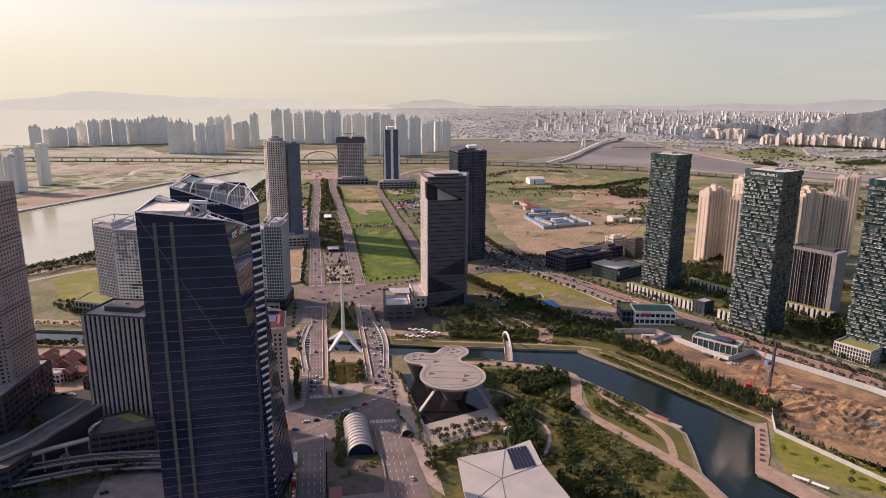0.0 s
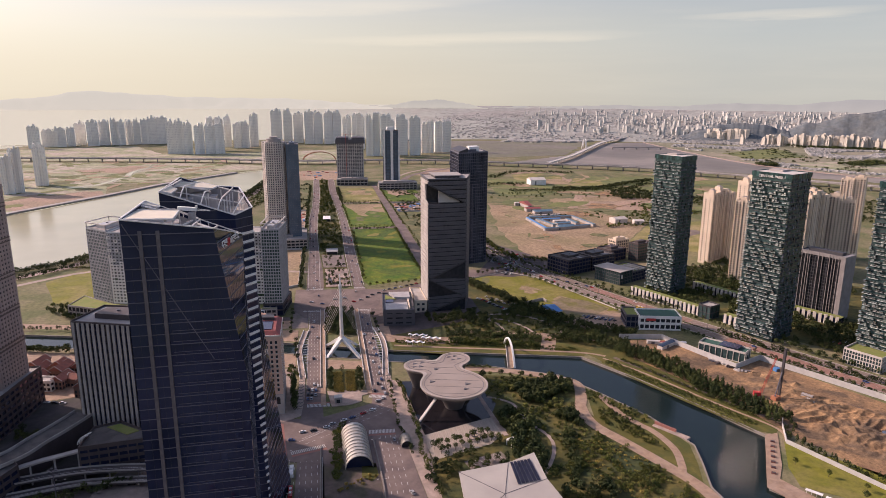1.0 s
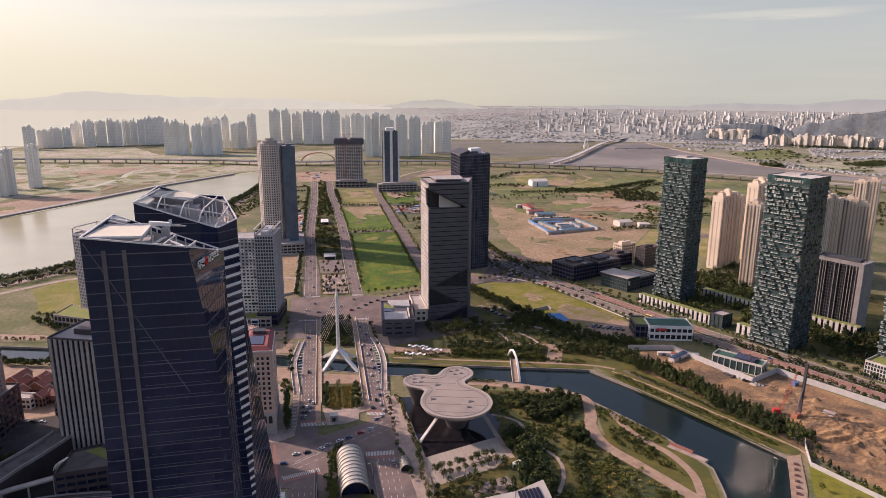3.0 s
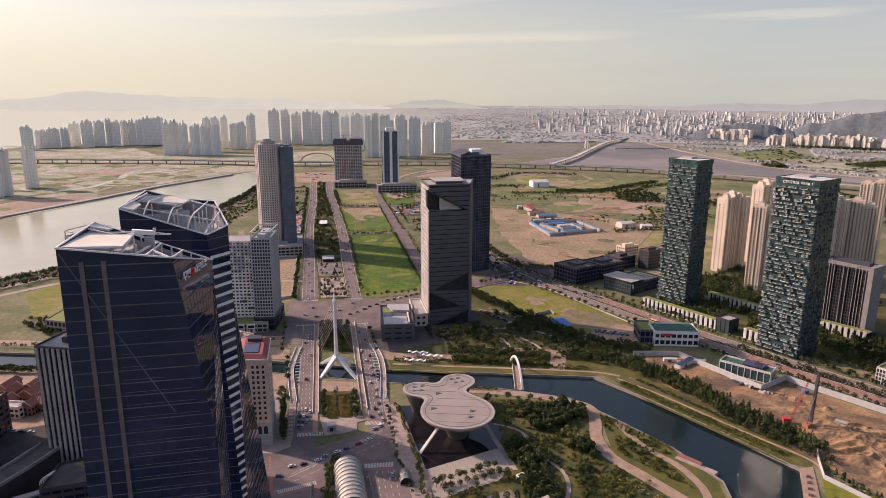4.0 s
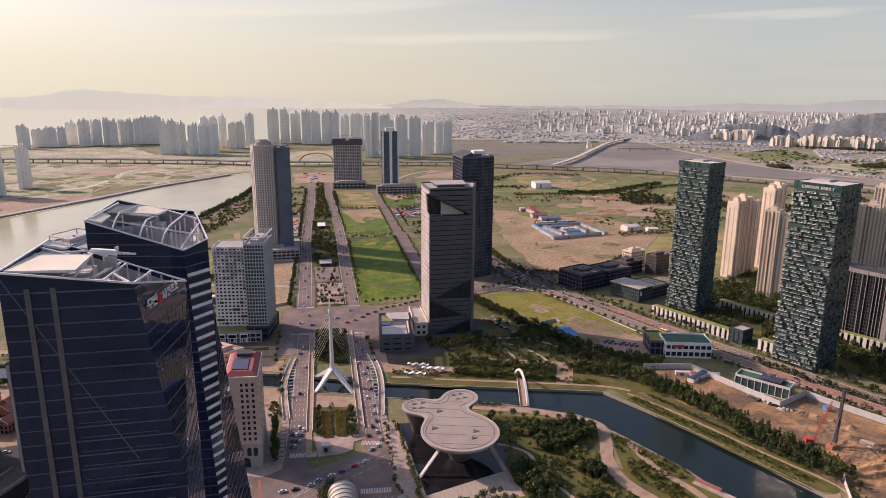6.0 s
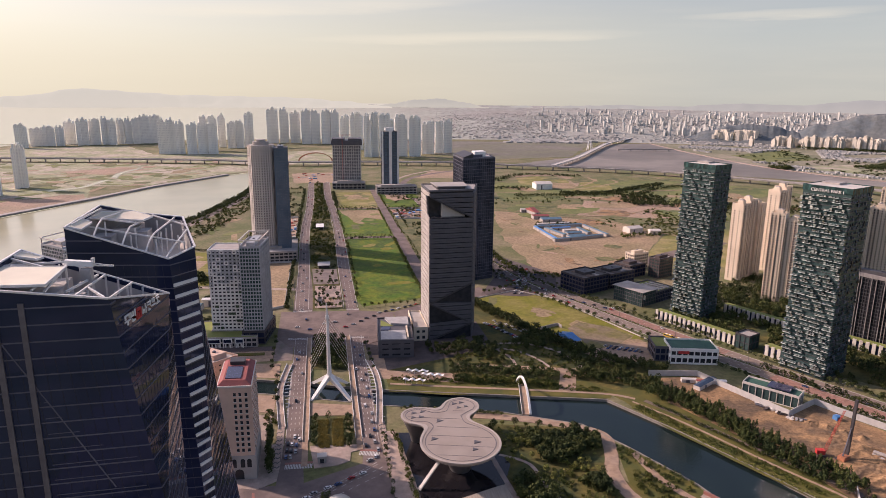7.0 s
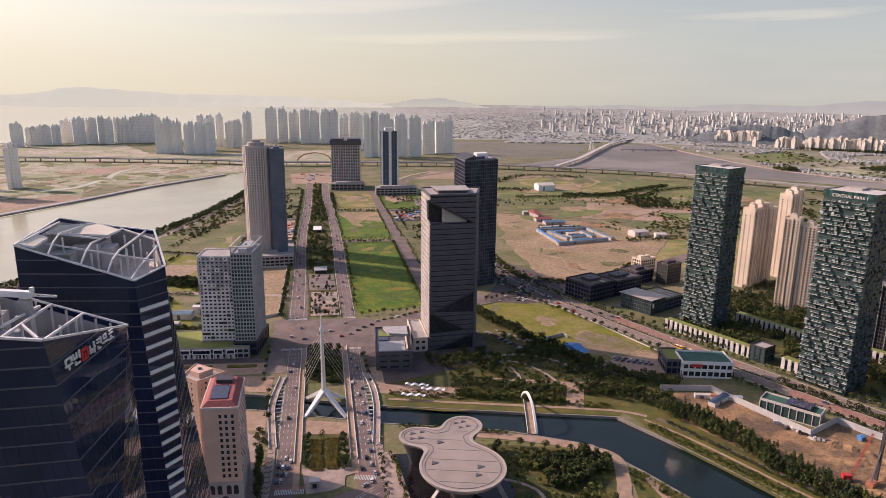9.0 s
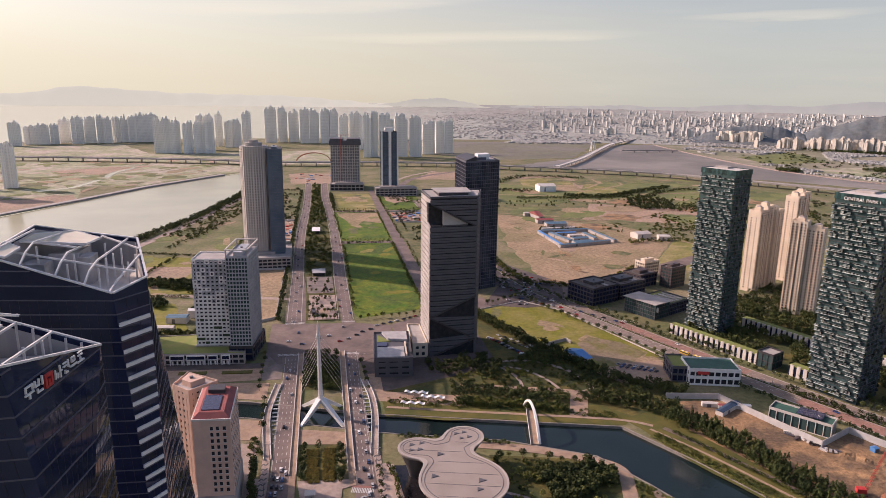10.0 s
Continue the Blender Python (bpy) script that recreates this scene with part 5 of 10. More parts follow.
for u in (0.5, 0.66, 0.84):
    window_column(0, u, 18, 55)
for u in (0.12, 0.24, 0.36, 0.48, 0.60, 0.72, 0.84, 0.94):
    window_column(1, u, 18, 55)
for u in (0.2, 0.4, 0.6, 0.8):
    window_column(3, u, 18, 55)
bm = bmesh.new()
prism(bm, local(shrink(pk_pts, -0.5), (pcx, pcy)), 0, 15.4)
part("stone_base", bm, M_CONC, pk, "grey stone base with arched windows")
a, b = Vector(pk_pts[0]), Vector(pk_pts[1])
d = (b - a).normalized()
nrm = Vector((d.y, -d.x))
for u, z0, z1, w in ((0.15, 8, 13.5, 1.3), (0.36, 8, 13.5, 1.3), (0.62, 8, 13.5, 1.3), (0.82, 8, 13.5, 1.3), (0.5, 0.3, 6.8, 2.6), (0.2, 1, 5, 2.2)):
    bm = bmesh.new()
    p = a + (b - a) * u + nrm * 0.5 - Vector((pcx, pcy))
    n = 8
    prof = [(-w, z0), (w, z0)] + [(w * math.cos(math.pi * i / n), z1 - w + w * math.sin(math.pi * i / n)) for i in range(n + 1)]
    f0 = [bm.verts.new((p.x + d.x * x + nrm.x * 0.12, p.y + d.y * x + nrm.y * 0.12, z)) for x, z in prof]
    f1 = [bm.verts.new((p.x + d.x * x - nrm.x * 0.2, p.y + d.y * x - nrm.y * 0.2, z)) for x, z in prof]
    bm.faces.new(f0)
    for i in range(len(prof)):
        j = (i + 1) % len(prof)
        bm.faces.new((f1[i], f1[j], f0[j], f0[i]))
    part("arched_window", bm, M_GLASS, pk)
tower("hotel", "pink stone rear wing of the hotel with roof plant", [(-69.5, 510), (-58.8, 500), (-44.5, 512), (-64, 527)], 58, 3.5, 3.4, M_GLASS, M_PINK, 2.1, 2.2, 0.3, base=14)

# brown ribbed block
st = tower("office_block", "dark brown office block with pale vertical ribs", [(-161, 452), (-118, 437), (-108, 472), (-150, 484)], 80, 4.0, 3.0, M_DARKGLASS, M_BROWNCLAD, 0.4, 0.2, 0.5, plant=True)
scx, scy = centre([(-161, 452), (-118, 437), (-108, 472), (-150, 484)])
for i in range(13):
    x, y = lerp((-161, 452), (-118, 437), (i + 0.5) / 13)
    d = Vector((43, -15)).normalized()
    n_ = Vector((d.y, -d.x))
    p = Vector((x - scx, y - scy))
    w = 0.95
    bm = bmesh.new()
    prism(bm, [tuple(p - d * w + n_ * 0.7), tuple(p + d * w + n_ * 0.7), tuple(p + d * w), tuple(p - d * w)], 1, 80.3)
    part("rib", bm, M_CONC, st)

# tall apartment tower at the near left; its unseen west end is added for shade
lt = [(-322, 466), (-236, 462), (-217, 473), (-212, 505), (-322, 510)]
tower("podium", "dark brown podium beneath the apartment tower", [(-330, 436), (-214, 448), (-207, 512), (-330, 520)], 27, 4.5, 6, M_DARKGLASS, M_BROWNCLAD, 2.0, 1.4, plant=False)
M_BEIGEWALL = mat("grey_beige_wall", (0.42, 0.33, 0.285), (0.36, 0.285, 0.25), 0.15, 0.85, stain=(0.30, 0.24, 0.21), sscale=0.06, samt=0.4)
lb = tower("apartment_tower", "tall grey-beige apartment tower with small paired windows", lt, 162, 3.0, 3.4, M_GLASS, M_BEIGEWALL, 1.6, 1.7, 0.35, category="tower")
lt_c = centre(lt)
for z in (52, 76, 100, 124, 148):
    for dz, hz in ((0, 0.9), (2.6, 0.7)):
        bm = bmesh.new()
        prism(bm, shrink(local(lt, lt_c), -0.35), z + dz, z + dz + hz)
        part("band", bm, M_BROWNPATH, lb, "brown stone band")

# leafy glass apartment towers on the right, staggered balconies
def green_tower(x, y, w, d, h, label, seed):
    """A glass tower: staggered projecting bays on the canal side, a flatter chequered side, a band of tall panes on top."""
    ob = thing("glass_apartment_tower", label, "tower", (x, y, 0), 24, "green glass apartment towers")
    bm = bmesh.new()
    box(bm, 0.6, w - 0.6, 0.6, d - 0.6, 0, h - 0.5)
    part("glazing", bm, M_GREENGLASS, ob)
    bm = bmesh.new()
    n = int(h / 3.5)
    f = h / n
    for i in range(n - 1):
        box(bm, 0.4, w - 0.4, 0.4, d - 0.4, i * f, i * f + 0.45)
    part("floor_grid", bm, M_DARKCLAD, ob, kind="stuff")
    r = random.Random(seed)
    bm, bs, bd = bmesh.new(), bmesh.new(), bmesh.new()
    top = n - 2
    for i in range(1, top + 1):
        y0 = (i * 2.3) % 9.6 - 9.6 + r.uniform(-0.6, 0.6)             # the bays step sideways from floor to floor
        while y0 < d:
            a, b = max(y0, 0.0), min(y0 + r.uniform(5.6, 8.6), d)
            if b - a > 1.2 and r.random() > 0.06:
                out = r.choice((1.0, 1.4, 1.8)) * (0.6 if i == top else 1)
                z, k = i * f, max(round((b - a) / 2.4), 1)
                for m in range(k):                                    # each pane is turned a little towards the sun
                    a1, b1 = a + (b - a) * m / k, a + (b - a) * (m + 1) / k
                    hh = r.choice((1.0, 1.1, 1.1, 2.4))
                    prism(bm, [(-out, a1 + 0.04), (0.5, a1 + 0.04), (0.5, b1 - 0.04), (-max(out - (b1 - a1) * (0.277 + r.uniform(-0.06, 0.06)), 0.15), b1 - 0.04)], z, z + hh)
                box(bs, -out - 0.15, 0.4, a - 0.05, b + 0.05, z - 0.36, z)
                if r.random() < 0.8:
                    box(bs, -out - 0.06, -out + 0.08, a, b, z + 1.12, z + 1.26)
            y0 += 9.6 + r.uniform(-0.8, 0.8)
    kk = max(round(w / 1.5), 1)
    for i in range(1, top + 1):
        for j in range(kk):
            if r.random() < 0.42:
                x0 = w * j / kk
                ww = w / kk * r.choice((0.55, 0.8, 1.0))
                z0 = i * f + r.choice((0.0, 0.5, 1.2))
                box(bd, x0, x0 + ww, 0.3 - r.choice((0.15, 0.35, 0.7)), 0.6, z0, z0 + r.choice((1.2, 1.8, 2.6)))
    part("bay_grid", bm, M_GREENPANEL, ob, kind="stuff")
    part("bay_floor_grid", bs, M_BAYEDGE, ob, kind="stuff")
    part("pane_grid", bd, M_SIDEPANE, ob, kind="stuff")
    bm = bmesh.new()                                       # tall panes round the top storeys
    z0, z1 = (top + 1) * f + 0.2, h + 1.2
    for k in range(round(d / 2.2)):
        a = d * k / round(d / 2.2)
        box(bm, 0.05 - r.choice((0, 0.12)), 0.3, a + 0.06, a + d / round(d / 2.2) - 0.06, z0, z1)
    for k in range(round(w / 2.2)):
        a = w * k / round(w / 2.2)
        box(bm, a + 0.06, a + w / round(w / 2.2) - 0.06, 0.05 - r.choice((0, 0.12)), 0.3, z0, z1)
        box(bm, a + 0.06, a + w / round(w / 2.2) - 0.06, d - 0.3, d - 0.05, z0, z1)
    for k in range(round(d / 2.2)):
        a = d * k / round(d / 2.2)
        box(bm, w - 0.3, w - 0.05, a + 0.06, a + d / round(d / 2.2) - 0.06, z0, z1)
    part("crown_pane_grid", bm, M_CROWNPANE, ob, "dark teal glass crown panes", kind="stuff")
    bm = bmesh.new()
    box(bm, 0.5, w - 0.5, 0.5, d - 0.5, h, h + 0.6)
    part("roof", bm, M_PALE, ob)
    bm = bmesh.new()
    box(bm, w * 0.55, w * 0.9, d * 0.5, d * 0.86, h + 0.6, h + 2.2)
    part("plant_room", bm, M_CONC, ob)
    return ob


M_GREENPANEL = mat("pale_green_glass_panels", (0.125, 0.155, 0.145), (0.055, 0.078, 0.076), 0.22, 0.06, stain=(0.105, 0.125, 0.11), sscale=0.15, samt=0.7, spec=0.7, island=0.7, ior=2.5)
M_BAYEDGE = mat("pale_bay_edges", (0.30, 0.335, 0.32), (0.19, 0.215, 0.205), 0.2, 0.5, island=0.5)
M_SIDEPANE = mat("grey_blue_panes", (0.10, 0.115, 0.14), (0.05, 0.06, 0.08), 0.3, 0.2, spec=0.6, island=0.85)
M_CROWNPANE = mat("teal_panes", (0.03, 0.075, 0.07), (0.02, 0.05, 0.05), 0.3, 0.15, spec=0.6, island=0.5)
green_tower(385, 677, 27, 36, 157, "green glass apartment tower with staggered balcony boxes", 1)
cp2 = green_tower(406, 529, 33.5, 38, 155, "green glass apartment tower with staggered balcony boxes", 2)
green_tower(470, 452, 36, 38, 154, "green glass apartment tower with staggered balcony boxes", 3)


# cream apartment slabs behind them
def cream(x, y, turn, units, d, h, seed, tone=None):
    """A slab of stepped units; each long face has upright balcony strips between solid bays with small windows."""
    tone = tone or M_CREAM
    r = random.Random(seed)
    L = sum(units)
    ob = thing("apartment_block", "cream rendered apartment block with upright rows of balconies", "building", (x, y, 0), turn, "cream apartment blocks")
    body, glass, slab, win = bmesh.new(), bmesh.new(), bmesh.new(), bmesh.new()
    x0 = 0.0
    heads = []
    for k, w in enumerate(units):
        off = 2.6 * (k % 2)
        hh = h - (0, 3, 6)[(k * 2 + seed) % 3]
        n = int(hh / 2.95)
        unit = bmesh.new()
        box(unit, x0, x0 + w, off, off + d, 0, hh)
        part("wall", unit, tone, ob)
        heads.append((x0, x0 + w, off, hh))
        m = max(int(w / 6.2), 1)
        for j in range(m):                                  # front: strip, then windows
            c = x0 + w * (j + 0.5) / m
            for a, b in ((c - 2.6, c - 0.9), (c + 0.9, c + 2.6)):
                if j % 2 == k % 2:
                    box(glass, a, b, off - 0.08, off + 0.3, 3, hh - 1.2)
                    for i in range(1, n):
                        box(slab, a + 0.05, b - 0.05, off - 0.5, off + 0.1, i * 2.95, i * 2.95 + 0.95)
                else:
                    for i in range(1, n):
                        box(win, a + 0.3, b - 0.1, off - 0.06, off + 0.1, i * 2.95 + 0.9, i * 2.95 + 2.3)
            box(body, c - 3.15, c - 2.75, off - 0.7, off + 0.2, 0, hh + 0.8)
        x0 += w
    n = int(h / 2.95) - 3
    for c, wd in ((d * 0.3, 1.1), (d * 0.72, 1.8)):         # end walls
        for i in range(1, n):
            box(win, -0.06, 0.1, c - wd / 2, c + wd / 2, i * 2.95 + 0.9, i * 2.95 + 2.3)
            box(win, L - 0.1, L + 0.06, c - wd / 2 + 2.6 * ((len(units) - 1) % 2), c + wd / 2 + 2.6 * ((len(units) - 1) % 2), i * 2.95 + 0.9, i * 2.95 + 2.3)
    part("pier_grid", body, tone, ob, kind="stuff")
    part("balcony_glass_grid", glass, M_GLASS, ob, kind="stuff")
    part("balcony_front_grid", slab, tone, ob, kind="stuff")
    part("window_grid", win, M_GLASS, ob, kind="stuff")
    for a, b, off, hh in heads:
        bm = bmesh.new()
        for q in ((a, b, off, off + 0.5), (a, b, off + d - 0.5, off + d), (a, a + 0.5, off + 0.5, off + d - 0.5), (b - 0.5, b, off + 0.5, off + d - 0.5)):
            box(bm, *q, hh, hh + 1.6)
        part("parapet", bm, tone, ob)
        bm = bmesh.new()
        c = (a + b) / 2
        box(bm, c - 3.5, c + 3.5, off + d * 0.3, off + d * 0.8, hh, hh + 4.4)
        head = part("stair_head", bm, tone, ob)
        bm = bmesh.new()
        box(bm, c - 2, c + 2, off + d * 0.4, off + d * 0.7, hh + 4.4, hh + 5.6)
        part("roof_tank", bm, M_CONC, head)
    return ob


cream(508, 804, 27.5, (20, 19, 18), 14, 98, 1)
cream(581, 838, 27.5, (20, 18), 15, 111, 2)
cream(494.7, 735.9, -49.6, (15.5, 15.5), 16, 98, 3)
cream(588, 722, 27.5, (17, 17, 17), 15, 106, 4)
cream(568, 738, -49.6, (12, 11), 15, 102, 5)
cream(634, 748, -44, (15, 14), 15, 99, 6)
cream(704, 812, -49.6, (15, 14), 16, 113, 7)
M_PALGREY = mat("dark_grey_cladding", (0.062, 0.062, 0.068), (0.048, 0.048, 0.054), 0.2, 0.6)
M_PALRIB = mat("grey_rib", (0.27, 0.25, 0.24), (0.22, 0.205, 0.20), 0.2, 0.8)
pal_foot = rect(490, 611.5, 46, 20, -66)
pal = tower("apartment_block", "grey gridded residential block with tall pale uprights", pal_foot, 66, 3.2, 2.4, M_GLASS, M_PALGREY, 0.6, 0.3, 0.6)
pal_c = centre(pal_foot)
pal_at = pose(490 - pal_c[0], 611.5 - pal_c[1], 0, 0, 0, -66)
bm = bmesh.new()
box(bm, 42.0, 46.6, -1.0, 20.4, 0, 67.5)
part("end_wall", bm, M_PALRIB, pal, "grey-beige rendered end wall").matrix_local = pal_at
bm = bmesh.new()
box(bm, -0.8, 42.0, -0.9, -0.2, 64.2, 67.8)
part("cornice", bm, M_PALRIB, pal, "grey-beige top band").matrix_local = pal_at
for u in (-0.6, 3.0, 6.5, 9.2, 11.5, 20, 24, 31, 34, 36.6, 40):
    bm = bmesh.new()
    box(bm, u, u + 0.5, -1.1, -0.15, 0, 68.1 if u > 5 else 69.5)
    part("upright", bm, M_PALRIB, pal).matrix_local = pal_at
for u in (3.2, 7.5, 15.5, 19.2):
    bm = bmesh.new()
    box(bm, -1.1, -0.15, u, u + 0.8, 0, 69)
    part("upright", bm, M_PALRIB, pal).matrix_local = pal_at

M_DARKROOF = mat("dark_felt_roof", (0.10, 0.09, 0.085), (0.075, 0.068, 0.065), 0.2, 0.9, stain=(0.16, 0.14, 0.125), sscale=0.1, samt=0.6)
# low blocks along the boulevard
tower("shopping_block", "dark office block with flat roofs beside the boulevard", rect(301, 778, 40, 38, 24), 19, 4, 5, M_DARKGLASS, M_DARKCLAD, 1.2, 0.6, roof=M_DARKROOF)
tower("shopping_block", "dark office block with flat roofs beside the boulevard", rect(340.5, 796, 42, 34, 24), 17, 4, 5, M_DARKGLASS, M_DARKCLAD, 1.2, 0.6, roof=M_DARKROOF)
tower("shopping_block", "brown office block with rooftop plant", rect(420, 830, 26, 16, 24), 24, 4, 4, M_GREENGLASS, M_BROWNCLAD, 1.6, 1.0)
tower("shopping_block", "green and cream office block", rect(408, 874, 26, 16, 20), 20, 4, 4, M_GLASS, M_CREAM, 1.2, 1.2)
tower("shopping_block", "low dark brown office block behind the boulevard", rect(384, 836, 30, 26, 24), 15, 4, 5, M_DARKGLASS, M_BROWNCLAD, 1.2, 0.6, roof=M_DARKROOF)
for x, y, w_, d_, m_, lb_ in ((310, 786, 7, 30, M_BROWNPATH, "dull red roof strip"), (321, 790, 4, 30, M_CONC, "pale roof strip"), (350, 806, 4, 24, M_BROWNPATH, "dull red roof strip"), (361, 811, 9, 12, M_CONC, "pale roof strip")):
    slab("roof_strip", rect(x, y, w_, d_, 24), 19.9 if x < 340 else 17.9, m_, lb_ + " on a dark office block", depth=0.6, kind="", category="roof")
pv_foot = rect(347, 728, 24, 38, 27)
pv = tower("glass_pavilion", "glass pavilion with a pale overhanging roof beside the boulevard", pv_foot, 16, 4, 3, M_GREENGLASS, M_GREYCLAD, 0.5, 0.22, plant=False, parapet=0)
pvc = centre(pv_foot)
bm = bmesh.new()
prism(bm, local(shrink(pv_foot, -1.4), pvc), 16.15, 16.8)
part("overhang", bm, M_CONC, pv, "pale overhanging roof slab")
bm = bmesh.new()
prism(bm, local(rect(350.5, 727.6, 4.5, 0.3, 117), pvc), 8, 13)
part("sign_panel", bm, M_WHITE, pv, "white square sign panel")
pv2_foot = rect(368.6, 739, 34, 36, 27)
pv2 = tower("glass_pavilion", "low dark glass hall with planted and pale roof strips", pv2_foot, 12, 4, 3, M_DARKGLASS, M_GREYCLAD, 0.6, 0.25, plant=False, roof=M_GREENROOF)
pv2c = centre(pv2_foot)
for k in range(4):
    bm = bmesh.new()
    prism(bm, local(rect(371 + k * 6.4, 744 + k * 3.2, 3.4, 26, 27), pv2c), 12.15, 13.3)
    part("roof_light", bm, M_CONC, pv2, "pale roof light strip")


def colonnade(x0, y0, x1, y1, label):
    """A low shop row with pale piers before dark glass and a planted roof."""
    L = math.hypot(x1 - x0, y1 - y0)
    ob = thing("shop_row", label, "building", (x0, y0, 0), math.degrees(math.atan2(y1 - y0, x1 - x0)))
    bm = bmesh.new()
    box(bm, 0, L, 0.8, 9, 0, 8.4)
    part("glazing", bm, M_DARKGLASS, ob)
    bm = bmesh.new()
    box(bm, -0.2, L + 0.2, 0.4, 9.4, 8.4, 9.0)
    part("roof", bm, M_GREENROOF, ob)
    k = int(L / 5.2)
    me = None
    for i in range(k):
        x = L * (i + 0.5) / k
        if me is None:
            b = bmesh.new()
            box(b, -1.5, 1.5, 0, 1.0, 0, 9.6)
            me = mesh_of("pier", b, M_PALE)
        o = new("pier", me)
        o.parent, o.location = ob, (x, 0, 0)
    return ob


colonnade(344, 694, 383, 604, "low shop row with pale stone piers and planted roof")
colonnade(393, 588, 399, 572, "short shop pavilion with pale stone piers")
colonnade(425, 700, 462, 614, "low shop row with pale stone piers and planted roof")
colonnade(472, 608, 500, 556, "low shop row with pale stone piers and planted roof")
tower("kiosk_block", "small dark green glass corner block", rect(384, 596, 16, 14, 24), 13, 6, 5, M_GREENGLASS, M_DARKCLAD, 0.8, 0.4, plant=False)
rm = tower("showroom", "white two-storey showroom with a green roof and red sign", rect(300, 582, 40, 24, -14), 13, 6, 5.0, M_GLASS, M_WHITE, 2.6, 1.0, roof=M_TEALROOF, plant=False)
rmc = centre(rect(300, 582, 40, 24, -14))
bm = bmesh.new()
prism(bm, local(rect(306, 579.6, 9, 0.5, -14), rmc), 9.6, 12.0)
part("sign_panel", bm, M_RED, rm, "red sign panel")
tower("showroom", "grey showroom wing with a lawn roof", rect(290, 590, 14, 26, -14), 12, 6, 5.0, M_DARKGLASS, M_GREYCLAD, 1.6, 0.8, roof=M_GREENROOF, plant=False)
tl = tower("site_office", "teal glass sales pavilion with solar panels on its roof", rect(326, 520, 40, 14, -52), 9, 5, 5.0, M_GREENGLASS, M_PALE, 0.8, 0.5, roof=M_TEALROOF, plant=False)
tower("glass_block", "small green glass block with a lawn roof", rect(448, 450, 26, 30, 24), 13, 3.2, 2.4, M_GREENGLASS, M_PALE, 0.6, 0.5, roof=M_GREENROOF, plant=False)
an = tower("annex", "low grey stone annex with roof terraces", [(55.5, 633), (86, 630.5), (90, 690), (59, 692)], 15, 4.6, 9, M_GLASS, M_GREYCLAD, 3.4, 3.2, 0.3, plant=False, roof=M_GREYCLAD)
anc = centre([(55.5, 633), (86, 630.5), (90, 690), (59, 692)])
for name, pts, z0, z1, m_, lb_ in (("metal_roof", [(58, 636), (80, 634.5), (81.5, 656), (59.5, 657)], 15.2, 16.0, M_LINING, "pale grey sheet metal roof"),
                                   ("skylight", [(60, 659), (68, 658.6), (68.5, 667), (60.6, 667.4)], 15.2, 16.2, M_SOLAR, "dark glazed skylight"),
                                   ("roof_lawn", [(60.5, 670), (72, 669.4), (62, 686)], 15.2, 15.7, M_GREENROOF, "triangular roof lawn"),
                                   ("upper_roof", [(70, 672), (86, 668), (87.5, 688), (66, 689.5)], 15.2, 17.4, M_LINING, "raised grey roof"),
                                   ("terrace_pit", [(82.5, 638), (85.4, 637.6), (88, 664), (84.4, 664.4)], 15.2, 15.5, M_DARKROOF, "dark sunken roof terrace"),
                                   ("pit_wall", [(81.3, 636), (82.3, 636), (84.2, 665), (83, 665)], 15.2, 17.0, M_CREAM, "pale terrace wall")):
    bm = bmesh.new()
    prism(bm, local(pts, anc), z0, z1)
    part(name, bm, m_, an, lb_)
tower("annex", "low pale stone wing leading to the tower", [(91, 668), (104, 668), (103.5, 716), (92, 718)], 12, 5, 7, M_GLASS, M_CREAM, 3.0, 2.5, 0.3, plant=False)


def wall_text(ob, text, size, at, turn_z, material):
    """Raised letters standing on a wall of ob."""
    cu = bpy.data.curves.new("sign_letters", "FONT")
    cu.body, cu.size, cu.extrude = text, size, 0.1
    tmp = bpy.data.objects.new("sign_letters", cu)
    scene.collection.objects.link(tmp)
    me = bpy.data.meshes.new_from_object(tmp.evaluated_get(bpy.context.evaluated_depsgraph_get()))
    bpy.data.objects.remove(tmp)
    me.materials.append(material)
    o = new("sign_letters", me)
    o.parent = ob
    o.matrix_local = pose(*at, 90, 0, turn_z)
    return tagged(o, "white raised sign letters")


wall_text(cp2, "CENTRAL PARK I", 3.3, (-0.5, 31, 151.6), -90, M_WHITE)

# ---- cable-stayed bridge over the canal ----
def slab_strip(name, line, w0, w1, z0, z1, material, parent=None, label=""):
    bm = bmesh.new()
    strip(bm, line, w0, w1, z0, z1)
    return part(name, bm, material, parent, label)


br = thing("bridge", "cable-stayed road bridge with a white forked mast", "bridge", (0, 0, 0))
slab_strip("deck", [(-11.5, 535), (-11.5, 612)], -6.2, 6.2, -1.0, 0.22, M_CONC, br)
slab_strip("deck", [(38.5, 525), (38.5, 600)], -6.4, 6.4, -1.0, 0.22, M_CONC, br)
slab_strip("inner_footpath", [(-4, 470), (-4, 500), (-4, 690)], -1.9, 1.9, -0.5, 0.5, M_PINKWALK, br, "tan footpath along the carriageway")
slab_strip("inner_footpath", [(31, 484), (31, 690)], -1.9, 1.9, -0.5, 0.5, M_PINKWALK, br, "tan footpath along the carriageway")
for x in (-6.1, -1.9, 28.9, 33.1):
    slab_strip("parapet", [(x, 500), (x, 690)], -0.25, 0.25, 0.3, 1.5, M_PALE, br, "pale stone parapet")
LW = smooth_line([(-19.5, 630), (-23.5, 597), (-24.5, 575), (-22, 541), (-20, 520)], 6)
RW = smooth_line([(46, 630), (50, 600), (50.5, 570), (48, 538), (46, 516)], 6)
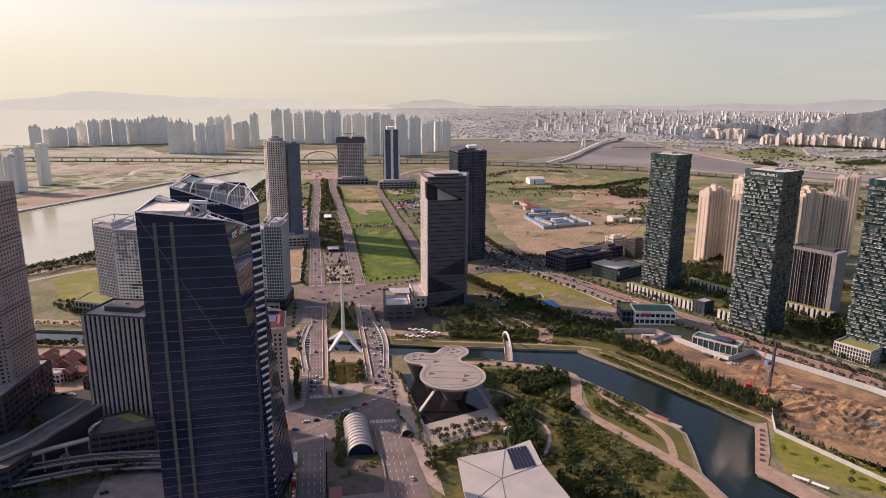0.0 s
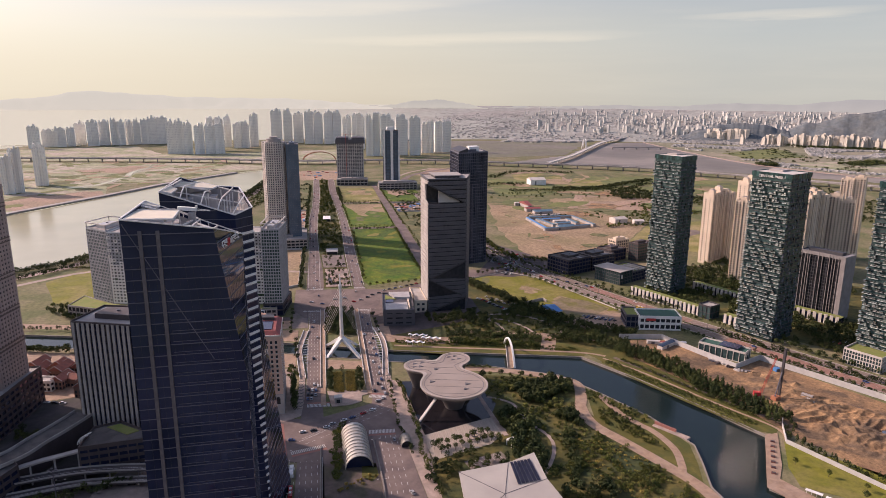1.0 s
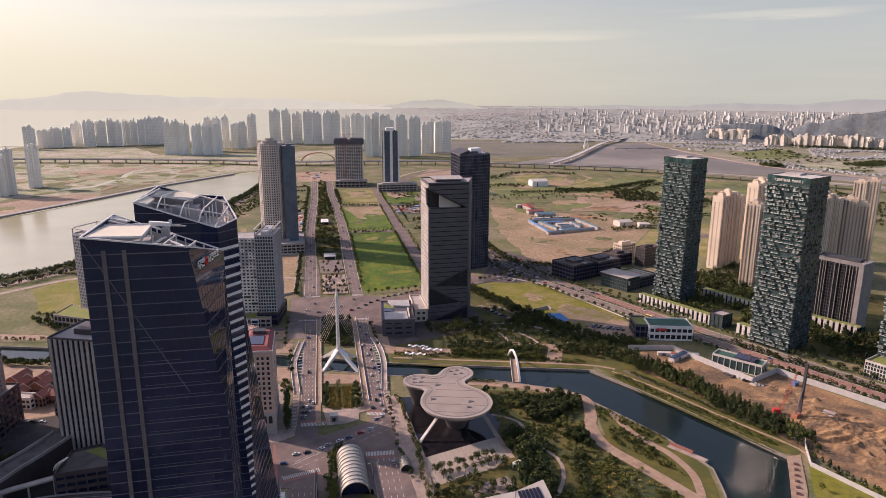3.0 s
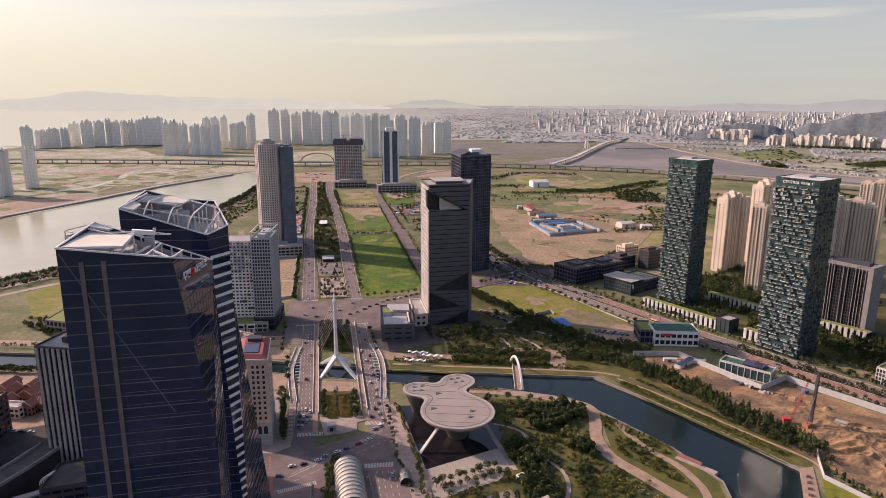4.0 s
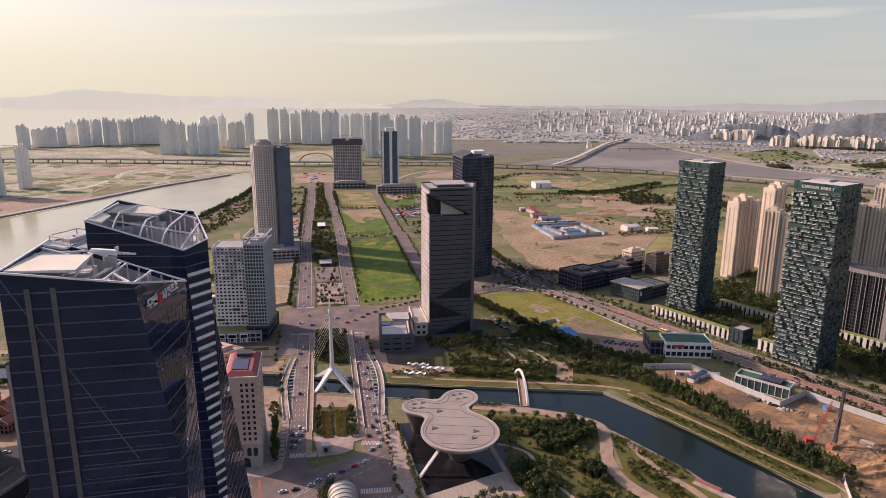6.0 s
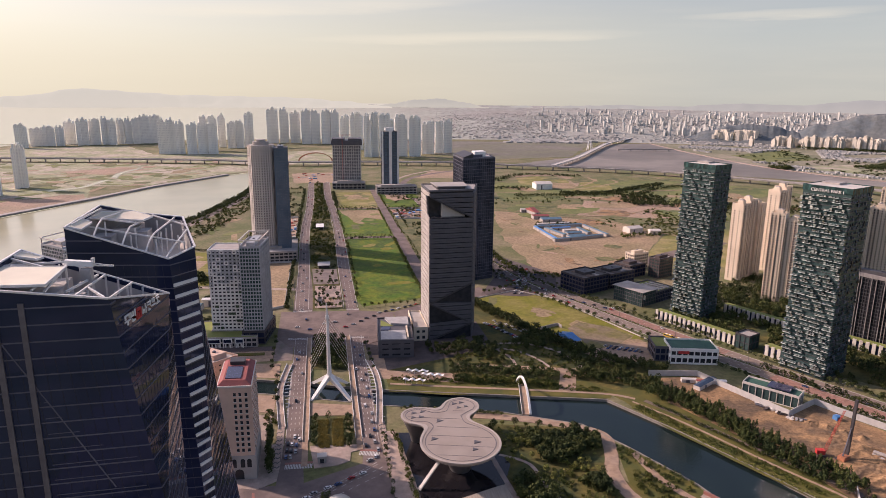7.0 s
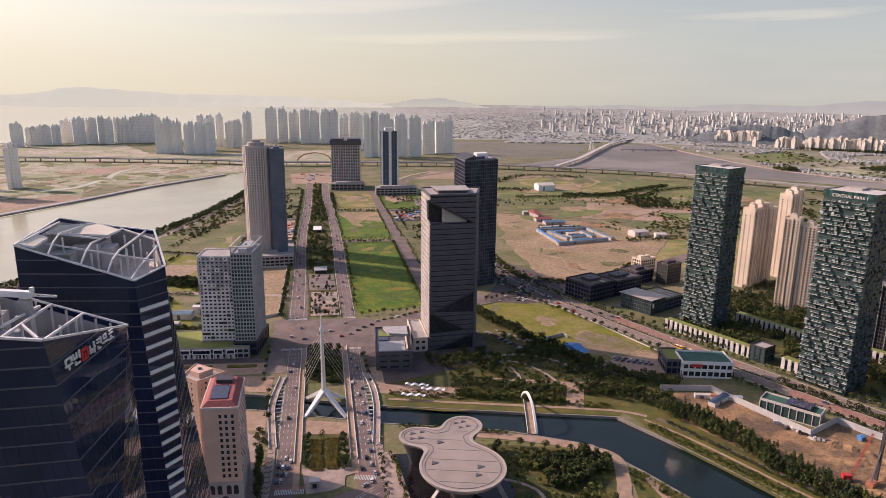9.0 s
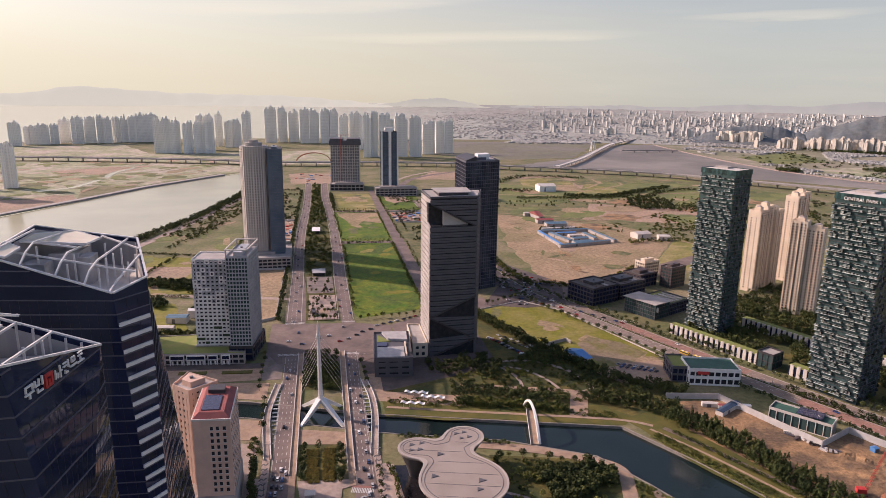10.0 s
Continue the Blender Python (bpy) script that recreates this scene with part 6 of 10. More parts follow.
for line in (LW, RW):
    slab_strip("footway", line, -2.2, 2.2, -0.4, 0.45, M_WALK, br, "curved grey footway beside the road")
    for o in (-2.3, 2.3):
        slab_strip("footway_parapet", line, o - 0.22, o + 0.22, 0.2, 1.6, M_STEEL, br, "white curved railing")
for i in range(14):
    t_ = i / 13
    y = 545 + 80 * t_
    bow = 1 - (2 * t_ - 1) ** 2
    for x0, x1 in ((-17.2, -17.8 - 3.6 * bow), (44.2, 44.8 + 3.4 * bow)):
        bm = bmesh.new()
        beam(bm, (x0, y, 0.6), (x1, y, 0.6), 0.5, 0.6)
        part("rung", bm, M_STEEL, br, "white steel strut")
# mast: four legs meeting under one tapering upright that leans a little towards the crossing
apex = Vector((13.0, 577.0, 12.0))
for foot in ((-1.5, 560, 0), (28.5, 558, 0), (-1.5, 593, 0), (28.5, 588, 0)):
    bm = bmesh.new()
    f = Vector(foot)
    d = (apex - f).normalized()
    s = d.cross((0, 0, 1)).normalized()
    u = s.cross(d)
    a = [bm.verts.new(f - Vector((0, 0, 1.5)) + s * p + u * q) for p, q in ((-1.0, -1), (1.0, -1), (1.0, 1), (-1.0, 1))]
    b = [bm.verts.new(apex + s * p + u * q) for p, q in ((-1.9, -1.6), (1.9, -1.6), (1.9, 1.6), (-1.9, 1.6))]
    bm.faces.new(a[::-1]), bm.faces.new(b)
    for i in range(4):
        bm.faces.new((a[i], a[(i + 1) % 4], b[(i + 1) % 4], b[i]))
    bmesh.ops.recalc_face_normals(bm, faces=bm.faces)
    part("leg", bm, M_WHITE, br, "white tapering mast leg")
bm = bmesh.new()
ringz = ((10.5, 2.6, 577), (13, 1.9, 576.6), (38, 1.45, 572.5), (39.5, 1.75, 572.2), (41, 1.4, 572), (60, 1.1, 569.2), (61, 1.6, 569), (63, 1.5, 568.7), (64, 0.9, 568.5), (73, 0.35, 567.4))
rings = [[(13 - 0.4 * (z - 10) / 60 + r * math.cos(math.tau * k / 8 + 0.39), y + r * math.sin(math.tau * k / 8 + 0.39), z) for k in range(8)] for z, r, y in ringz]
loft(bm, rings)
bm.faces.new([v for v in bm.verts][-8:])
bmesh.ops.recalc_face_normals(bm, faces=bm.faces)
part("mast", bm, M_WHITE, br, "white tapering steel mast")
for k in range(7):
    for x in (-2.2, 29.2):
        bm = bmesh.new()
        beam(bm, (13, 571 - k * 0.3, 44 + k * 3.2), (x, 606 + k * 10.5, 1.2), 0.13)
        part("cable", bm, M_STEEL, br, "thin pale stay cable")

# footbridge with one white arch
fb = thing("footbridge", "slim footbridge under a single white arch across the canal", "bridge", (0, 0, 0))
slab_strip("deck", [(150.5, 512), (163.5, 566)], -2.4, 2.4, 0.3, 0.9, M_PINKWALK, fb, "brown timber deck")
for o in (-2.6, 2.6):
    slab_strip("railing", [(150.5, 512), (163.5, 566)], o - 0.12, o + 0.12, 0.5, 2.0, M_STEEL, fb)
bm = bmesh.new()
pts = []
for i in range(25):
    u = i / 24
    pts.append(Vector(lerp((154.0, 512), (159.6, 566.5), u) + (0.4 + 14.0 * (1 - abs(2 * u - 1) ** 2.2),)))
for a, b in zip(pts, pts[1:]):
    beam(bm, a, b, 1.5, 1.3)
part("arch", bm, M_WHITE, fb, "white steel arch")

# ---- three-bowl hall with its mirror pool ----
tb = thing("bowl_hall", "sculptural hall of three fused bowls with a flat clover roof", "building", (88, 475, 0))
LOBES = ((-19, 15.5, 12.0), (12.5, 24.5, 13.0), (2.3, -22.3, 26.0), (-1.0, 7.0, 12.5))


def lobe_field(x, y, grow=0.0, k=5.0):
    e = [math.exp(-(math.hypot(x - a, y - b) - r - grow) / k) for a, b, r in LOBES]
    return -k * math.log(sum(e))


def clover(grow, n=96):
    out = []
    cx, cy = -1.0, 5.0
    for i in range(n):
        a = math.tau * i / n
        lo, hi = 0.0, 70.0
        for _ in range(30):
            m = (lo + hi) / 2
            lo, hi = (m, hi) if lobe_field(cx + m * math.cos(a), cy + m * math.sin(a), grow) < 0 else (lo, m)
        out.append((cx + lo * math.cos(a), cy + lo * math.sin(a)))
    return out


top_o, top_i = clover(-1.2), clover(-2.6)
bm = bmesh.new()
loft(bm, [[(*p, 15.6) for p in clover(-2.6)], [(*p, 17.4) for p in top_o], [(*p, 18.3) for p in top_o], [(*p, 18.3) for p in top_i], [(*p, 17.9) for p in top_i]])
part("rim", bm, M_CLOVERRIM, tb, "smooth pale roof rim")
bm = bmesh.new()
bm.faces.new([bm.verts.new((*p, 18.05)) for p in clover(-2.5)])
part("roof", bm, M_ROOFPAV, tb, "flat pale pinkish roof with thin seams")
bm = bmesh.new()
for k in range(6):
    y = -38 + k * 11.5
    xs = [x for x in np.arange(-34, 30, 0.5) if lobe_field(x, y + 0.25 * -x, -5.5) < 0]
    if xs:
        beam(bm, (xs[0], y - 0.25 * xs[0], 18.08), (xs[-1], y - 0.25 * xs[-1], 18.08), 0.22, 0.1)
part("seam", bm, M_GREYCLAD, tb)
bm = bmesh.new()
edge = clover(-4.4)
for p, q in zip(edge, edge[1:] + edge[:1]):
    beam(bm, (*p, 18.1), (*q, 18.1), 0.35, 0.14)
part("gutter", bm, M_GREYCLAD, tb, "thin dark gutter inside the roof edge")
for x, y, s in ((-21, 19, 2.0), (-15, 20, 1.8), (-22, 13, 1.8), (-17, 13, 2), (8, 28, 1.8), (13, 29, 1.8), (15, 23, 1.7), (10, 22, 1.6), (-6, 6, 2.4), (-13, -16, 2.4), (12, -24, 2.4), (9, -32, 2)):
    bm = bmesh.new()
    prism(bm, turned([(-s, -s * 0.7), (s, -s * 0.4), (-s * 0.3, s)], (x, y), 10), 17.9, 18.35)
    part("skylight", bm, M_GREYCLAD, tb, "grey triangular skylight")
for a, b, r in LOBES[:3]:
    w_ = 0.72 if r > 20 else 1.0
    bm = bmesh.new()
    n = 40
    rings = [[(a + q * r * math.cos(math.tau * i / n), b + q * r * math.sin(math.tau * i / n), z) for i in range(n)] for q, z in ((0.34 * w_, 0.2), (0.40 * w_, 3), (0.50 * w_, 7), (0.66 * w_, 11.5), (0.82 * min(w_ * 1.1, 1), 15.7))]
    vs = loft(bm, rings)
    bm.faces.new(vs[-1])
    part("bowl", bm, M_BOWL, tb, "smooth grey inverted bowl")
slab("mirror_pool", [(57, 502), (112, 496), (122, 452), (113, 432), (63, 415)], 0.20, mat("pool_water", (0.012, 0.011, 0.014), (0.02, 0.018, 0.02), 0.1, 0.05, spec=0.5, ior=1.33), "dark shallow mirror pool around the hall", category="water")
bm = bmesh.new()
beam(bm, (62 - 88, 434 - 475, 0.3), (75 - 88, 441 - 475, 13.5), 2.2, 0.8)
part("stair", bm, M_PALE, tb, "pale straight stair rising from the pool")
slab("plaza", [(61, 414.5), (91, 428), (113, 431.5), (119, 412), (104, 396), (64, 383)], 0.18, mat("plank_paving", (0.40, 0.335, 0.27), (0.31, 0.26, 0.21), 1.2, 0.85, stretch=(1.5, 0.08, 1)), "pale plank-paved plaza beside the pool", category="pavement")
slab("plaza", [(52, 505), (57, 503), (63, 414), (62, 380), (62, 330), (54, 345), (47, 440), (47, 505)], 0.36, M_WALK, "grey paved footpath beside the avenue", category="pavement")
slab("plaza", [(60, 640), (60, 606), (100, 595), (118, 590), (118, 572), (70, 585), (52, 592), (50, 640)], 0.14, M_PINKWALK, "reddish paved canal-side plaza", category="pavement")
slab("plaza", [(2, 467), (16, 468), (24, 472), (25, 482), (31, 484), (29, 491), (-1, 494)], 0.42, M_WALK, "pale stone island plaza at the crossing", category="pavement")
slab("plaza", [(-70, 450), (-38, 448), (-30, 450), (-18, 458), (-18, 500), (-26, 500), (-28, 540), (-60, 550), (-90, 520)], 0.16, M_WALK, "paved forecourt of the pink hotel", category="pavement")
slab("plaza", [(-60, 552), (-27, 545), (-27, 572), (-60, 580)], 0.2, M_PINKWALK, "sunlit tan canal-side terrace", category="pavement")
slab("plaza", [(-70, 640), (-27, 634), (-27, 604), (-60, 612)], 0.2, M_PINKWALK, "sunlit tan canal-side terrace", category="pavement")

# wavy white canopies by the canal
for x, y in ((75, 596), (86, 586.5), (70, 579)):
    ob = thing("wavy_canopy", "small wavy white fabric canopy on thin posts", "canopy", (x, y, 0), -15, "wavy canopies")
    bm = bmesh.new()
    n = 26
    rows = [[(18 * i / n, w, 4.0 + 0.6 * math.sin(i / n * math.tau * 3) + dz) for i in range(n + 1)] for w, dz in ((-1.7, 0), (1.7, 0), (1.7, -0.15), (-1.7, -0.15))]
    vs = [[bm.verts.new(p) for p in r] for r in rows]
    for k in range(4):
        for i in range(n):
            bm.faces.new((vs[k][i], vs[k][i + 1], vs[(k + 1) % 4][i + 1], vs[(k + 1) % 4][i]))
    bmesh.ops.recalc_face_normals(bm, faces=bm.faces)
    part("canopy_sheet", bm, M_WHITE, ob)
    for i in range(4):
        bm = bmesh.new()
        cone(bm, 2 + i * 4.6, 0, 0, 3.9, 0.12, 0.12, 6)
        part("post", bm, M_STEEL, ob)

# ribbed barrel canopy over the underground entrance
tu = thing("barrel_canopy", "ribbed metal barrel canopy over an underground entrance", "canopy", (16.5, 404, 0), 2)
R_ = 8.4
M_SHELLDARK = mat("grey_metal_shell", (0.46, 0.42, 0.36), (0.40, 0.365, 0.315), 0.4, 0.4, metal=0.4)
for k in range(11):
    bm = bmesh.new()
    n = 18
    y0, y1 = -22 + k * 4.0, -22 + k * 4.0 + 3.55
    prof = [(R_ * math.cos(math.pi * i / n), R_ * 1.0 * math.sin(math.pi * i / n)) for i in range(n + 1)]
    rings = [[(x * q, y, z * q) for x, z in prof] for y, q in ((y0, 0.96), (y0, 1.0), (y1, 1.0), (y1, 0.96))]
    vs = [[bm.verts.new(p) for p in r] for r in rings]
    for a in range(4):
        for i in range(n):
            bm.faces.new((vs[a][i], vs[a][i + 1], vs[(a + 1) % 4][i + 1], vs[(a + 1) % 4][i]))
    bmesh.ops.recalc_face_normals(bm, faces=bm.faces)
    part("shell", bm, M_SHELLDARK, tu, "curved grey metal shell")
    bm = bmesh.new()
    for i in range(n):
        beam(bm, (prof[i][0] * 1.02, y0 + 0.3, prof[i][1] * 1.02), (prof[i + 1][0] * 1.02, y0 + 0.3, prof[i + 1][1] * 1.02), 1.7, 0.5)
    part("rib", bm, M_SHELL, tu, "pale arched rib")
bm = bmesh.new()
n = 18
vs0 = [bm.verts.new((R_ * 0.94 * math.cos(math.pi * i / n), -21, R_ * 0.94 * math.sin(math.pi * i / n))) for i in range(n + 1)]
vs1 = [bm.verts.new((R_ * 0.94 * math.cos(math.pi * i / n), 22, R_ * 0.94 * math.sin(math.pi * i / n))) for i in range(n + 1)]
for i in range(n):
    bm.faces.new((vs0[i], vs0[i + 1], vs1[i + 1], vs1[i]))
bm.faces.new(vs1)
bm.faces.new(vs0[::-1])
part("lining", bm, M_DARKGLASS, tu, "dark glazed opening")

# faceted white hall with solar panels
wh = thing("faceted_hall", "faceted off-white hall with a skylight field of solar panels", "building", (95, 315, 0))
O = Vector((95, 315, 0))
P = {k: Vector(v) - O for k, v in dict(l=(69.9, 336.2, 20), c=(89.7, 311.3, 20.3), s=(99.8, 341.1, 20), p=(117.5, 348.7, 20.2), e=(116.3, 321.6, 20), r=(120.4, 288.2, 20), b=(66, 290, 20), m=(84, 276, 21)).items()}
bm = bmesh.new()
V = {k: bm.verts.new(v) for k, v in P.items()}
for f in ("lcs", "scep", "cre", "lbc", "bmc", "mrc"):
    bm.faces.new([V[k] for k in f])
for f in bm.faces:
    f.normal_update()
    if f.normal.z < 0:
        f.normal_flip()
part("roof", bm, M_HALLROOF, wh, "folded off-white roof panels")
bm = bmesh.new()
outl = ["l", "s", "p", "e", "r", "m", "b"]
foot = {k: Vector((P[k].x * 0.86, P[k].y * 0.9, 0)) for k in outl}
tv, bv = {k: bm.verts.new(P[k] - Vector((0, 0, 0.05))) for k in outl}, {k: bm.verts.new(foot[k]) for k in outl}
for a, b in zip(outl, outl[1:] + outl[:1]):
    bm.faces.new((bv[a], bv[b], tv[b], tv[a]))
bmesh.ops.recalc_face_normals(bm, faces=bm.faces)
part("wall", bm, M_PALE, wh, "ribbed pale walls leaning outwards")
q = [Vector(v) - O for v in ((100.3, 340.2, 20.5), (112.8, 342.0, 20.6), (112.4, 320.5, 20.5), (98.7, 318.2, 20.6))]
rows_ = 6
for i in range(rows_):
    bm = bmesh.new()
    a, b = lerp(q[0], q[1], i / rows_ + 0.015), lerp(q[0], q[1], (i + 1) / rows_ - 0.015)
    d_, e_ = lerp(q[3], q[2], (i + 1) / rows_ - 0.015), lerp(q[3], q[2], i / rows_ + 0.015)
    vs = [bm.verts.new(v) for v in (a, b, d_, e_)]
    bm.faces.new(vs)
    bmesh.ops.solidify(bm, geom=bm.faces[:], thickness=0.2)
    part("solar_panel", bm, M_SOLAR, wh, "dark blue solar panel row")
for a, b in (("l", "c"), ("s", "c"), ("e", "c"), ("b", "c"), ("m", "c")):
    bm = bmesh.new()
    beam(bm, P[a] + Vector((0, 0, 0.05)), P[b] + Vector((0, 0, 0.05)), 0.3, 0.2)
    part("seam", bm, M_GREYCLAD, wh)

# ---- promenades and paths in the park ----
def path(name, pts, w, z, material, label):
    bm = bmesh.new()
    strip(bm, smooth_line(pts, 5), -w / 2, w / 2, -0.1, z)
    return tagged(part(name, bm, material, None, label, "structure"), category="path")


path("promenade", [(108, 520), (150, 506), (184, 487), (194, 473), (188, 450), (182, 435), (181, 410), (192, 384), (206, 350), (214, 325), (214, 290), (205, 220)], 8.5, 0.3, M_PINKWALK, "broad tan promenade along the canal")
path("promenade", [(204, 452), (206, 425), (212, 406), (218, 392), (220, 370), (215, 352), (211, 344)], 5.0, 0.26, M_PINKWALK, "tan side path round the canal bay")
path("promenade", [(236, 520), (258, 482), (284, 425), (304, 384), (300, 368)], 2.0, 0.26, M_PINKWALK, "pale path along the far quay")
path("promenade", [(246, 520), (266, 484), (292, 430), (315, 386)], 4.0, 0.24, M_BROWNPATH, "dark brown timber boardwalk behind the quay")
path("promenade", [(60, 580), (110, 566), (160, 553), (220, 536), (240, 524)], 3, 0.24, M_PINKWALK, "canal-side path on the north bank")
path("promenade", [(208, 580), (200, 560), (194, 545)], 13, 0.3, M_PINKWALK, "brick-paved steps down to the canal")
path("promenade", [(120, 608), (165, 596), (205, 584), (250, 560)], 6, 0.22, M_PINKWALK, "tan path through the canal-side trees")
path("park_path", [(157, 640), (176, 632), (190, 612), (196, 590)], 2.5, 0.22, M_WALK, "curved pale park path")
path("park_path", [(112.5, 466), (114.5, 434), (117, 405)], 3.2, 0.34, M_WALK, "straight pale walkway along the pool")
path("park_path", [(157, 650), (190, 646), (215, 622), (222, 590), (210, 582)], 3.5, 0.22, M_WALK, "curved pale park path")
path("park_path", [(150, 660), (168, 620), (168, 596)], 2.5, 0.22, M_WALK, "curved pale park path")
path("park_path", [(118, 464), (134, 450), (137, 421), (145, 399), (141, 378), (126, 353), (122, 340)], 2.4, 0.22, M_WALK, "narrow winding park path")
slab("quay_deck", [(290, 376), (300, 377), (276, 340), (265, 327), (279, 290), (340, 205), (330, 200), (262, 293), (252, 321)], 0.40, M_PINKWALK, "tan quay promenade with red planters", category="pavement")
for i in range(7):
    x, y = lerp((289, 367), (265, 333), i / 6)
    ob = thing("planter", "low red-brown planter box on the quay", "planter", (x, y, 0.4), -35, "quay planters")
    bm = bmesh.new()
    box(bm, -1.4, 1.4, -1.0, 1.0, 0, 0.6)
    part("box", bm, M_REDPAINT, ob)
    bm = bmesh.new()
    box(bm, -1.2, 1.2, -0.8, 0.8, 0.6, 0.8)
    part("soil", bm, M_BROWNCLAD, ob)
for i, (x, y) in enumerate(((270, 312), (276, 303), (290, 284))):
    ob = thing("bench_shelter", "long white bench shelter on the quay", "bench", (x, y, 0.4), -52, "quay benches")
    bm = bmesh.new()
    box(bm, 0, 9, -1.2, 1.2, 2.2, 2.5)
    part("roof", bm, M_WHITE, ob)
    for k in range(4):
        bm = bmesh.new()
        box(bm, 0.6 + k * 2.6, 0.8 + k * 2.6, -0.1, 0.1, 0, 2.2)
        part("post", bm, M_STEEL, ob)

# low jetty by the bay
jt = thing("jetty", "small covered jetty with red trim on the canal bay", "jetty", (222, 402, 0), -58)
bm = bmesh.new()
box(bm, 0, 26, -2, 3, -1.7, 0.5)
part("deck", bm, M_WALK, jt)
bm = bmesh.new()
box(bm, 0, 16, 1.4, 2.6, 0.5, 2.4)
part("kiosk", bm, M_REDPAINT, jt)

path("bank_lawn", [(228, 532), (250, 482), (270, 430), (288, 384)], 4, 0.2, M_BANK, "mown yellow-green bank above the far quay")
path("bank_lawn", [(60, 572), (110, 558), (160, 546), (222, 530)], 4, 0.18, M_BANK, "mown yellow-green bank above the far quay")
slab("bay_lawn", [(197, 466), (204, 456), (224, 413), (233, 374), (226, 352), (217, 330), (214, 345), (196, 386), (186, 420)], 0.16, M_BANK, "rough green bank round the canal bay")
slab("pavement", [(-3.6, -90), (27, -90), (30, 340), (27, 428), (-3.6, 438)], 0.26, M_PAVE, "dark block-paved island between the carriageways", category="pavement")
slab("pavement", [(-130, -90), (-26.5, -90), (-26.5, 398), (-120, 420), (-135, 380)], 0.2, M_PAVE, "dark block-paved forecourt of the glass towers", category="pavement")
slab("pavement", [(60, 330), (62, 378), (68, 384), (106, 398), (118, 410), (112, 378), (90, 300), (70, -90), (60, -90)], 0.14, M_PARK, "rough planted ground beside the plaza", category="ground")
slab("pavement", [(47, 640), (46, 690), (60, 690), (160, 712), (160, 640), (60, 606), (52, 606)], 0.12, M_JUNCTION, "dark grey paved court round the office tower", category="pavement")
slab("pavement", [(-34, 640), (-18, 640), (-18, 690), (-26, 696), (-34, 700)], 0.16, M_PAVE, "grey paved corner beside the hotel", category="pavement")
slab_strip("pool_edge", [(112.5, 434), (121, 456), (112, 497)], -1.5, 1.5, 0, 0.9, M_PALE, tb, "pale raised pool edge")

# ---- the distance: viaducts, apartment clusters, far city, hills ----
def viaduct(line, w, z, label, name="viaduct", every=45, thick=2.2, material=None):
    ob = thing(name, label, "viaduct", (0, 0, 0))
    bm = bmesh.new()
    strip(bm, line, -w / 2, w / 2, z - thick, z)
    part("deck", bm, material or M_CONC, ob)
    for o in (-w / 2, w / 2):
        bm = bmesh.new()
        strip(bm, line, o - 0.3, o + 0.3, z, z + 1.3)
        part("parapet", bm, material or M_CONC, ob)
    b = bmesh.new()
    box(b, -1.4, 1.4, -2.0, 2.0, 0, z - thick)
    me = mesh_of("pier", b, material or M_CONC)
    acc = 0.0
    for p, q in zip(line, line[1:]):
        p, q = Vector(p), Vector(q)
        L = (q - p).length
        while acc < L:
            c = p + (q - p) * acc / L
            o = new("pier", me)
            o.parent, o.location = ob, (c.x, c.y, 0)
            acc += every
        acc -= L
    return ob


viaduct(smooth_line([(-1500, 2420), (-1021, 2363), (-758, 2329), (-486, 2275), (-306, 2233), (-177, 2180), (-19, 2150), (125, 2150), (410, 2103), (524, 2035), (731, 1939), (931, 1818), (1026, 1704), (1106, 1614), (1312, 1351), (1500, 1100)], 3), 22, 12, "long grey motorway viaduct on concrete piers", material=M_CONC)
viaduct(smooth_line([(700, 2010), (859, 2225), (1041, 2518), (1265, 2867), (1551, 3180), (1700, 3290)], 3), 18, 11, "pale bridge across the mudflat", name="bridge", every=50, material=M_PALE)
viaduct([(1160, 2560), (1380, 2530)], 8, 8, "short low bridge over the mudflat channel", name="bridge", every=50, material=M_CONC)
ar = thing("bridge_arch", "white steel arch over the mudflat bridge", "bridge", (1022, 2515, 9), 60)
for o in (-8, 8):
    bm = bmesh.new()
    for i in range(20):
        p = [(19 * math.cos(math.pi * (1 - k / 20)), o * (1 - 0.55 * math.sin(math.pi * k / 20)), 36 * math.sin(math.pi * k / 20)) for k in (i, i + 1)]
        beam(bm, p[0], p[1], 2.2)
    part("rib", bm, M_WHITE, ar)
ra = thing("bridge_arch", "low orange steel arch over the avenue's end", "bridge", (-8, 2195, 8), 10)
for o in (-6, 6):
    bm = bmesh.new()
    for i in range(20):
        p = [(52 * math.cos(math.pi * (1 - k / 20)), o, 27 * math.sin(math.pi * k / 20)) for k in (i, i + 1)]
        beam(bm, p[0], p[1], 1.8)
    part("rib", bm, M_ORANGE, ra)


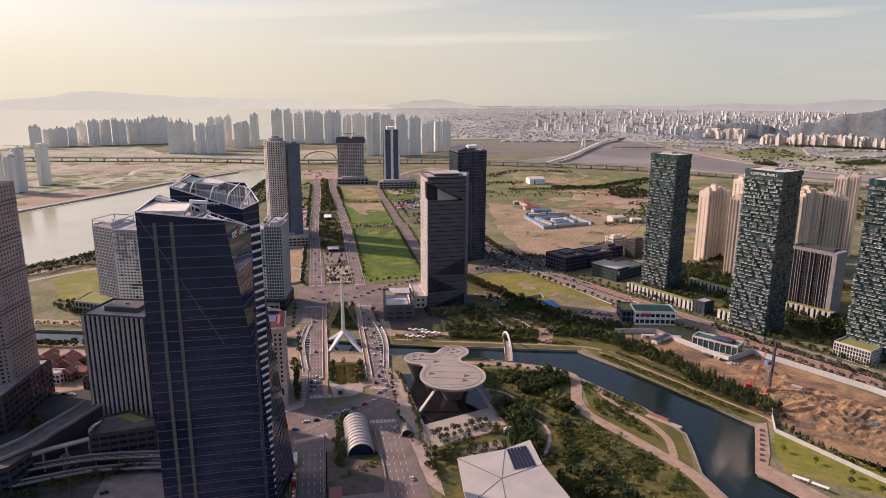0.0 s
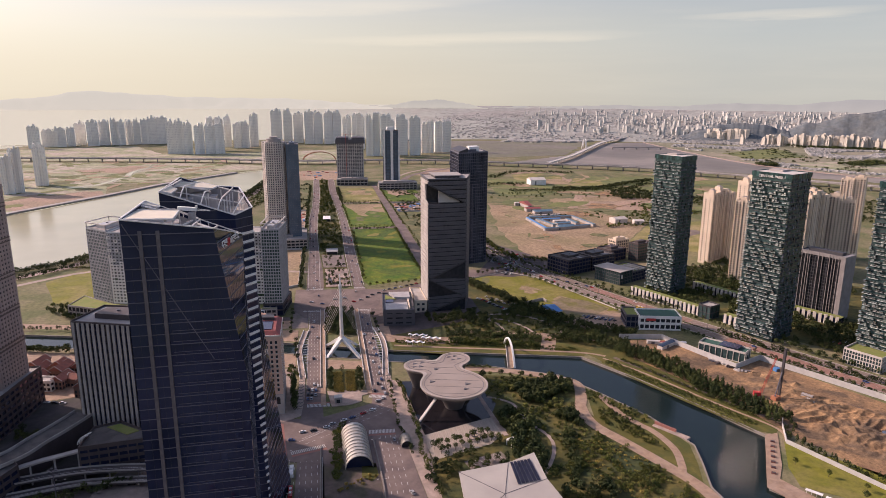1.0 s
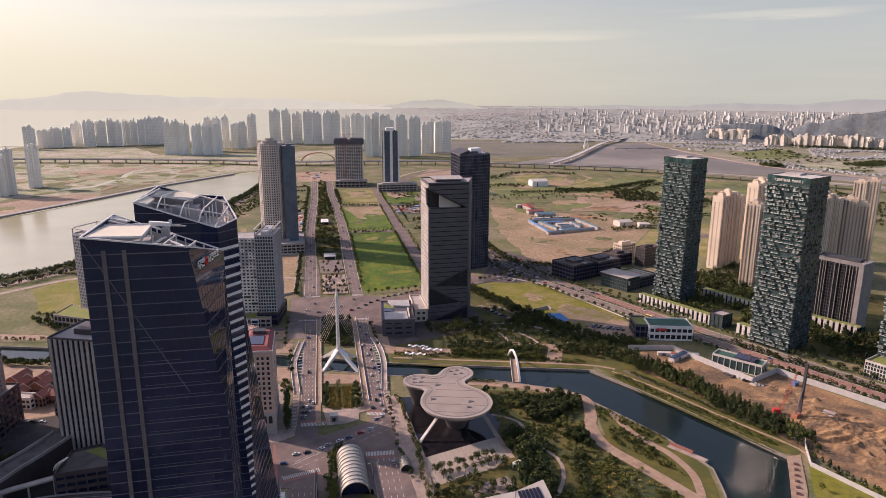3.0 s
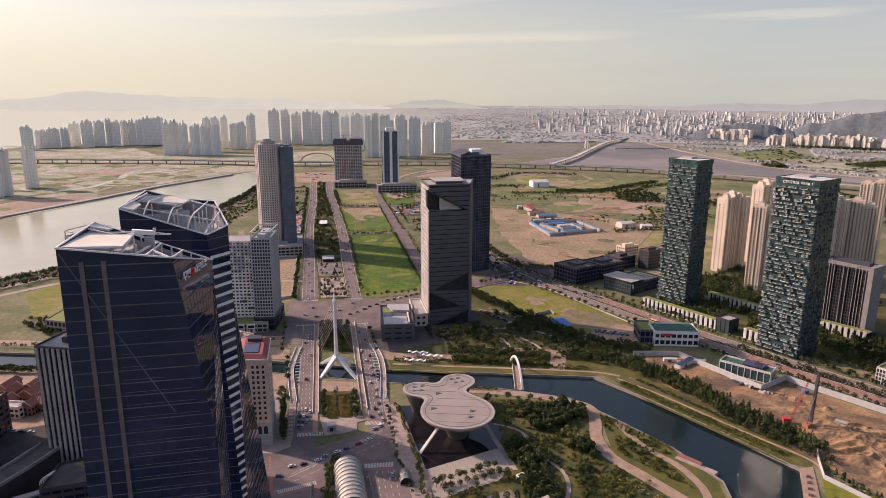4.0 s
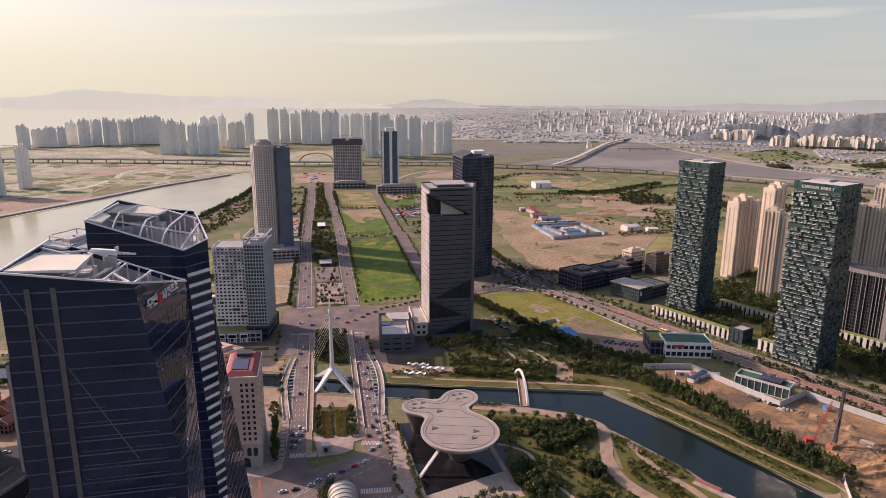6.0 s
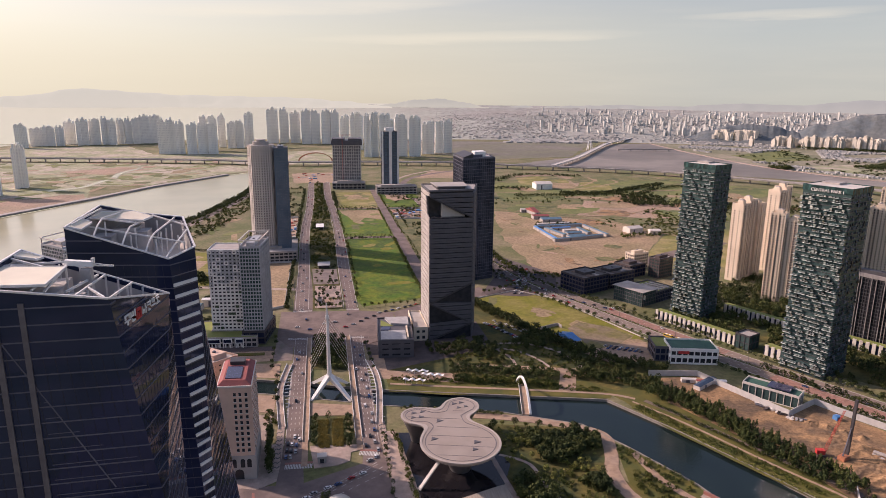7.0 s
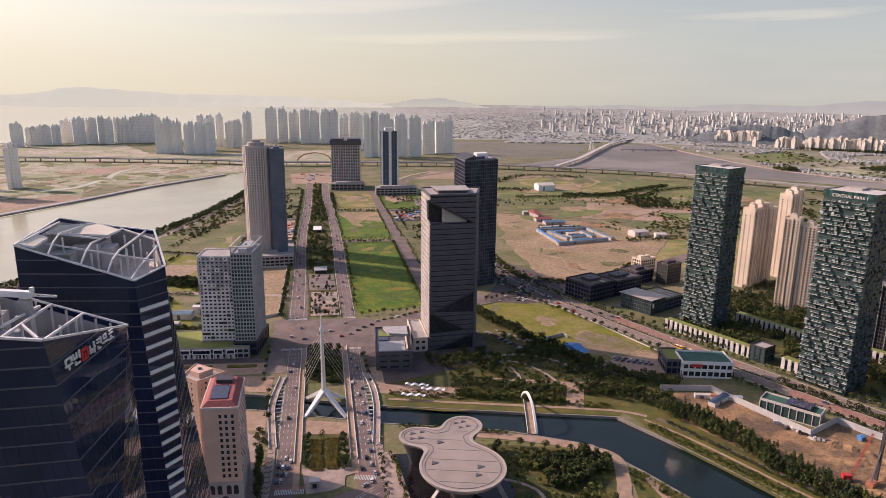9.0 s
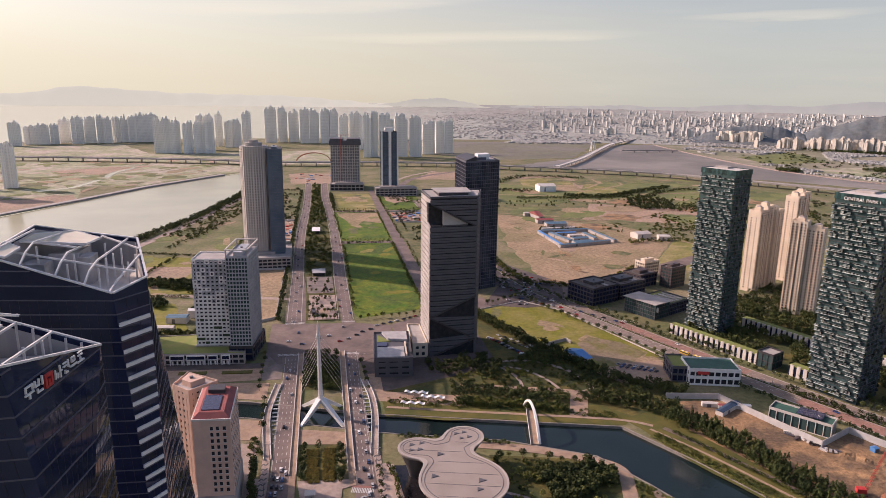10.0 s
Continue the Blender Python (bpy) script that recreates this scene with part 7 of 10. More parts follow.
def far_blocks(spec, turn, depth=16, wall=None, group="far apartment blocks", label="pale apartment slab in the haze", step=6.0, seed=3):
    r = random.Random(seed)
    for x, y, w, h in spec:
        k = max(1, round(w / 34))
        ww = w / k
        for i in range(k):
            px, py = x + ww * i, y + r.uniform(-6, 6)
            hh = h * r.uniform(0.93, 1.0)
            t_ = turn + r.uniform(-6, 6)
            v, g = ww * 0.95, r.uniform(0.3, 0.45)
            ob = thing("apartment_block", label, "building", (px, py, 0), t_, group)
            for j, (x0, x1, y0, top) in enumerate(((0, v * g, 0, hh * r.uniform(0.9, 1)), (v * g, v * (1 - g * 0.6), 3.5, hh), (v * (1 - g * 0.6), v, 0.5, hh * r.uniform(0.86, 1)))):
                bm = bmesh.new()
                box(bm, x0 + 0.4, x1 - 0.4, y0 + 0.8, depth, 0, top - 1)
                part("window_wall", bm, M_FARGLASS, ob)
                bm = bmesh.new()
                n = max(2, round((x1 - x0) / 4.5))
                for c in range(n + 1):
                    xc = x0 + (x1 - x0) * c / n
                    box(bm, max(xc - 1.1, x0), min(xc + 1.1, x1), y0, depth + 0.4, 0, top)
                for c in range(int(top / step)):
                    box(bm, x0 + 0.1, x1 - 0.1, y0 + 0.5, depth + 0.2, c * step, c * step + step * 0.42)
                box(bm, x0, x1, y0, depth + 0.4, top - 1.5, top)
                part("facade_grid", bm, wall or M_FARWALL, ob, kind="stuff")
                bm = bmesh.new()
                box(bm, x0 + (x1 - x0) * 0.25, x0 + (x1 - x0) * 0.75, y0 + 4, depth - 3, top, top + r.choice((4, 6, 9)))
                part("roof_tower", bm, wall or M_FARWALL, ob)


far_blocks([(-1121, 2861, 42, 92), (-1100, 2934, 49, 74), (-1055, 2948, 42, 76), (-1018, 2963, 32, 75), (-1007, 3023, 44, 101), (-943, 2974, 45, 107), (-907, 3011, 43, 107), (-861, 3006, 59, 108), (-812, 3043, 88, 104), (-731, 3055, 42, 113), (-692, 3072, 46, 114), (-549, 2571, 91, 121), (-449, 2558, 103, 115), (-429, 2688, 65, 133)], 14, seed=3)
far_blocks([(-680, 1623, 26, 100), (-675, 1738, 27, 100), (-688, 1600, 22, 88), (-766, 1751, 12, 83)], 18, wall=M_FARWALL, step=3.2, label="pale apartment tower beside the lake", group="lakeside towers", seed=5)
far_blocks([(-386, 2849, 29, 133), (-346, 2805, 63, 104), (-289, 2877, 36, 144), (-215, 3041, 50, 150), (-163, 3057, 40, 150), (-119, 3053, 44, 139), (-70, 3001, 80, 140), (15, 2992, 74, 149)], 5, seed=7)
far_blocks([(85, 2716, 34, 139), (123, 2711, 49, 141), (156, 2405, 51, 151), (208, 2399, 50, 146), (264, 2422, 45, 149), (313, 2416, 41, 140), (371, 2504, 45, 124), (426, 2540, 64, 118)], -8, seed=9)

# unfinished dark block and slim white-edged tower at the avenue's end
cb = tower("unfinished_tower", "unfinished grey concrete tower wrapped in netting", rect(37, 1690, 66, 40, -4), 108, 3.4, 5.5, M_GREYCLAD, M_PALE, 1.1, 1.4, 0.8, parapet=0, plant=False)
ccx = centre(rect(37, 1690, 66, 40, -4))
bm = bmesh.new()
prism(bm, local(rect(34, 1687, 72, 46, -4), ccx), 99, 109)
prism(bm, local(rect(36, 1689, 30, 42, -4), ccx), 109, 114)
prism(bm, local(rect(74, 1686, 30, 42, -4), ccx), 109, 114)
part("formwork", bm, M_GREYCLAD, cb, "dark formwork and netting at the top")
cr = thing("tower_crane", "slim red tower crane against the unfinished tower", "crane", (60, 1685, 0))
bm = bmesh.new()
box(bm, -0.5, 0.5, -0.5, 0.5, 0, 122)
part("mast", bm, M_RUST, cr)
bm = bmesh.new()
box(bm, -10, 24, -0.4, 0.4, 122, 122.9)
part("jib", bm, M_RUST, cr)
sl = tower("office_tower", "slim dark glass tower with white edges", rect(146, 1600, 37, 26, 0), 134, 3.6, 6.5, M_BLUEGLASS, M_DARKCLAD, 0.5, 0.5, 0.3)
scx_ = centre(rect(146, 1600, 37, 26, 0))
for x0, x1 in ((145.4, 149), (162, 168), (180.2, 183.6)):
    bm = bmesh.new()
    prism(bm, local([(x0, 1599.3), (x1, 1599.3), (x1, 1600.5), (x0, 1600.5)], scx_), 0, 137)
    part("edge_pier", bm, M_WHITE, sl, "white stone edge pier")
bm = bmesh.new()
prism(bm, local(rect(154, 1604, 18, 18), scx_), 134, 143)
part("crown", bm, M_WHITE, sl, "white crown block")
tower("podium", "low grey podium at the avenue's end", rect(130, 1560, 90, 34, 0), 16, 5, 9, M_GLASS, M_CONC, 2, 1.5)
tower("podium", "low grey podium at the avenue's end", rect(34, 1650, 76, 34, -4), 14, 5, 9, M_GLASS, M_CONC, 2, 1.5)


def onto_rim(x, y):
    """Where a far place lies on the rising far land, and the scale there."""
    d = math.hypot(x, y)
    if d <= FAR_R:
        return x, y, 0.0, 1.0
    k, m = 225.0 / d, 128.0 / (FAR_R * 0.47)
    r = (225.0 + m * FAR_R) / (k + m)
    return x * r / d, y * r / d, m * (r - FAR_R), r / d


def city(name, label, count, spots, seed, wall, hmin, hmax, wmin, wmax):
    r = random.Random(seed)
    verts, faces = [], []
    for _ in range(count):
        x, y = spots(r)
        x, y, z, s = onto_rim(x, y)
        w, d, h = r.uniform(wmin, wmax) * s, r.uniform(wmin, wmax) * s, r.uniform(hmin, hmax) * s
        pts = turned([(-w / 2, -d / 2), (w / 2, -d / 2), (w / 2, d / 2), (-w / 2, d / 2)], (x, y), r.choice((10, 24, -12, 40)))
        i = len(verts)
        verts += [(*p, z - 3) for p in pts] + [(*p, z + h) for p in pts]
        faces += [(i + 4, i + 5, i + 6, i + 7)] + [(i + a, i + (a + 1) % 4, i + 4 + (a + 1) % 4, i + 4 + a) for a in range(4)]
    tagged(from_lists(name, verts, faces, wall, None, label, "stuff"), category="far city")


def band(b0, b1, d0, d1):
    def f(r):
        while True:
            b, d = radians(b0 + (b1 - b0) * r.random() ** 0.7), d0 * (d1 / d0) ** r.random()
            if noise.noise((b * 14, d * 0.0016, d0 * 0.01)) > r.uniform(-0.45, 0.3):
                return d * math.sin(b), d * math.cos(b)
    return f


city("far_houses", "endless low pale houses of the far city", 6500, band(9, 48, 3350, 7200), 11, M_FARCITY, 2, 6, 5, 14)
city("far_apartments", "clusters of pale high-rise blocks in the far city", 620, band(17, 48, 3900, 8200), 12, M_FARCITY2, 14, 50, 9, 19)


def clumps(poly, k, seed):
    """Spots inside a polygon, gathered in clumps."""
    xs, ys = [p[0] for p in poly], [p[1] for p in poly]

    def f(r):
        while True:
            x, y = r.uniform(min(xs), max(xs)), r.uniform(min(ys), max(ys))
            if inside((x, y), poly) and noise.noise((x * k, y * k, seed)) > -0.08:
                return x, y
    return f


slab("far_plain", [(1900, 1450), (1492, 1620), (1396, 1875), (1399, 2298), (1430, 2620), (1480, 2910), (1850, 2700), (2150, 2450), (2650, 1900), (2900, 1300)], 0.06, M_FARPLAIN, "hazy olive plain beyond the causeway")
slab("far_field", [(1511, 2351), (1877, 2529), (1733, 2151), (1480, 2120)], 0.10, M_LAWN2, "hazy green field beyond the mudflat")
slab("far_field", [(1492, 1971), (1879, 2030), (1740, 1780), (1530, 1760)], 0.10, M_PALELAND, "hazy olive field beyond the mudflat")
line = smooth_line([(1470, 2900), (1425, 2600), (1392, 2298), (1380, 2080), (1392, 1875), (1490, 1610), (1720, 1400)], 6)
bm = bmesh.new()
strip(bm, line, -5, 5, 0, 1.6)
tagged(part("causeway", bm, M_WALK, None, "pale causeway along the mudflat", "structure"), category="road")
bm = bmesh.new()
strip(bm, smooth_line([(-511, 2207), (-505, 2122), (-523, 2046), (-524, 1974), (-513, 1906), (-522, 1856), (-538, 1745), (-590, 1690)], 5), -8, 8, 0, 0.46)
tagged(part("creek", bm, M_LAKE, None, "pale winding creek in the reclaimed land", "structure"), category="water")
slab("soil_field", [(-700, 2060), (-560, 1990), (-470, 2100), (-560, 2170)], 0.12, M_REDSOIL, "pinkish dry patch in the reclaimed land")
city("far_houses", "low pale houses and sheds beyond the mudflat", 2300, clumps([(1780, 3000), (1450, 2640), (1505, 2360), (1877, 2535), (2040, 2700)], 0.006, 3), 13, M_FARCITY, 2.5, 6, 4, 12)
city("far_houses", "low pale houses and sheds beyond the fields", 1500, clumps([(2004, 2519), (1740, 2150), (1885, 2035), (2300, 2250)], 0.006, 4), 16, M_FARCITY, 2.5, 6, 4, 11)
city("far_houses", "scattered sheds along the causeway", 260, clumps([(1400, 2100), (1480, 2110), (1500, 1960), (1520, 1760), (1600, 1650), (1520, 1640), (1420, 1860)], 0.01, 5), 17, M_FARCITY, 2.5, 5, 4, 10)
city("far_houses", "low hazy buildings beyond the apartment slabs", 260, band(8.5, 18, 3600, 6000), 14, M_FARCITY, 2, 4, 5, 14)
city("hillside_apartments", "dense pale apartment blocks below the wooded hill", 90, clumps([(1860, 3050), (2010, 2880), (2090, 2950), (1960, 3130)], 0.02, 6), 18, M_FARCREAM, 30, 58, 11, 20)
city("hillside_apartments", "dense pale apartment blocks below the wooded hill", 130, clumps([(1950, 2700), (2270, 2440), (2360, 2540), (2060, 2800)], 0.02, 8), 19, M_FARCREAM, 22, 48, 10, 18)
city("far_sheds", "pale sheds and halls beside the far river", 260, clumps([(300, 3150), (900, 3230), (1250, 3000), (1100, 2930), (500, 3120)], 0.004, 9), 20, M_FARCITY, 3, 7, 12, 40)
rb = random.Random(40)
near_hill = [(1990 + 62 * k + rb.uniform(-14, 14), 2890 - 52 * k + rb.uniform(-30, 30), rb.choice((16, 20, 26)), rb.uniform(36, 56)) for k in range(5)]
near_hill += [(2090 + 24 * k + rb.uniform(-8, 8), 2700 - 14 * k + rb.uniform(-26, 26), rb.choice((14, 18, 24)), rb.uniform(40, 62)) for k in range(11)]
near_hill += [(2330 + 26 * k + rb.uniform(-8, 8), 2540 - 16 * k + rb.uniform(-24, 24), rb.choice((16, 20, 28)), rb.uniform(34, 52)) for k in range(9)]
near_hill = [(x * 3262 / math.hypot(x, y), y * 3262 / math.hypot(x, y), w, h) for x, y, w, h in near_hill]      # at the foot of the hill
far_blocks(near_hill, 20, wall=M_FARCREAM, group="far hillside blocks", label="cream apartment block below the hill", seed=15)


def hill(name, label, b0, b1, d, heights, depth, material):
    """A long hill seen from the side, by bearings and a row of heights."""
    ob = thing(name, label, "hill")
    bm = bmesh.new()
    n, rows = 120, []
    for i in range(n + 1):
        u = i / n
        b = radians(b0 + (b1 - b0) * u)
        v = u * (len(heights) - 1)
        k = min(int(v), len(heights) - 2)
        t_ = v - k
        t_ = t_ * t_ * (3 - 2 * t_)
        h = heights[k] * (1 - t_) + heights[k + 1] * t_ + (6 * noise.noise((i * 0.17, d * 0.01, 0)) + 3.5 * noise.noise((i * 0.52, d * 0.01, 7))) * (1 if 0 < i < n else 0)
        col = []
        for q, f in ((-1, 0.0), (-0.85, 0.1), (-0.7, 0.24), (-0.55, 0.4), (-0.4, 0.6), (-0.25, 0.8), (-0.12, 0.93), (0, 1.0), (0.3, 0.8), (1, 0.0)):
            r = d + depth * q
            x, y = r * math.sin(b), r * math.cos(b)
            z0 = max(0.0, (r - FAR_R) * 128 / (FAR_R * 0.47))
            rel = 26 * noise.noise((x * 0.012, y * 0.012, 5)) * f * (1 - f) * 4 if 0 < f < 1 else 0.0
            col.append(bm.verts.new((x, y, z0 * (1 - f) + max(h, z0 - 4) * f - 2 * (f == 0) + min(rel, 12))))
        rows.append(col)
    for a, b in zip(rows, rows[1:]):
        for k in range(9):
            bm.faces.new((a[k], a[k + 1], b[k + 1], b[k]))
    for f in bm.faces:
        f.smooth = True
        if f.normal.z < 0:
            f.normal_flip()
    part("slope", bm, material, ob)
    return ob


hill("hill", "dark wooded hill above the far apartments", 36, 50, 3560, [30, 95, 140, 168, 182, 175], 180, M_HILL)
hill("hill", "low dark wooded hill among far apartments", 29.5, 38.5, 3520, [15, 52, 78, 88, 82, 60, 20], 160, M_HILL)
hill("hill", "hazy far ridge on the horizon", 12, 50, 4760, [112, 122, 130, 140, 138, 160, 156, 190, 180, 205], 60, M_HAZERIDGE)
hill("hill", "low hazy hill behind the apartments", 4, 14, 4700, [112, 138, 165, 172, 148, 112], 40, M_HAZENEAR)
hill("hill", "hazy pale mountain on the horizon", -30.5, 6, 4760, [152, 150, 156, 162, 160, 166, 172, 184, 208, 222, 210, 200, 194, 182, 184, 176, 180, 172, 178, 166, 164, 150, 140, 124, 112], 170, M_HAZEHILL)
slab("reclaimed_land", [(-1450, 2400), (-1020, 2340), (-480, 2255), (-180, 2150), (-165, 2040), (-260, 1975), (-400, 1760), (-520, 1765), (-900, 2005), (-1250, 1950)], 0.07, M_PALELAND, "reclaimed land paled by haze before the viaduct")
slab("reclaimed_land", [(-1400, 2460), (-1020, 2390), (-480, 2300), (-100, 2200), (100, 2200), (80, 2700), (-400, 2560), (-560, 2560), (-760, 2960), (-1100, 2850)], 0.07, M_PALELAND, "reclaimed land paled by haze behind the viaduct")

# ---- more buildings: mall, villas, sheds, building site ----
# shade round the mall is put into this dark yard colour
M_SHADEYARD = mat("shaded_yard", (0.066, 0.056, 0.055), (0.046, 0.04, 0.04), 0.08, 0.9, stain=(0.035, 0.04, 0.022), sscale=0.05, samt=0.7, speck=0.3)
for pts, h, rf, lb in (
        ([(-147, 401), (-110, 406), (-112, 416), (-118, 421), (-131, 432), (-146, 426)], 18, M_BROWNCLAD, "dark brown mall block with a planted roof"),
        ([(-262, 372), (-236, 352), (-182, 376), (-176, 392), (-186, 404), (-262, 392)], 15, M_BROWNCLAD, "dark mall wing with a roof terrace")):
    ob = tower("mall", lb, pts, h, 4.5, 5, M_DARKGLASS, rf, 2.2, 0.8, plant=False, parapet=1.5, roof=M_DARKROOF)
mw = thing("mall", "curved brown stone mall wing with stepped terraces", "building")
LN = smooth_line([(-196, 388), (-182, 404), (-176, 418), (-168, 434), (-160, 453)], 5)
slab_strip("block", LN, -7, 7, 0, 16, M_BROWNCLAD, mw)
for o in (-7, 7):
    slab_strip("parapet", LN, o - 0.3, o + 0.3, 16, 18.0, M_CONC, mw, "brown stone parapet")
slab_strip("roof_terrace", LN, -6.4, 6.4, 16, 16.3, M_DARKROOF, mw)
slab("roof_lawn", [(-138, 426), (-131, 429), (-117, 418), (-123, 414)], 18.6, M_GREENROOF, "small roof lawn on the mall", depth=0.3, kind="", category="lawn")
# deck colour darkened for the shade it lies in
M_SHADEDECK = mat("shaded_bridge_deck", (0.075, 0.062, 0.06), (0.055, 0.047, 0.046), 0.1, 0.9, stain=(0.10, 0.085, 0.08), sscale=0.06, samt=0.5, speck=0.25)
fw = thing("elevated_footway", "long grey elevated footway along the mall", "footbridge")
slab("pavement", [(-420, 200), (-130, 200), (-135, 395), (-110, 440), (-165, 520), (-215, 508), (-300, 540), (-420, 480)], 0.1, M_SHADEYARD, "dark shaded yards and lanes round the mall", category="pavement")
# dark asphalt laid here for the street's shade
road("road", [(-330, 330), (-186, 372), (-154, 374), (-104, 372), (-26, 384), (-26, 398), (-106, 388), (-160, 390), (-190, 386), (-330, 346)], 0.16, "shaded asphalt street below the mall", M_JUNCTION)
slab_strip("deck", [(-210, 376), (-183, 391), (-168, 400), (-148, 409)], -2, 2, 12.5, 13.6, M_CONC, fw)
for i in range(6):
    x, y = lerp((-205, 379), (-150, 408), i / 5)
    bm = bmesh.new()
    cone(bm, x, y, 0, 12.5, 0.6, 0.6, 8)
    part("column", bm, M_CONC, fw)
for line, z, w_, lb_ in (([(-222, 381), (-193, 388), (-154, 396.5), (-130, 397), (-100, 394), (-76, 392)], 6.0, 3.2, "dark elevated road along the mall front"),
                       ([(-222, 369), (-190, 377), (-150, 386.5), (-128, 387.5), (-100, 385), (-76, 382)], 3.4, 2.6, "lower dark ramp along the mall front")):
    er = thing("elevated_road", lb_, "elevated road", (0, 0, 0), 0, "elevated roads by the mall")
    line = smooth_line(line, 5)
    slab_strip("deck", line, -w_, w_, z - 0.9, z, M_SHADEDECK, er)
    for o in (-w_, w_):
        slab_strip("parapet", line, o - 0.16, o + 0.16, z, z + 1.0, M_CONC, er)
    slab_strip("lane_line", line, -0.12, 0.12, z + 0.004, z + 0.01, M_PAINT, er)
    for p in line[::3]:
        bm = bmesh.new()
        cone(bm, p[0], p[1], 0, z - 0.9, 0.5, 0.5, 8)
        part("column", bm, M_CONC, er)
mst = thing("mast_light", "tall grey floodlight mast beside the street", "street lamp", (-148.7, 368.7, 0.1))
bm = bmesh.new()
cone(bm, 0, 0, 0, 24, 0.35, 0.2, 8)
part("pole", bm, M_GREYSTEEL, mst)
for k in range(6):
    bm = bmesh.new()
    ca, sa = math.cos(math.tau * k / 6), math.sin(math.tau * k / 6)
    beam(bm, (0, 0, 23.4), (2.0 * ca, 2.0 * sa, 24.0), 0.2)
    box(bm, 2.0 * ca - 0.5, 2.0 * ca + 0.5, 2.0 * sa - 0.5, 2.0 * sa + 0.5, 23.8, 24.3)
    part("lamp_head", bm, M_GREYSTEEL, mst)
dome = thing("roof_canopy", "ribbed white steel half-dome canopy on the mall roof", "canopy", (-143, 410, 18))
for k in range(6):
    bm = bmesh.new()
    for i in range(10):
        p = [((6 - k * 0.5) * math.cos(math.pi * (0.5 + 0.5 * u / 10)), k * 1.3 - 3, (5.5 - k * 0.3) * math.sin(math.pi * (0.5 + 0.5 * u / 10))) for u in (i, i + 1)]
        beam(bm, p[0], p[1], 0.5)
    part("rib", bm, M_STEEL, dome)


def villa(x, y, w, d, h, turn, label="brick shop house with a red tiled gable roof"):
    ob = thing("shop_house", label, "house", (x, y, 0), turn, "red-roofed shop houses")
    bm = bmesh.new()
    box(bm, 0, w, 0, d, 0, h)
    part("wall", bm, M_BRICK, ob)
    bm = bmesh.new()
    v = [bm.verts.new(p) for p in ((-0.5, -0.5, h), (w + 0.5, -0.5, h), (w + 0.5, d + 0.5, h), (-0.5, d + 0.5, h), (w / 2, -0.5, h + w * 0.36), (w / 2, d + 0.5, h + w * 0.36))]
    for f in ((0, 1, 4), (1, 2, 5, 4), (2, 3, 5), (3, 0, 4, 5), (3, 2, 1, 0)):
        bm.faces.new([v[i] for i in f])
    part("roof", bm, M_TILEROOF, ob)
    for q in ((-0.7, w + 0.7, -0.75, -0.45), (-0.7, w + 0.7, d + 0.45, d + 0.75)):   # pale gable edges
        bm = bmesh.new()
        for x0, x1 in ((-0.6, w / 2), (w + 0.6, w / 2)):
            beam(bm, (x0, (q[2] + q[3]) / 2, h + 0.1), (x1, (q[2] + q[3]) / 2, h + w * 0.36 + 0.3), 0.35, 0.4)
        part("gable_edge", bm, M_PALE, ob)
    bm = bmesh.new()
    for z in (0.4, 3.6) if h > 6.6 else (0.4,):
        for n_, x_side in ((max(2, int(w / 2.6)), True), (max(2, int(d / 2.6)), False)):
            for k in range(n_):
                u = (w if x_side else d) * (k + 0.5) / n_
                for o in (0, d if x_side else w):
                    box(bm, *((u - 0.8, u + 0.8, o - 0.07, o + 0.07) if x_side else (o - 0.07, o + 0.07, u - 0.8, u + 0.8)), z, z + 2.2)
    part("window_grid", bm, M_GLASS, ob, kind="stuff")


rv = random.Random(8)
for i in range(4):
    for j in range(4):
        x, y = lerp((-252, 596), (-192, 582), j / 3.3)[0] + i * 6 + 11, 568 - i * 15 - j * 4
        if x < -202 and y < 528:
            continue
        villa(x + rv.uniform(-2, 2), y + rv.uniform(-2, 2), rv.uniform(9, 12), rv.uniform(10, 20), rv.uniform(6, 9), -15 + rv.choice((0, 0, 90, -90)) * (i % 2))
tower("shop_house", "flat-roofed white shop pavilion among red roofs", rect(-226, 532, 18, 9, -15), 8, 4, 4, M_GLASS, M_WHITE, 1.5, 0.8, plant=False)
slab("plaza", [(-270, 620), (-180, 596), (-165, 520), (-215, 510), (-280, 560)], 0.12, M_PINKWALK, "sunlit paved lane between shop houses", category="pavement")


def shed(x, y, w, d, h, turn, roof, label, name="shed", group="", wall=None):
    ob = thing(name, label, "shed", (x, y, 0), turn, group)
    bm = bmesh.new()
    box(bm, 0.2, w - 0.2, 0.2, d - 0.2, 0, h)
    part("wall", bm, wall or M_PALE, ob)
    bm = bmesh.new()
    v = [bm.verts.new(p) for p in ((0, 0, h), (w, 0, h), (w, d, h), (0, d, h), (0, d / 2, h + d * 0.14), (w, d / 2, h + d * 0.14))]
    for f in ((0, 1, 5, 4), (2, 3, 4, 5), (0, 4, 3), (1, 2, 5), (3, 2, 1, 0)):
        bm.faces.new([v[i] for i in f])
    part("roof", bm, roof, ob)
    bm = bmesh.new()
    box(bm, w * 0.3, w * 0.3 + 3, 0.1, 0.25, 0, h * 0.8)
    part("door", bm, M_GREYSTEEL, ob)


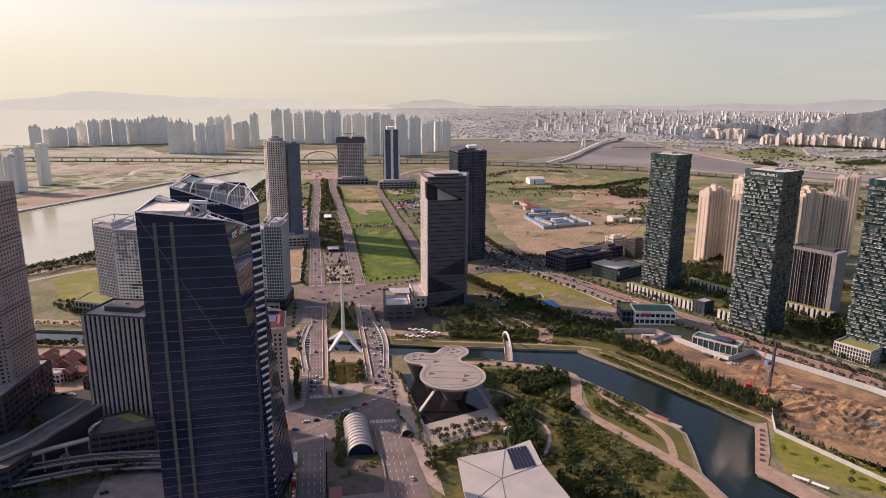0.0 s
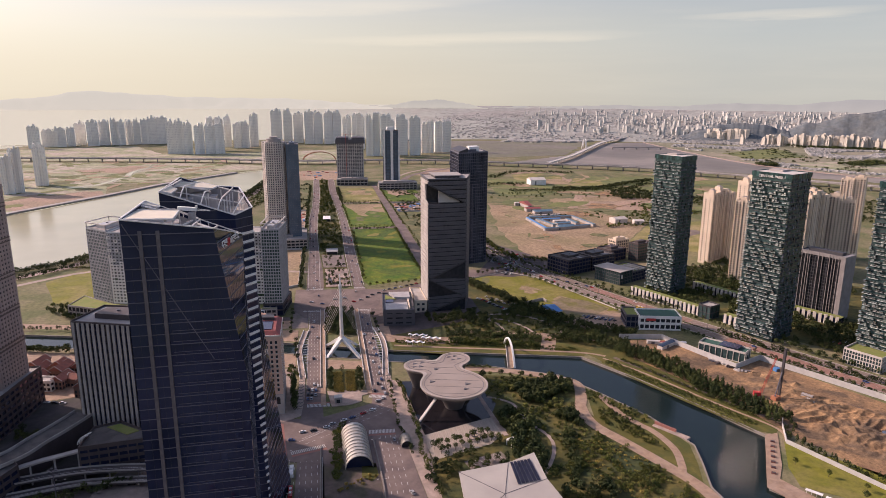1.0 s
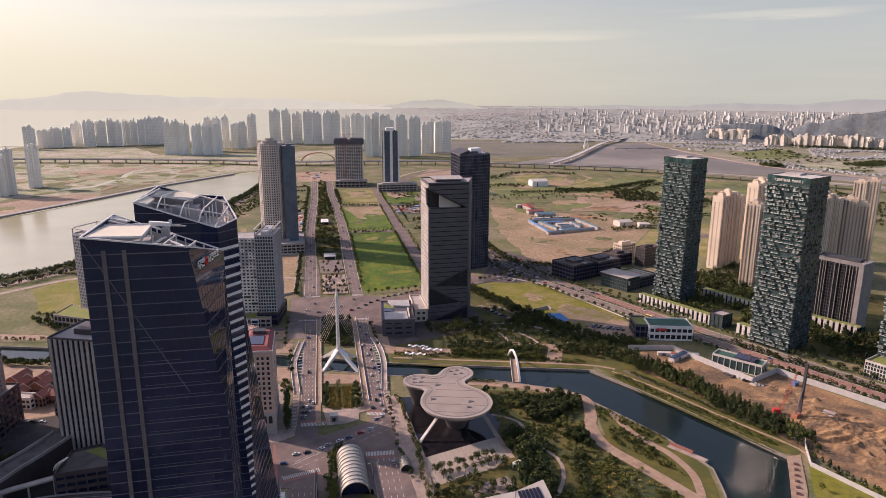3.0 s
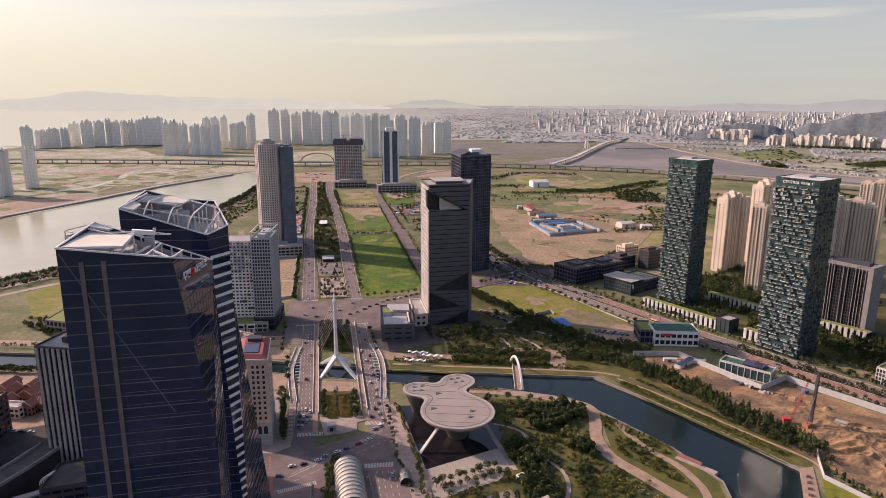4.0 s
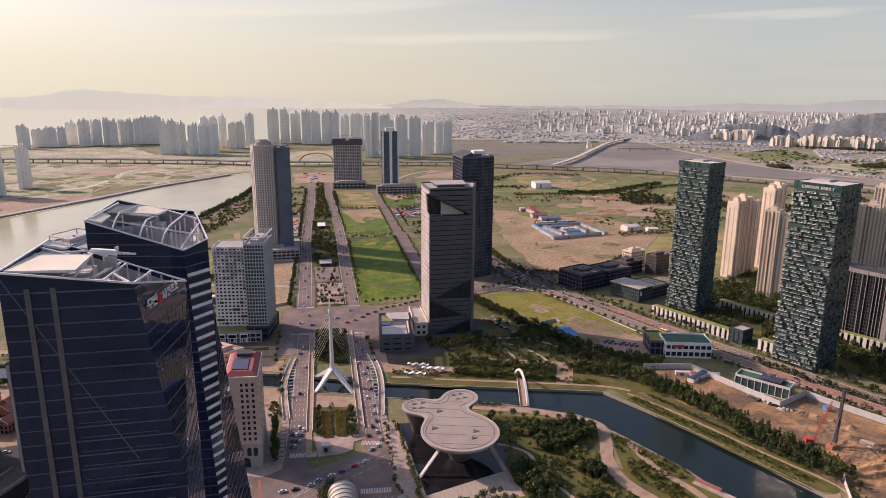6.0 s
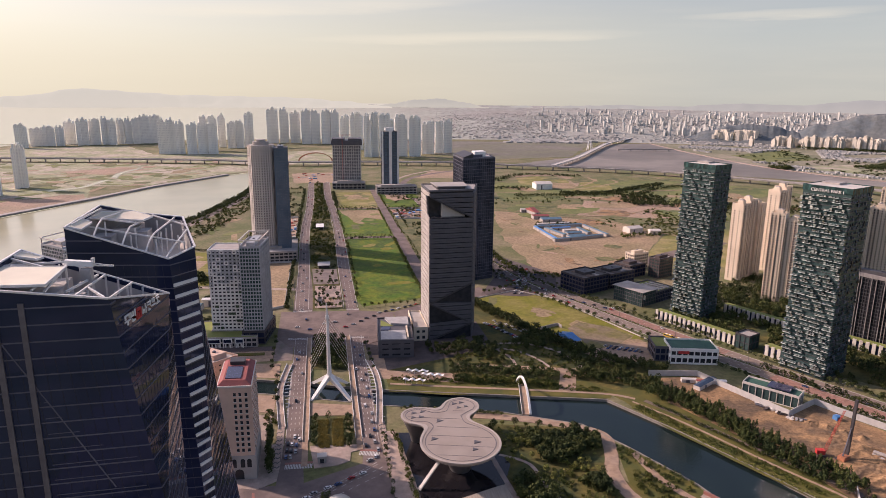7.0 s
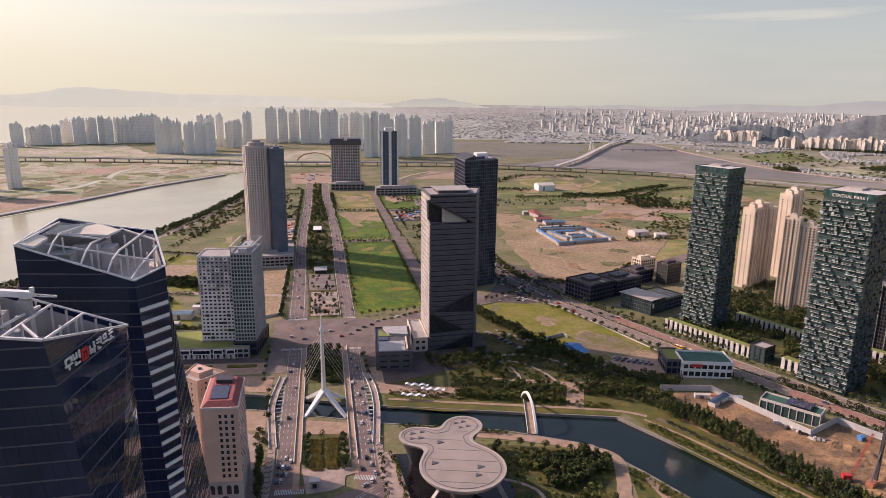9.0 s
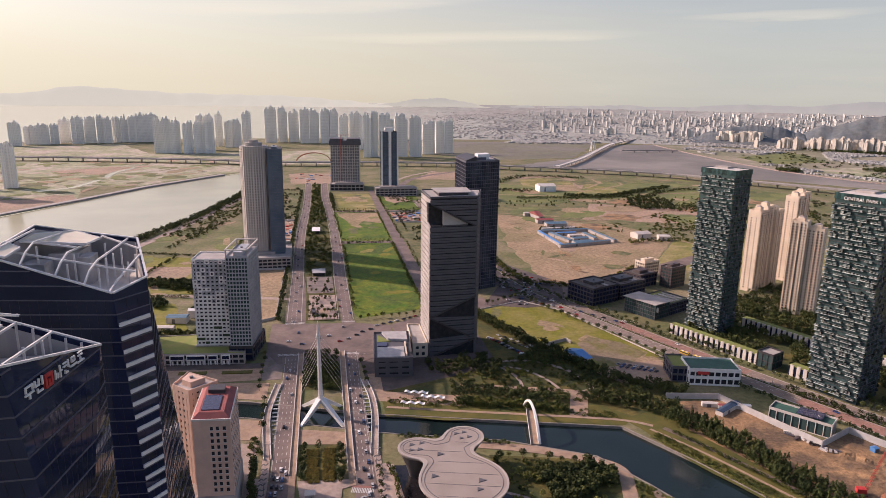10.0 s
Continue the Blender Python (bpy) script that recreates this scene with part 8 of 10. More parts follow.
bl = dict(group="blue site cabins", name="site_cabin", wall=M_CONC)
for x, y, w, d, turn, roof in ((362, 1046, 92, 7, 14, M_PALEBLUE), (360, 1150, 102, 6, -88, M_BLUE), (366, 1150, 84, 7, 3, M_PALEBLUE), (448, 1152, 82, 6, -84, M_PALEBLUE), (374, 1136, 60, 8, -78, M_PALEBLUE),
                               (392, 1060, 30, 14, 10, M_PALEBLUE), (398, 1086, 26, 12, 6, M_PALEBLUE), (400, 1108, 22, 10, 4, M_PALE), (428, 1130, 44, 8, -86, M_PALEBLUE), (386, 1128, 34, 8, 4, M_BLUE), (374, 1166, 60, 7, 4, M_PALE)):
    shed(x, y, w, d, 4.5, turn, roof, "long pale blue-roofed site cabin" if roof is M_PALEBLUE else "long blue-roofed site cabin" if roof is M_BLUE else "long white-roofed site cabin", **bl)
shed(384, 1298, 26, 10, 6, 0, M_PALE, "low white site cabin with a red roof edge", **bl)
shed(400, 1262, 10, 46, 6, 10, M_REDROOF, "long red-roofed site cabin", **bl)
shed(386, 1228, 30, 16, 6, 0, M_REDROOF, "red-roofed white site cabin", **bl)
shed(392, 1195, 36, 18, 6, 0, M_PALEBLUE, "pale blue-roofed site cabin", **bl)
shed(505, 1088, 26, 20, 8, 10, M_PALE, "grey-white farm shed among weeds")
shed(534, 1074, 18, 14, 7, -10, M_PALE, "grey-white farm shed among weeds")
shed(508, 1588, 40, 34, 13, 0, M_PALE, "large white hall with a blue stripe by the sports ground", name="hall", wall=M_WHITE)
shed(-136, 786, 20, 12, 6, -8, M_PALEBLUE, "low yard shed with a pale blue roof beside the hotel")
shed(-118, 800, 24, 8, 8, -6, M_WHITE, "white flat yard building beside the hotel")
shed(-140, 764, 16, 8, 4, -6, M_PALE, "small white yard shed beside the hotel")
shed(231, 628, 10, 26, 6, 22, M_BLUE, "beige shed with a bright blue metal roof", wall=M_CREAM)

slab("sports_ground", [(500, 1690), (560, 1600), (620, 1640), (640, 1740), (590, 1830), (520, 1800)], 0.12, M_LAWN, "oval grassy sports ground", category="ground")
path("running_track", [(530, 1830), (590, 1850), (645, 1840), (662, 1770), (642, 1690), (606, 1620)], 26, 0.2, M_REDSOIL, "broad pale pinkish curved track round the sports ground")
path("farm_track", [(721, 1793), (700, 1710), (633, 1633), (560, 1600)], 7, 0.22, M_SOIL, "pale curved track beside the sports ground")
path("farm_track", [(764, 1726), (751, 1681), (665, 1618), (600, 1580)], 7, 0.22, M_SOIL, "pale curved track beside the sports ground")
path("farm_track", [(400, 1560), (470, 1540), (560, 1530), (760, 1530), (960, 1560)], 7, 0.22, M_SOIL, "pale track before the viaduct fields")
slab("sports_ground", [(580, 1560), (690, 1560), (720, 1660), (660, 1720), (640, 1620)], 0.14, M_LAWN, "curved green stand of grass by the sports ground")
slab("lawn_field", [(240, 1250), (330, 1420), (700, 1480), (950, 1380), (900, 1180), (720, 1150), (570, 1240), (470, 1240), (340, 1335)], 0.06, M_SCRUB, "weedy olive lots with paths")
slab("lawn_field", [(380, 1400), (420, 1700), (860, 1760), (1100, 1500), (960, 1400)], 0.05, M_LAWN2, "green weedy land before the viaduct")
slab("lawn_field", [(450, 930), (560, 1075), (760, 1100), (760, 900), (560, 850)], 0.09, M_LAWN, "yellow-green lot beyond the dark office blocks")
slab("lawn_field", [(-290, 760), (-330, 850), (-300, 900), (-140, 850), (-110, 760), (-140, 715)], 0.08, M_MOWN, "yellow-green field between hotel and lake")
slab("lawn_field", [(-300, 940), (-250, 1080), (-120, 1040), (-100, 930), (-110, 880), (-220, 900)], 0.08, M_MOWN, "yellow-green field beside the lake road")
slab("soil_field", [(-210, 960), (-205, 1010), (-140, 1000), (-150, 950)], 0.12, M_REDSOIL, "bare pinkish patch in a field")
path("road_lake", [(-420, 760), (-350, 850), (-270, 900), (-120, 872), (-20, 850)], 8, 0.14, M_WALK, "pale lane past the hotel fields")
path("road_lake", [(-460, 800), (-340, 910), (-300, 990), (-250, 1120), (-180, 1400), (-140, 1650), (-118, 1900)], 14, 0.13, M_WALK, "pale lakeside road")
path("road_lake", [(-130, 1180), (-110, 1000), (-105, 900)], 9, 0.13, M_SOIL, "sandy track past a building lot")
path("creek", [(-600, 1900), (-520, 1990), (-420, 2060), (-390, 2130)], 12, 0.14, M_LAKE, "pale winding creek through the reclaimed land")
path("farm_track", [(-1000, 1960), (-700, 2010), (-480, 1960)], 7, 0.14, M_SOIL, "pale track over reclaimed land")
path("farm_track", [(330, 1340), (480, 1260), (560, 1090), (600, 1000)], 5, 0.2, M_SOIL, "pale track between weedy lots")
path("road_curve", [(190, 1590), (205, 1720), (260, 1860), (400, 1990), (560, 2060)], 16, 0.14, M_ROAD, "curved slip road rising to the viaduct")
path("road_curve", [(168, 1590), (180, 1740), (240, 1890), (330, 2000)], 9, 0.14, M_WALK, "pale slip road beside the viaduct")
slab("soil_field", [(240, 1830), (420, 1800), (420, 1960), (330, 1990)], 0.1, M_REDSOIL, "reddish lot beside the slip road")
slab("soil_field", [(-58, 1772), (64, 1772), (58, 1960), (-70, 1960)], 0.16, M_REDSOIL, "bright churned earth at the avenue's end")
slab("soil_field", [(56, 1560), (108, 1556), (108, 1490), (62, 1500)], 0.14, M_SOIL, "bare sandy patch in a fallow lot")
slab("soil_field", [(142, 1262), (212, 1258), (208, 1000), (144, 1010)], 0.1, M_SCRUB, "weedy lot beside the side street")
slab("soil_field", [(140, 1364), (212, 1360), (212, 1268), (142, 1272)], 0.1, M_REDSOIL, "storage lot with stacked materials")
slab("soil_field", [(134, 1640), (215, 1620), (213, 1390), (138, 1394)], 0.1, M_GRASS, "fallow green lot")
slab("soil_field", [(146, 1590), (190, 1575), (196, 1494), (160, 1468), (146, 1500)], 0.13, M_REDSOIL, "reddish bare patch in a fallow lot")
slab("soil_field", [(42, 1368), (117, 1364), (116, 1262), (86, 1284), (70, 1240), (46, 1330)], 0.13, M_SOIL, "sandy bare patch in a green lot")
slab("soil_field", [(250, 690), (262, 700), (300, 650), (284, 630), (250, 640)], 0.15, M_SOIL, "trampled bare patch in a fallow lot")
slab("courtyard", [(352, 700), (430, 722), (560, 770), (640, 660), (530, 440), (480, 470), (404, 560)], 0.07, M_PARK, "dark planted ground between the apartment towers")

# building site: fence, earth heaps, crane, rig
def fence(name, pts, h, material, label, w=0.35):
    ob = thing(name, label, "fence")
    for a, b in zip(pts, pts[1:]):
        a, b = Vector(a), Vector(b)
        L = (b - a).length
        k = max(1, round(L / 12))
        for i in range(k):
            p, q = a + (b - a) * i / k, a + (b - a) * ((i + 1) / k - 0.0006)
            bm = bmesh.new()
            beam(bm, (*p, h / 2 + 0.1), (*q, h / 2 + 0.1), w, h)
            part("panel", bm, material, ob)
    return ob


fence("site_fence", [(270, 562), (309, 555), (337, 480), (369, 494), (376, 478), (412, 410), (440, 330), (470, 260)], 4.8, M_FENCE, "tall pale panel fence round the building site")
fence("site_fence", [(315, 392), (309, 384), (297, 364), (322, 298), (372, 200)], 3.0, M_FENCE, "pale panel fence above the quay lawn")
fence("lot_fence", [(172, 784), (230, 808), (262, 772), (300, 660), (312, 625)], 0.9, M_PALE, "pale low fence round a fallow lot")
M_SLATEBLUE = mat("slate_blue_sheet", (0.045, 0.075, 0.12), (0.035, 0.06, 0.10), 0.3, 0.6)
rh = random.Random(21)
for i in range(15):
    u, v = rh.random(), rh.random()
    x, y = lerp(lerp((330, 350), (405, 395), v), lerp((372, 270), (425, 300), v), u)
    if i > 10:
        x, y = 345 + (i - 11) * 7, 468 - (i - 11) * 8
    ob = thing("earth_heap", "rough heap of dug brown earth", "heap", (x, y, 0), rh.uniform(0, 90), "earth heaps")
    r0, hh = rh.uniform(4, 10), rh.uniform(1.2, 3.2)
    bm = bmesh.new()
    vs = []
    for k in range(6):
        q = k / 5
        vs.append([bm.verts.new((r0 * q * math.cos(a) * (1 + 0.25 * noise.noise((a, i, 0))), r0 * 0.7 * q * math.sin(a), 0.1 + hh * (1 - q) ** 1.2 * (1 + 0.5 * noise.noise((a * 2, q * 4, i))))) for a in [math.tau * j / 14 for j in range(14)]])
    for a, b in zip(vs, vs[1:]):
        for j in range(14):
            bm.faces.new((a[j], b[j], b[(j + 1) % 14], a[(j + 1) % 14]))
    bmesh.ops.remove_doubles(bm, verts=bm.verts, dist=0.01)
    bmesh.ops.recalc_face_normals(bm, faces=bm.faces)
    part("mound", bm, M_DIG, ob)
rig = thing("drilling_rig", "tall dark drilling rig mast on crawler tracks", "rig", (331, 421, 0), 20)
bm = bmesh.new()
box(bm, -3, 3, -4, -2.4, 0, 1.4), box(bm, -3, 3, 2.4, 4, 0, 1.4)
part("track", bm, M_DARKCLAD, rig)
bm = bmesh.new()
box(bm, -3.5, 2.5, -2.2, 2.2, 1.4, 4.2)
part("cab", bm, M_ORANGE, rig)
bm = bmesh.new()
beam(bm, (3, 0, 1), (4.5, 0, 41), 1.6)
part("mast", bm, M_DARKCLAD, rig)
bm = bmesh.new()
beam(bm, (-2, 0, 3), (3.8, 0, 24), 0.7)
part("stay", bm, M_GREYSTEEL, rig)
cr = thing("crawler_crane", "red lattice-boom crawler crane", "crane", (322, 430, 0), -20)
bm = bmesh.new()
box(bm, -2.5, 2.5, -3, -1.8, 0, 1.2), box(bm, -2.5, 2.5, 1.8, 3, 0, 1.2)
part("track", bm, M_DARKCLAD, cr)
bm = bmesh.new()
box(bm, -3, 2, -1.8, 1.8, 1.2, 4)
part("cab", bm, M_RED, cr)
bm = bmesh.new()
for sx, sy in ((-0.7, -0.7), (0.7, -0.7), (0.7, 0.7), (-0.7, 0.7)):
    beam(bm, (2 + sx, sy, 3), (10 + sx * 0.5, sy * 0.5, 32), 0.16)
for i in range(14):
    z0, z1 = 3 + i * 2, 5 + i * 2
    for s in (-0.7, 0.7):
        beam(bm, (2 + 8 * (z0 - 3) / 29 - 0.7, s, z0), (2 + 8 * (z1 - 3) / 29 + 0.7, s, z1), 0.09)
part("boom", bm, M_RUST, cr, "red lattice boom")
for i, (x, y) in enumerate(((300, 540), (312, 538), (290, 545))):
    shed(x, y, 12, 4, 3, -15, (M_REDROOF, M_WHITE, M_PALE)[i], "small container cabin on the building site", name="container")
shed(296, 528, 26, 6, 3.5, 30, M_SLATEBLUE, "open shelter with a dark blue sheet roof", name="shelter")
shed(366, 468, 4, 4, 3, 10, M_BLUE, "small blue container on the building site", name="container", wall=M_BLUE)
for i in range(16):
    x, y = lerp((325, 505), (345, 470), rh.random())
    ob = thing("material_stack", "jumbled stack of grey site materials", "stack", (x + rh.uniform(-5, 1), y + rh.uniform(-4, 2), 0), rh.uniform(0, 180), "material stacks")
    mt = rh.choice((M_CONC, M_BROWNCLAD, M_GREYSTEEL, M_PALE))
    for k in range(4):
        z = k * 0.35
        bm = bmesh.new()
        box(bm, -rh.uniform(1, 3), rh.uniform(1, 3), -0.9, 0.8, z, z + 0.3)
        part("board", bm, mt, ob)
for x, y, turn in ((352, 412, 12), (356, 420, 30)):
    ps = thing("pipe_stack", "bundle of pale concrete pipes on the building site", "stack", (x, y, 0.5), turn, "pipe bundles")
    for k in range(5):
        bm = bmesh.new()
        bmesh.ops.create_cone(bm, cap_ends=True, segments=10, radius1=0.8, radius2=0.8, depth=8, matrix=pose((k % 3) * 1.7 + (0.85 if k > 2 else 0), 0, 0.8 + (1.4 if k > 2 else 0), 90))
        part("pipe", bm, M_CONC, ps)
M_DULLBLUE = mat("dull_blue_sheet", (0.10, 0.14, 0.19), (0.07, 0.10, 0.15), 0.3, 0.6, stain=(0.16, 0.17, 0.18), sscale=0.2, samt=0.5)
for x, y, w_, d_, turn in ((367, 355, 15, 5, 62),):
    tp = thing("tarpaulin", "crumpled pale blue tarpaulin on dug earth", "tarpaulin", (x, y, 0), turn)
    bm = bmesh.new()
    gr = [[bm.verts.new((w_ * (i / 12 - 0.5), d_ * (j / 6 - 0.5), 3.4 + 0.9 * noise.noise((i * 0.5, j * 0.6, x)))) for j in range(7)] for i in range(13)]
    for a, b in zip(gr, gr[1:]):
        for j in range(6):
            bm.faces.new((a[j], b[j], b[j + 1], a[j + 1]))
    ext = bmesh.ops.extrude_face_region(bm, geom=list(bm.faces))
    bmesh.ops.translate(bm, vec=(0, 0, -3.2), verts=[v for v in ext["geom"] if isinstance(v, bmesh.types.BMVert)])
    bmesh.ops.recalc_face_normals(bm, faces=bm.faces)
    part("sheet", bm, M_DULLBLUE, tp)
tlc = centre(rect(326, 520, 40, 14, -52))
bm = bmesh.new()
prism(bm, local(rect(338, 508, 16, 12, -52), tlc), 10.6, 11.0)
part("solar_panel", bm, M_SOLAR, tl, "dark rooftop solar panels")

# churned ground of the building site
bm = bmesh.new()
gv = []
for i in range(121):
    row = []
    for j in range(91):
        p = lerp(lerp((312, 392), (338, 478), j / 90), lerp((378, 250), (428, 330), j / 90), i / 120)
        edge = min(i, 120 - i, j, 90 - j) / 12
        z = 0.16 + min(edge, 1) * (1.9 + 3.4 * noise.noise((p[0] * 0.05 + p[1] * 0.03, p[1] * 0.10, 3)) + 2.6 * (0.5 - abs(noise.noise((p[0] * 0.10, p[1] * 0.17, 8)))) * 1.4 + 0.5 * noise.noise((p[0] * 0.45, p[1] * 0.45, 2)) + 0.25 * noise.noise((p[0] * 1.1, p[1] * 1.1, 6))) * (0.3 + 0.7 * min(i / 36, 1))
        row.append(bm.verts.new((*p, max(z, 0.12))))
    gv.append(row)
for a, b in zip(gv, gv[1:]):
    for j in range(90):
        bm.faces.new((a[j], a[j + 1], b[j + 1], b[j]))
for f in bm.faces:
    if f.normal.z < 0:
        f.normal_flip()
tagged(part("churned_earth", bm, M_DIG, None, "deeply rutted orange-brown earth of the building site", "structure"), category="ground")

# ---- vegetation ----
def leaf_cloud(rng, spots, per=34, size=(0.9, 1.7), peak=0.0):
    """Leaf clumps round many crowns: spots holds x, y, base height, crown radius and height. Returns vertices and faces."""
    spots = np.array(spots, dtype=float)
    n = len(spots)
    per, size = int(per * 2.8), (size[0] * 0.54, size[1] * 0.54)
    c = np.repeat(spots, per, axis=0)
    m = len(c)
    d = rng.normal(size=(m, 3))
    d[:, 2] = d[:, 2] * 0.9 + 0.35
    d /= np.linalg.norm(d, axis=1, keepdims=True)
    lump = np.repeat(rng.uniform(0.75, 1.15, size=(n, 1)), per, axis=0)
    rad = rng.uniform(0.55, 1.05, size=(m, 1)) * lump
    pos = np.empty((m, 3))
    pos[:, :2] = c[:, :2] + d[:, :2] * rad * c[:, 3:4]
    pos[:, 2] = c[:, 2] + c[:, 4] * (0.55 + 0.45 * d[:, 2] * rad[:, 0])
    if peak:                                               # pointed crowns
        up = np.clip((pos[:, 2:3] - c[:, 2:3]) / c[:, 4:5], 0, 1)
        pos[:, :2] = c[:, :2] + (pos[:, :2] - c[:, :2]) * (1 + 0.3 * peak - 1.15 * peak * up)
    nrm = d + rng.normal(scale=0.55, size=(m, 3))
    nrm /= np.linalg.norm(nrm, axis=1, keepdims=True)
    u = np.cross(nrm, rng.normal(size=(m, 3)))
    u /= np.linalg.norm(u, axis=1, keepdims=True)
    v = np.cross(nrm, u)
    s = rng.uniform(size[0], size[1], size=(m, 1)) * np.clip(c[:, 3:4] / 3.0, 0.35, 1.6)
    quad = [pos + u * s * rng.uniform(0.7, 1.1, (m, 1)), pos + v * s * rng.uniform(0.6, 1.0, (m, 1)) + nrm * s * 0.25, pos - u * s * rng.uniform(0.7, 1.1, (m, 1)), pos - v * s * rng.uniform(0.6, 1.0, (m, 1)) - nrm * s * 0.2]
    verts = np.stack(quad, axis=1).reshape(-1, 3)
    faces = np.arange(m * 4).reshape(-1, 4)
    return verts.tolist(), faces.tolist()


def woods(name, label, poly, count, seed, material, r=(2.0, 3.6), h=(4.5, 8.5), per=34, keep=None):
    rng = np.random.default_rng(seed)
    xs, ys = [p[0] for p in poly], [p[1] for p in poly]
    spots, tries = [], 0
    while len(spots) < count and tries < count * 40:
        tries += 1
        x, y = rng.uniform(min(xs), max(xs)), rng.uniform(min(ys), max(ys))
        if inside((x, y), poly) and (keep is None or noise.noise((x * keep, y * keep, seed)) > -0.02):
            rr, hh = rng.uniform(*r), rng.uniform(*h)
            spots.append((x, y, 0.3, rr, hh))
    if not spots:
        return
    v, f = leaf_cloud(rng, spots, per)
    tagged(from_lists(name, v, f, material, None, label, "stuff"), category="trees")


def belt(name, label, line, w, step, seed, material, r=(1.8, 3.0), h=(4, 7.5), per=30, peak=0.0):
    rng = np.random.default_rng(seed)
    line = smooth_line(line, 6) if len(line) > 2 else line
    spots, acc = [], 0.0
    for p, q in zip(line, line[1:]):
        p, q = Vector(p), Vector(q)
        L = (q - p).length
        d = (q - p) / L
        while acc < L:
            c = p + d * acc + Vector((d.y, -d.x)) * rng.uniform(-w / 2, w / 2)
            spots.append((c.x, c.y, 0.3, rng.uniform(*r), rng.uniform(*h)))
            acc += step * rng.uniform(0.6, 1.4)
        acc -= L
    v, f = leaf_cloud(rng, spots, per, peak=peak)
    tagged(from_lists(name, v, f, material, None, label, "stuff"), category="trees")


woods("park_trees", "dense dark park trees and shrubs", [(118, 500), (180, 484), (188, 466), (174, 440), (172, 404), (150, 440), (120, 440)], 210, 1, M_LEAF2, keep=0.035)
woods("park_trees", "dense dark park trees and shrubs", [(120, 436), (134, 432), (142, 400), (136, 372), (122, 352), (114, 376)], 95, 2, M_LEAF2, keep=0.03)
belt("park_hedge", "winding dark hedge across the park slope", [(163, 408), (156, 392), (152, 372), (146, 356), (140, 340)], 7, 1.0, 220, M_LEAF2, r=(1.4, 2.4), h=(2, 4.5), per=26)
belt("park_hedge", "winding dark hedge across the park slope", [(178, 396), (172, 372), (176, 348), (188, 330)], 5, 1.6, 221, M_LEAF, r=(1.0, 2.0), h=(1.5, 3.2), per=24)
woods("park_shrubs", "mixed green undergrowth beneath the park trees", [(118, 500), (186, 482), (176, 440), (176, 400), (206, 330), (206, 240), (128, 240), (116, 376)], 620, 30, M_LEAF, r=(0.8, 2.0), h=(0.8, 2.6), per=22, keep=0.03)
woods("park_shrubs", "mixed green undergrowth beside the office tower", [(100, 660), (160, 660), (214, 640), (262, 566), (250, 548), (120, 600)], 420, 31, M_LEAF, r=(0.8, 2.0), h=(0.8, 2.6), per=20)
woods("park_shrubs", "rough olive shrubs across the park slope", [(150, 400), (176, 404), (190, 378), (208, 330), (206, 240), (130, 240), (130, 320)], 340, 3, M_LEAF, r=(0.8, 2.0), h=(1.0, 3.0), per=20, keep=0.04)
woods("park_trees", "park trees behind the faceted hall", [(128, 330), (160, 345), (170, 300), (150, 220), (126, 240)], 110, 4, M_LEAF2)
woods("park_trees", "trees between the plaza and the faceted hall", [(60, 378), (104, 394), (116, 408), (112, 372), (100, 352), (66, 346), (56, 362)], 60, 5, M_LEAF2, r=(1.6, 2.6), h=(4, 6.5))
woods("canal_shrubs", "green shrubs round the canal bay", [(196, 462), (204, 455), (224, 412), (214, 404), (208, 412), (203, 440), (190, 440)], 70, 6, M_LEAF, r=(0.8, 1.7), h=(1.2, 3), per=22)
woods("canal_shrubs", "green shrubs round the canal bay", [(194, 432), (202, 428), (212, 395), (214, 368), (198, 392), (188, 410)], 90, 7, M_LEAF, r=(0.8, 1.9), h=(1.2, 3.2), per=22)
woods("park_trees", "dark trees on the shaded lawn before the office tower", [(100, 664), (156, 664), (168, 640), (160, 598), (120, 606), (96, 622)], 130, 8, M_LEAF2, r=(1.6, 3.0), h=(3.5, 7), keep=0.03)
woods("park_trees", "dark trees on the shaded lawn beside the office tower", [(170, 640), (214, 600), (260, 560), (250, 600), (206, 660), (176, 690)], 90, 9, M_LEAF2, r=(1.8, 3.0), h=(4, 7), keep=0.03)
belt("hedge_trees", "dense dark tree hedge along the fallow lot", [(168, 776), (186, 722), (214, 660), (238, 612), (262, 584), (290, 566)], 13, 1.3, 10, M_LEAF2, r=(2.2, 3.4), h=(6, 9))
belt("bank_trees", "trees along the canal's north bank", [(112, 596), (150, 586), (196, 572)], 16, 1.0, 11, M_LEAF2, r=(1.6, 2.8), h=(4, 7))
belt("bank_trees", "trees along the canal's north bank", [(112, 578), (150, 568), (190, 556)], 9, 1.1, 12, M_LEAF, r=(1.5, 2.6), h=(3.5, 6))
belt("bank_trees", "trees along the canal's north bank", [(212, 576), (240, 560), (266, 540)], 22, 0.7, 13, M_LEAF2, r=(1.8, 3.0), h=(4.5, 8))
belt("bank_trees", "dark conifers between quay and building site", [(258, 532), (280, 494), (293, 446), (306, 408), (314, 388)], 21, 0.5, 14, M_LEAF2, r=(1.6, 2.8), h=(6, 11), peak=0.85)
belt("bank_trees", "bushes along the quay boardwalk", [(250, 512), (270, 470), (300, 402)], 3, 1.6, 15, M_LEAF, r=(1.0, 1.7), h=(1.5, 3), per=20)
belt("bank_trees", "young conifers above the quay lawn", [(318, 386), (304, 362), (328, 302), (370, 214)], 6, 2.4, 16, M_LEAF2, r=(1.2, 2.0), h=(3.5, 7), peak=0.85)
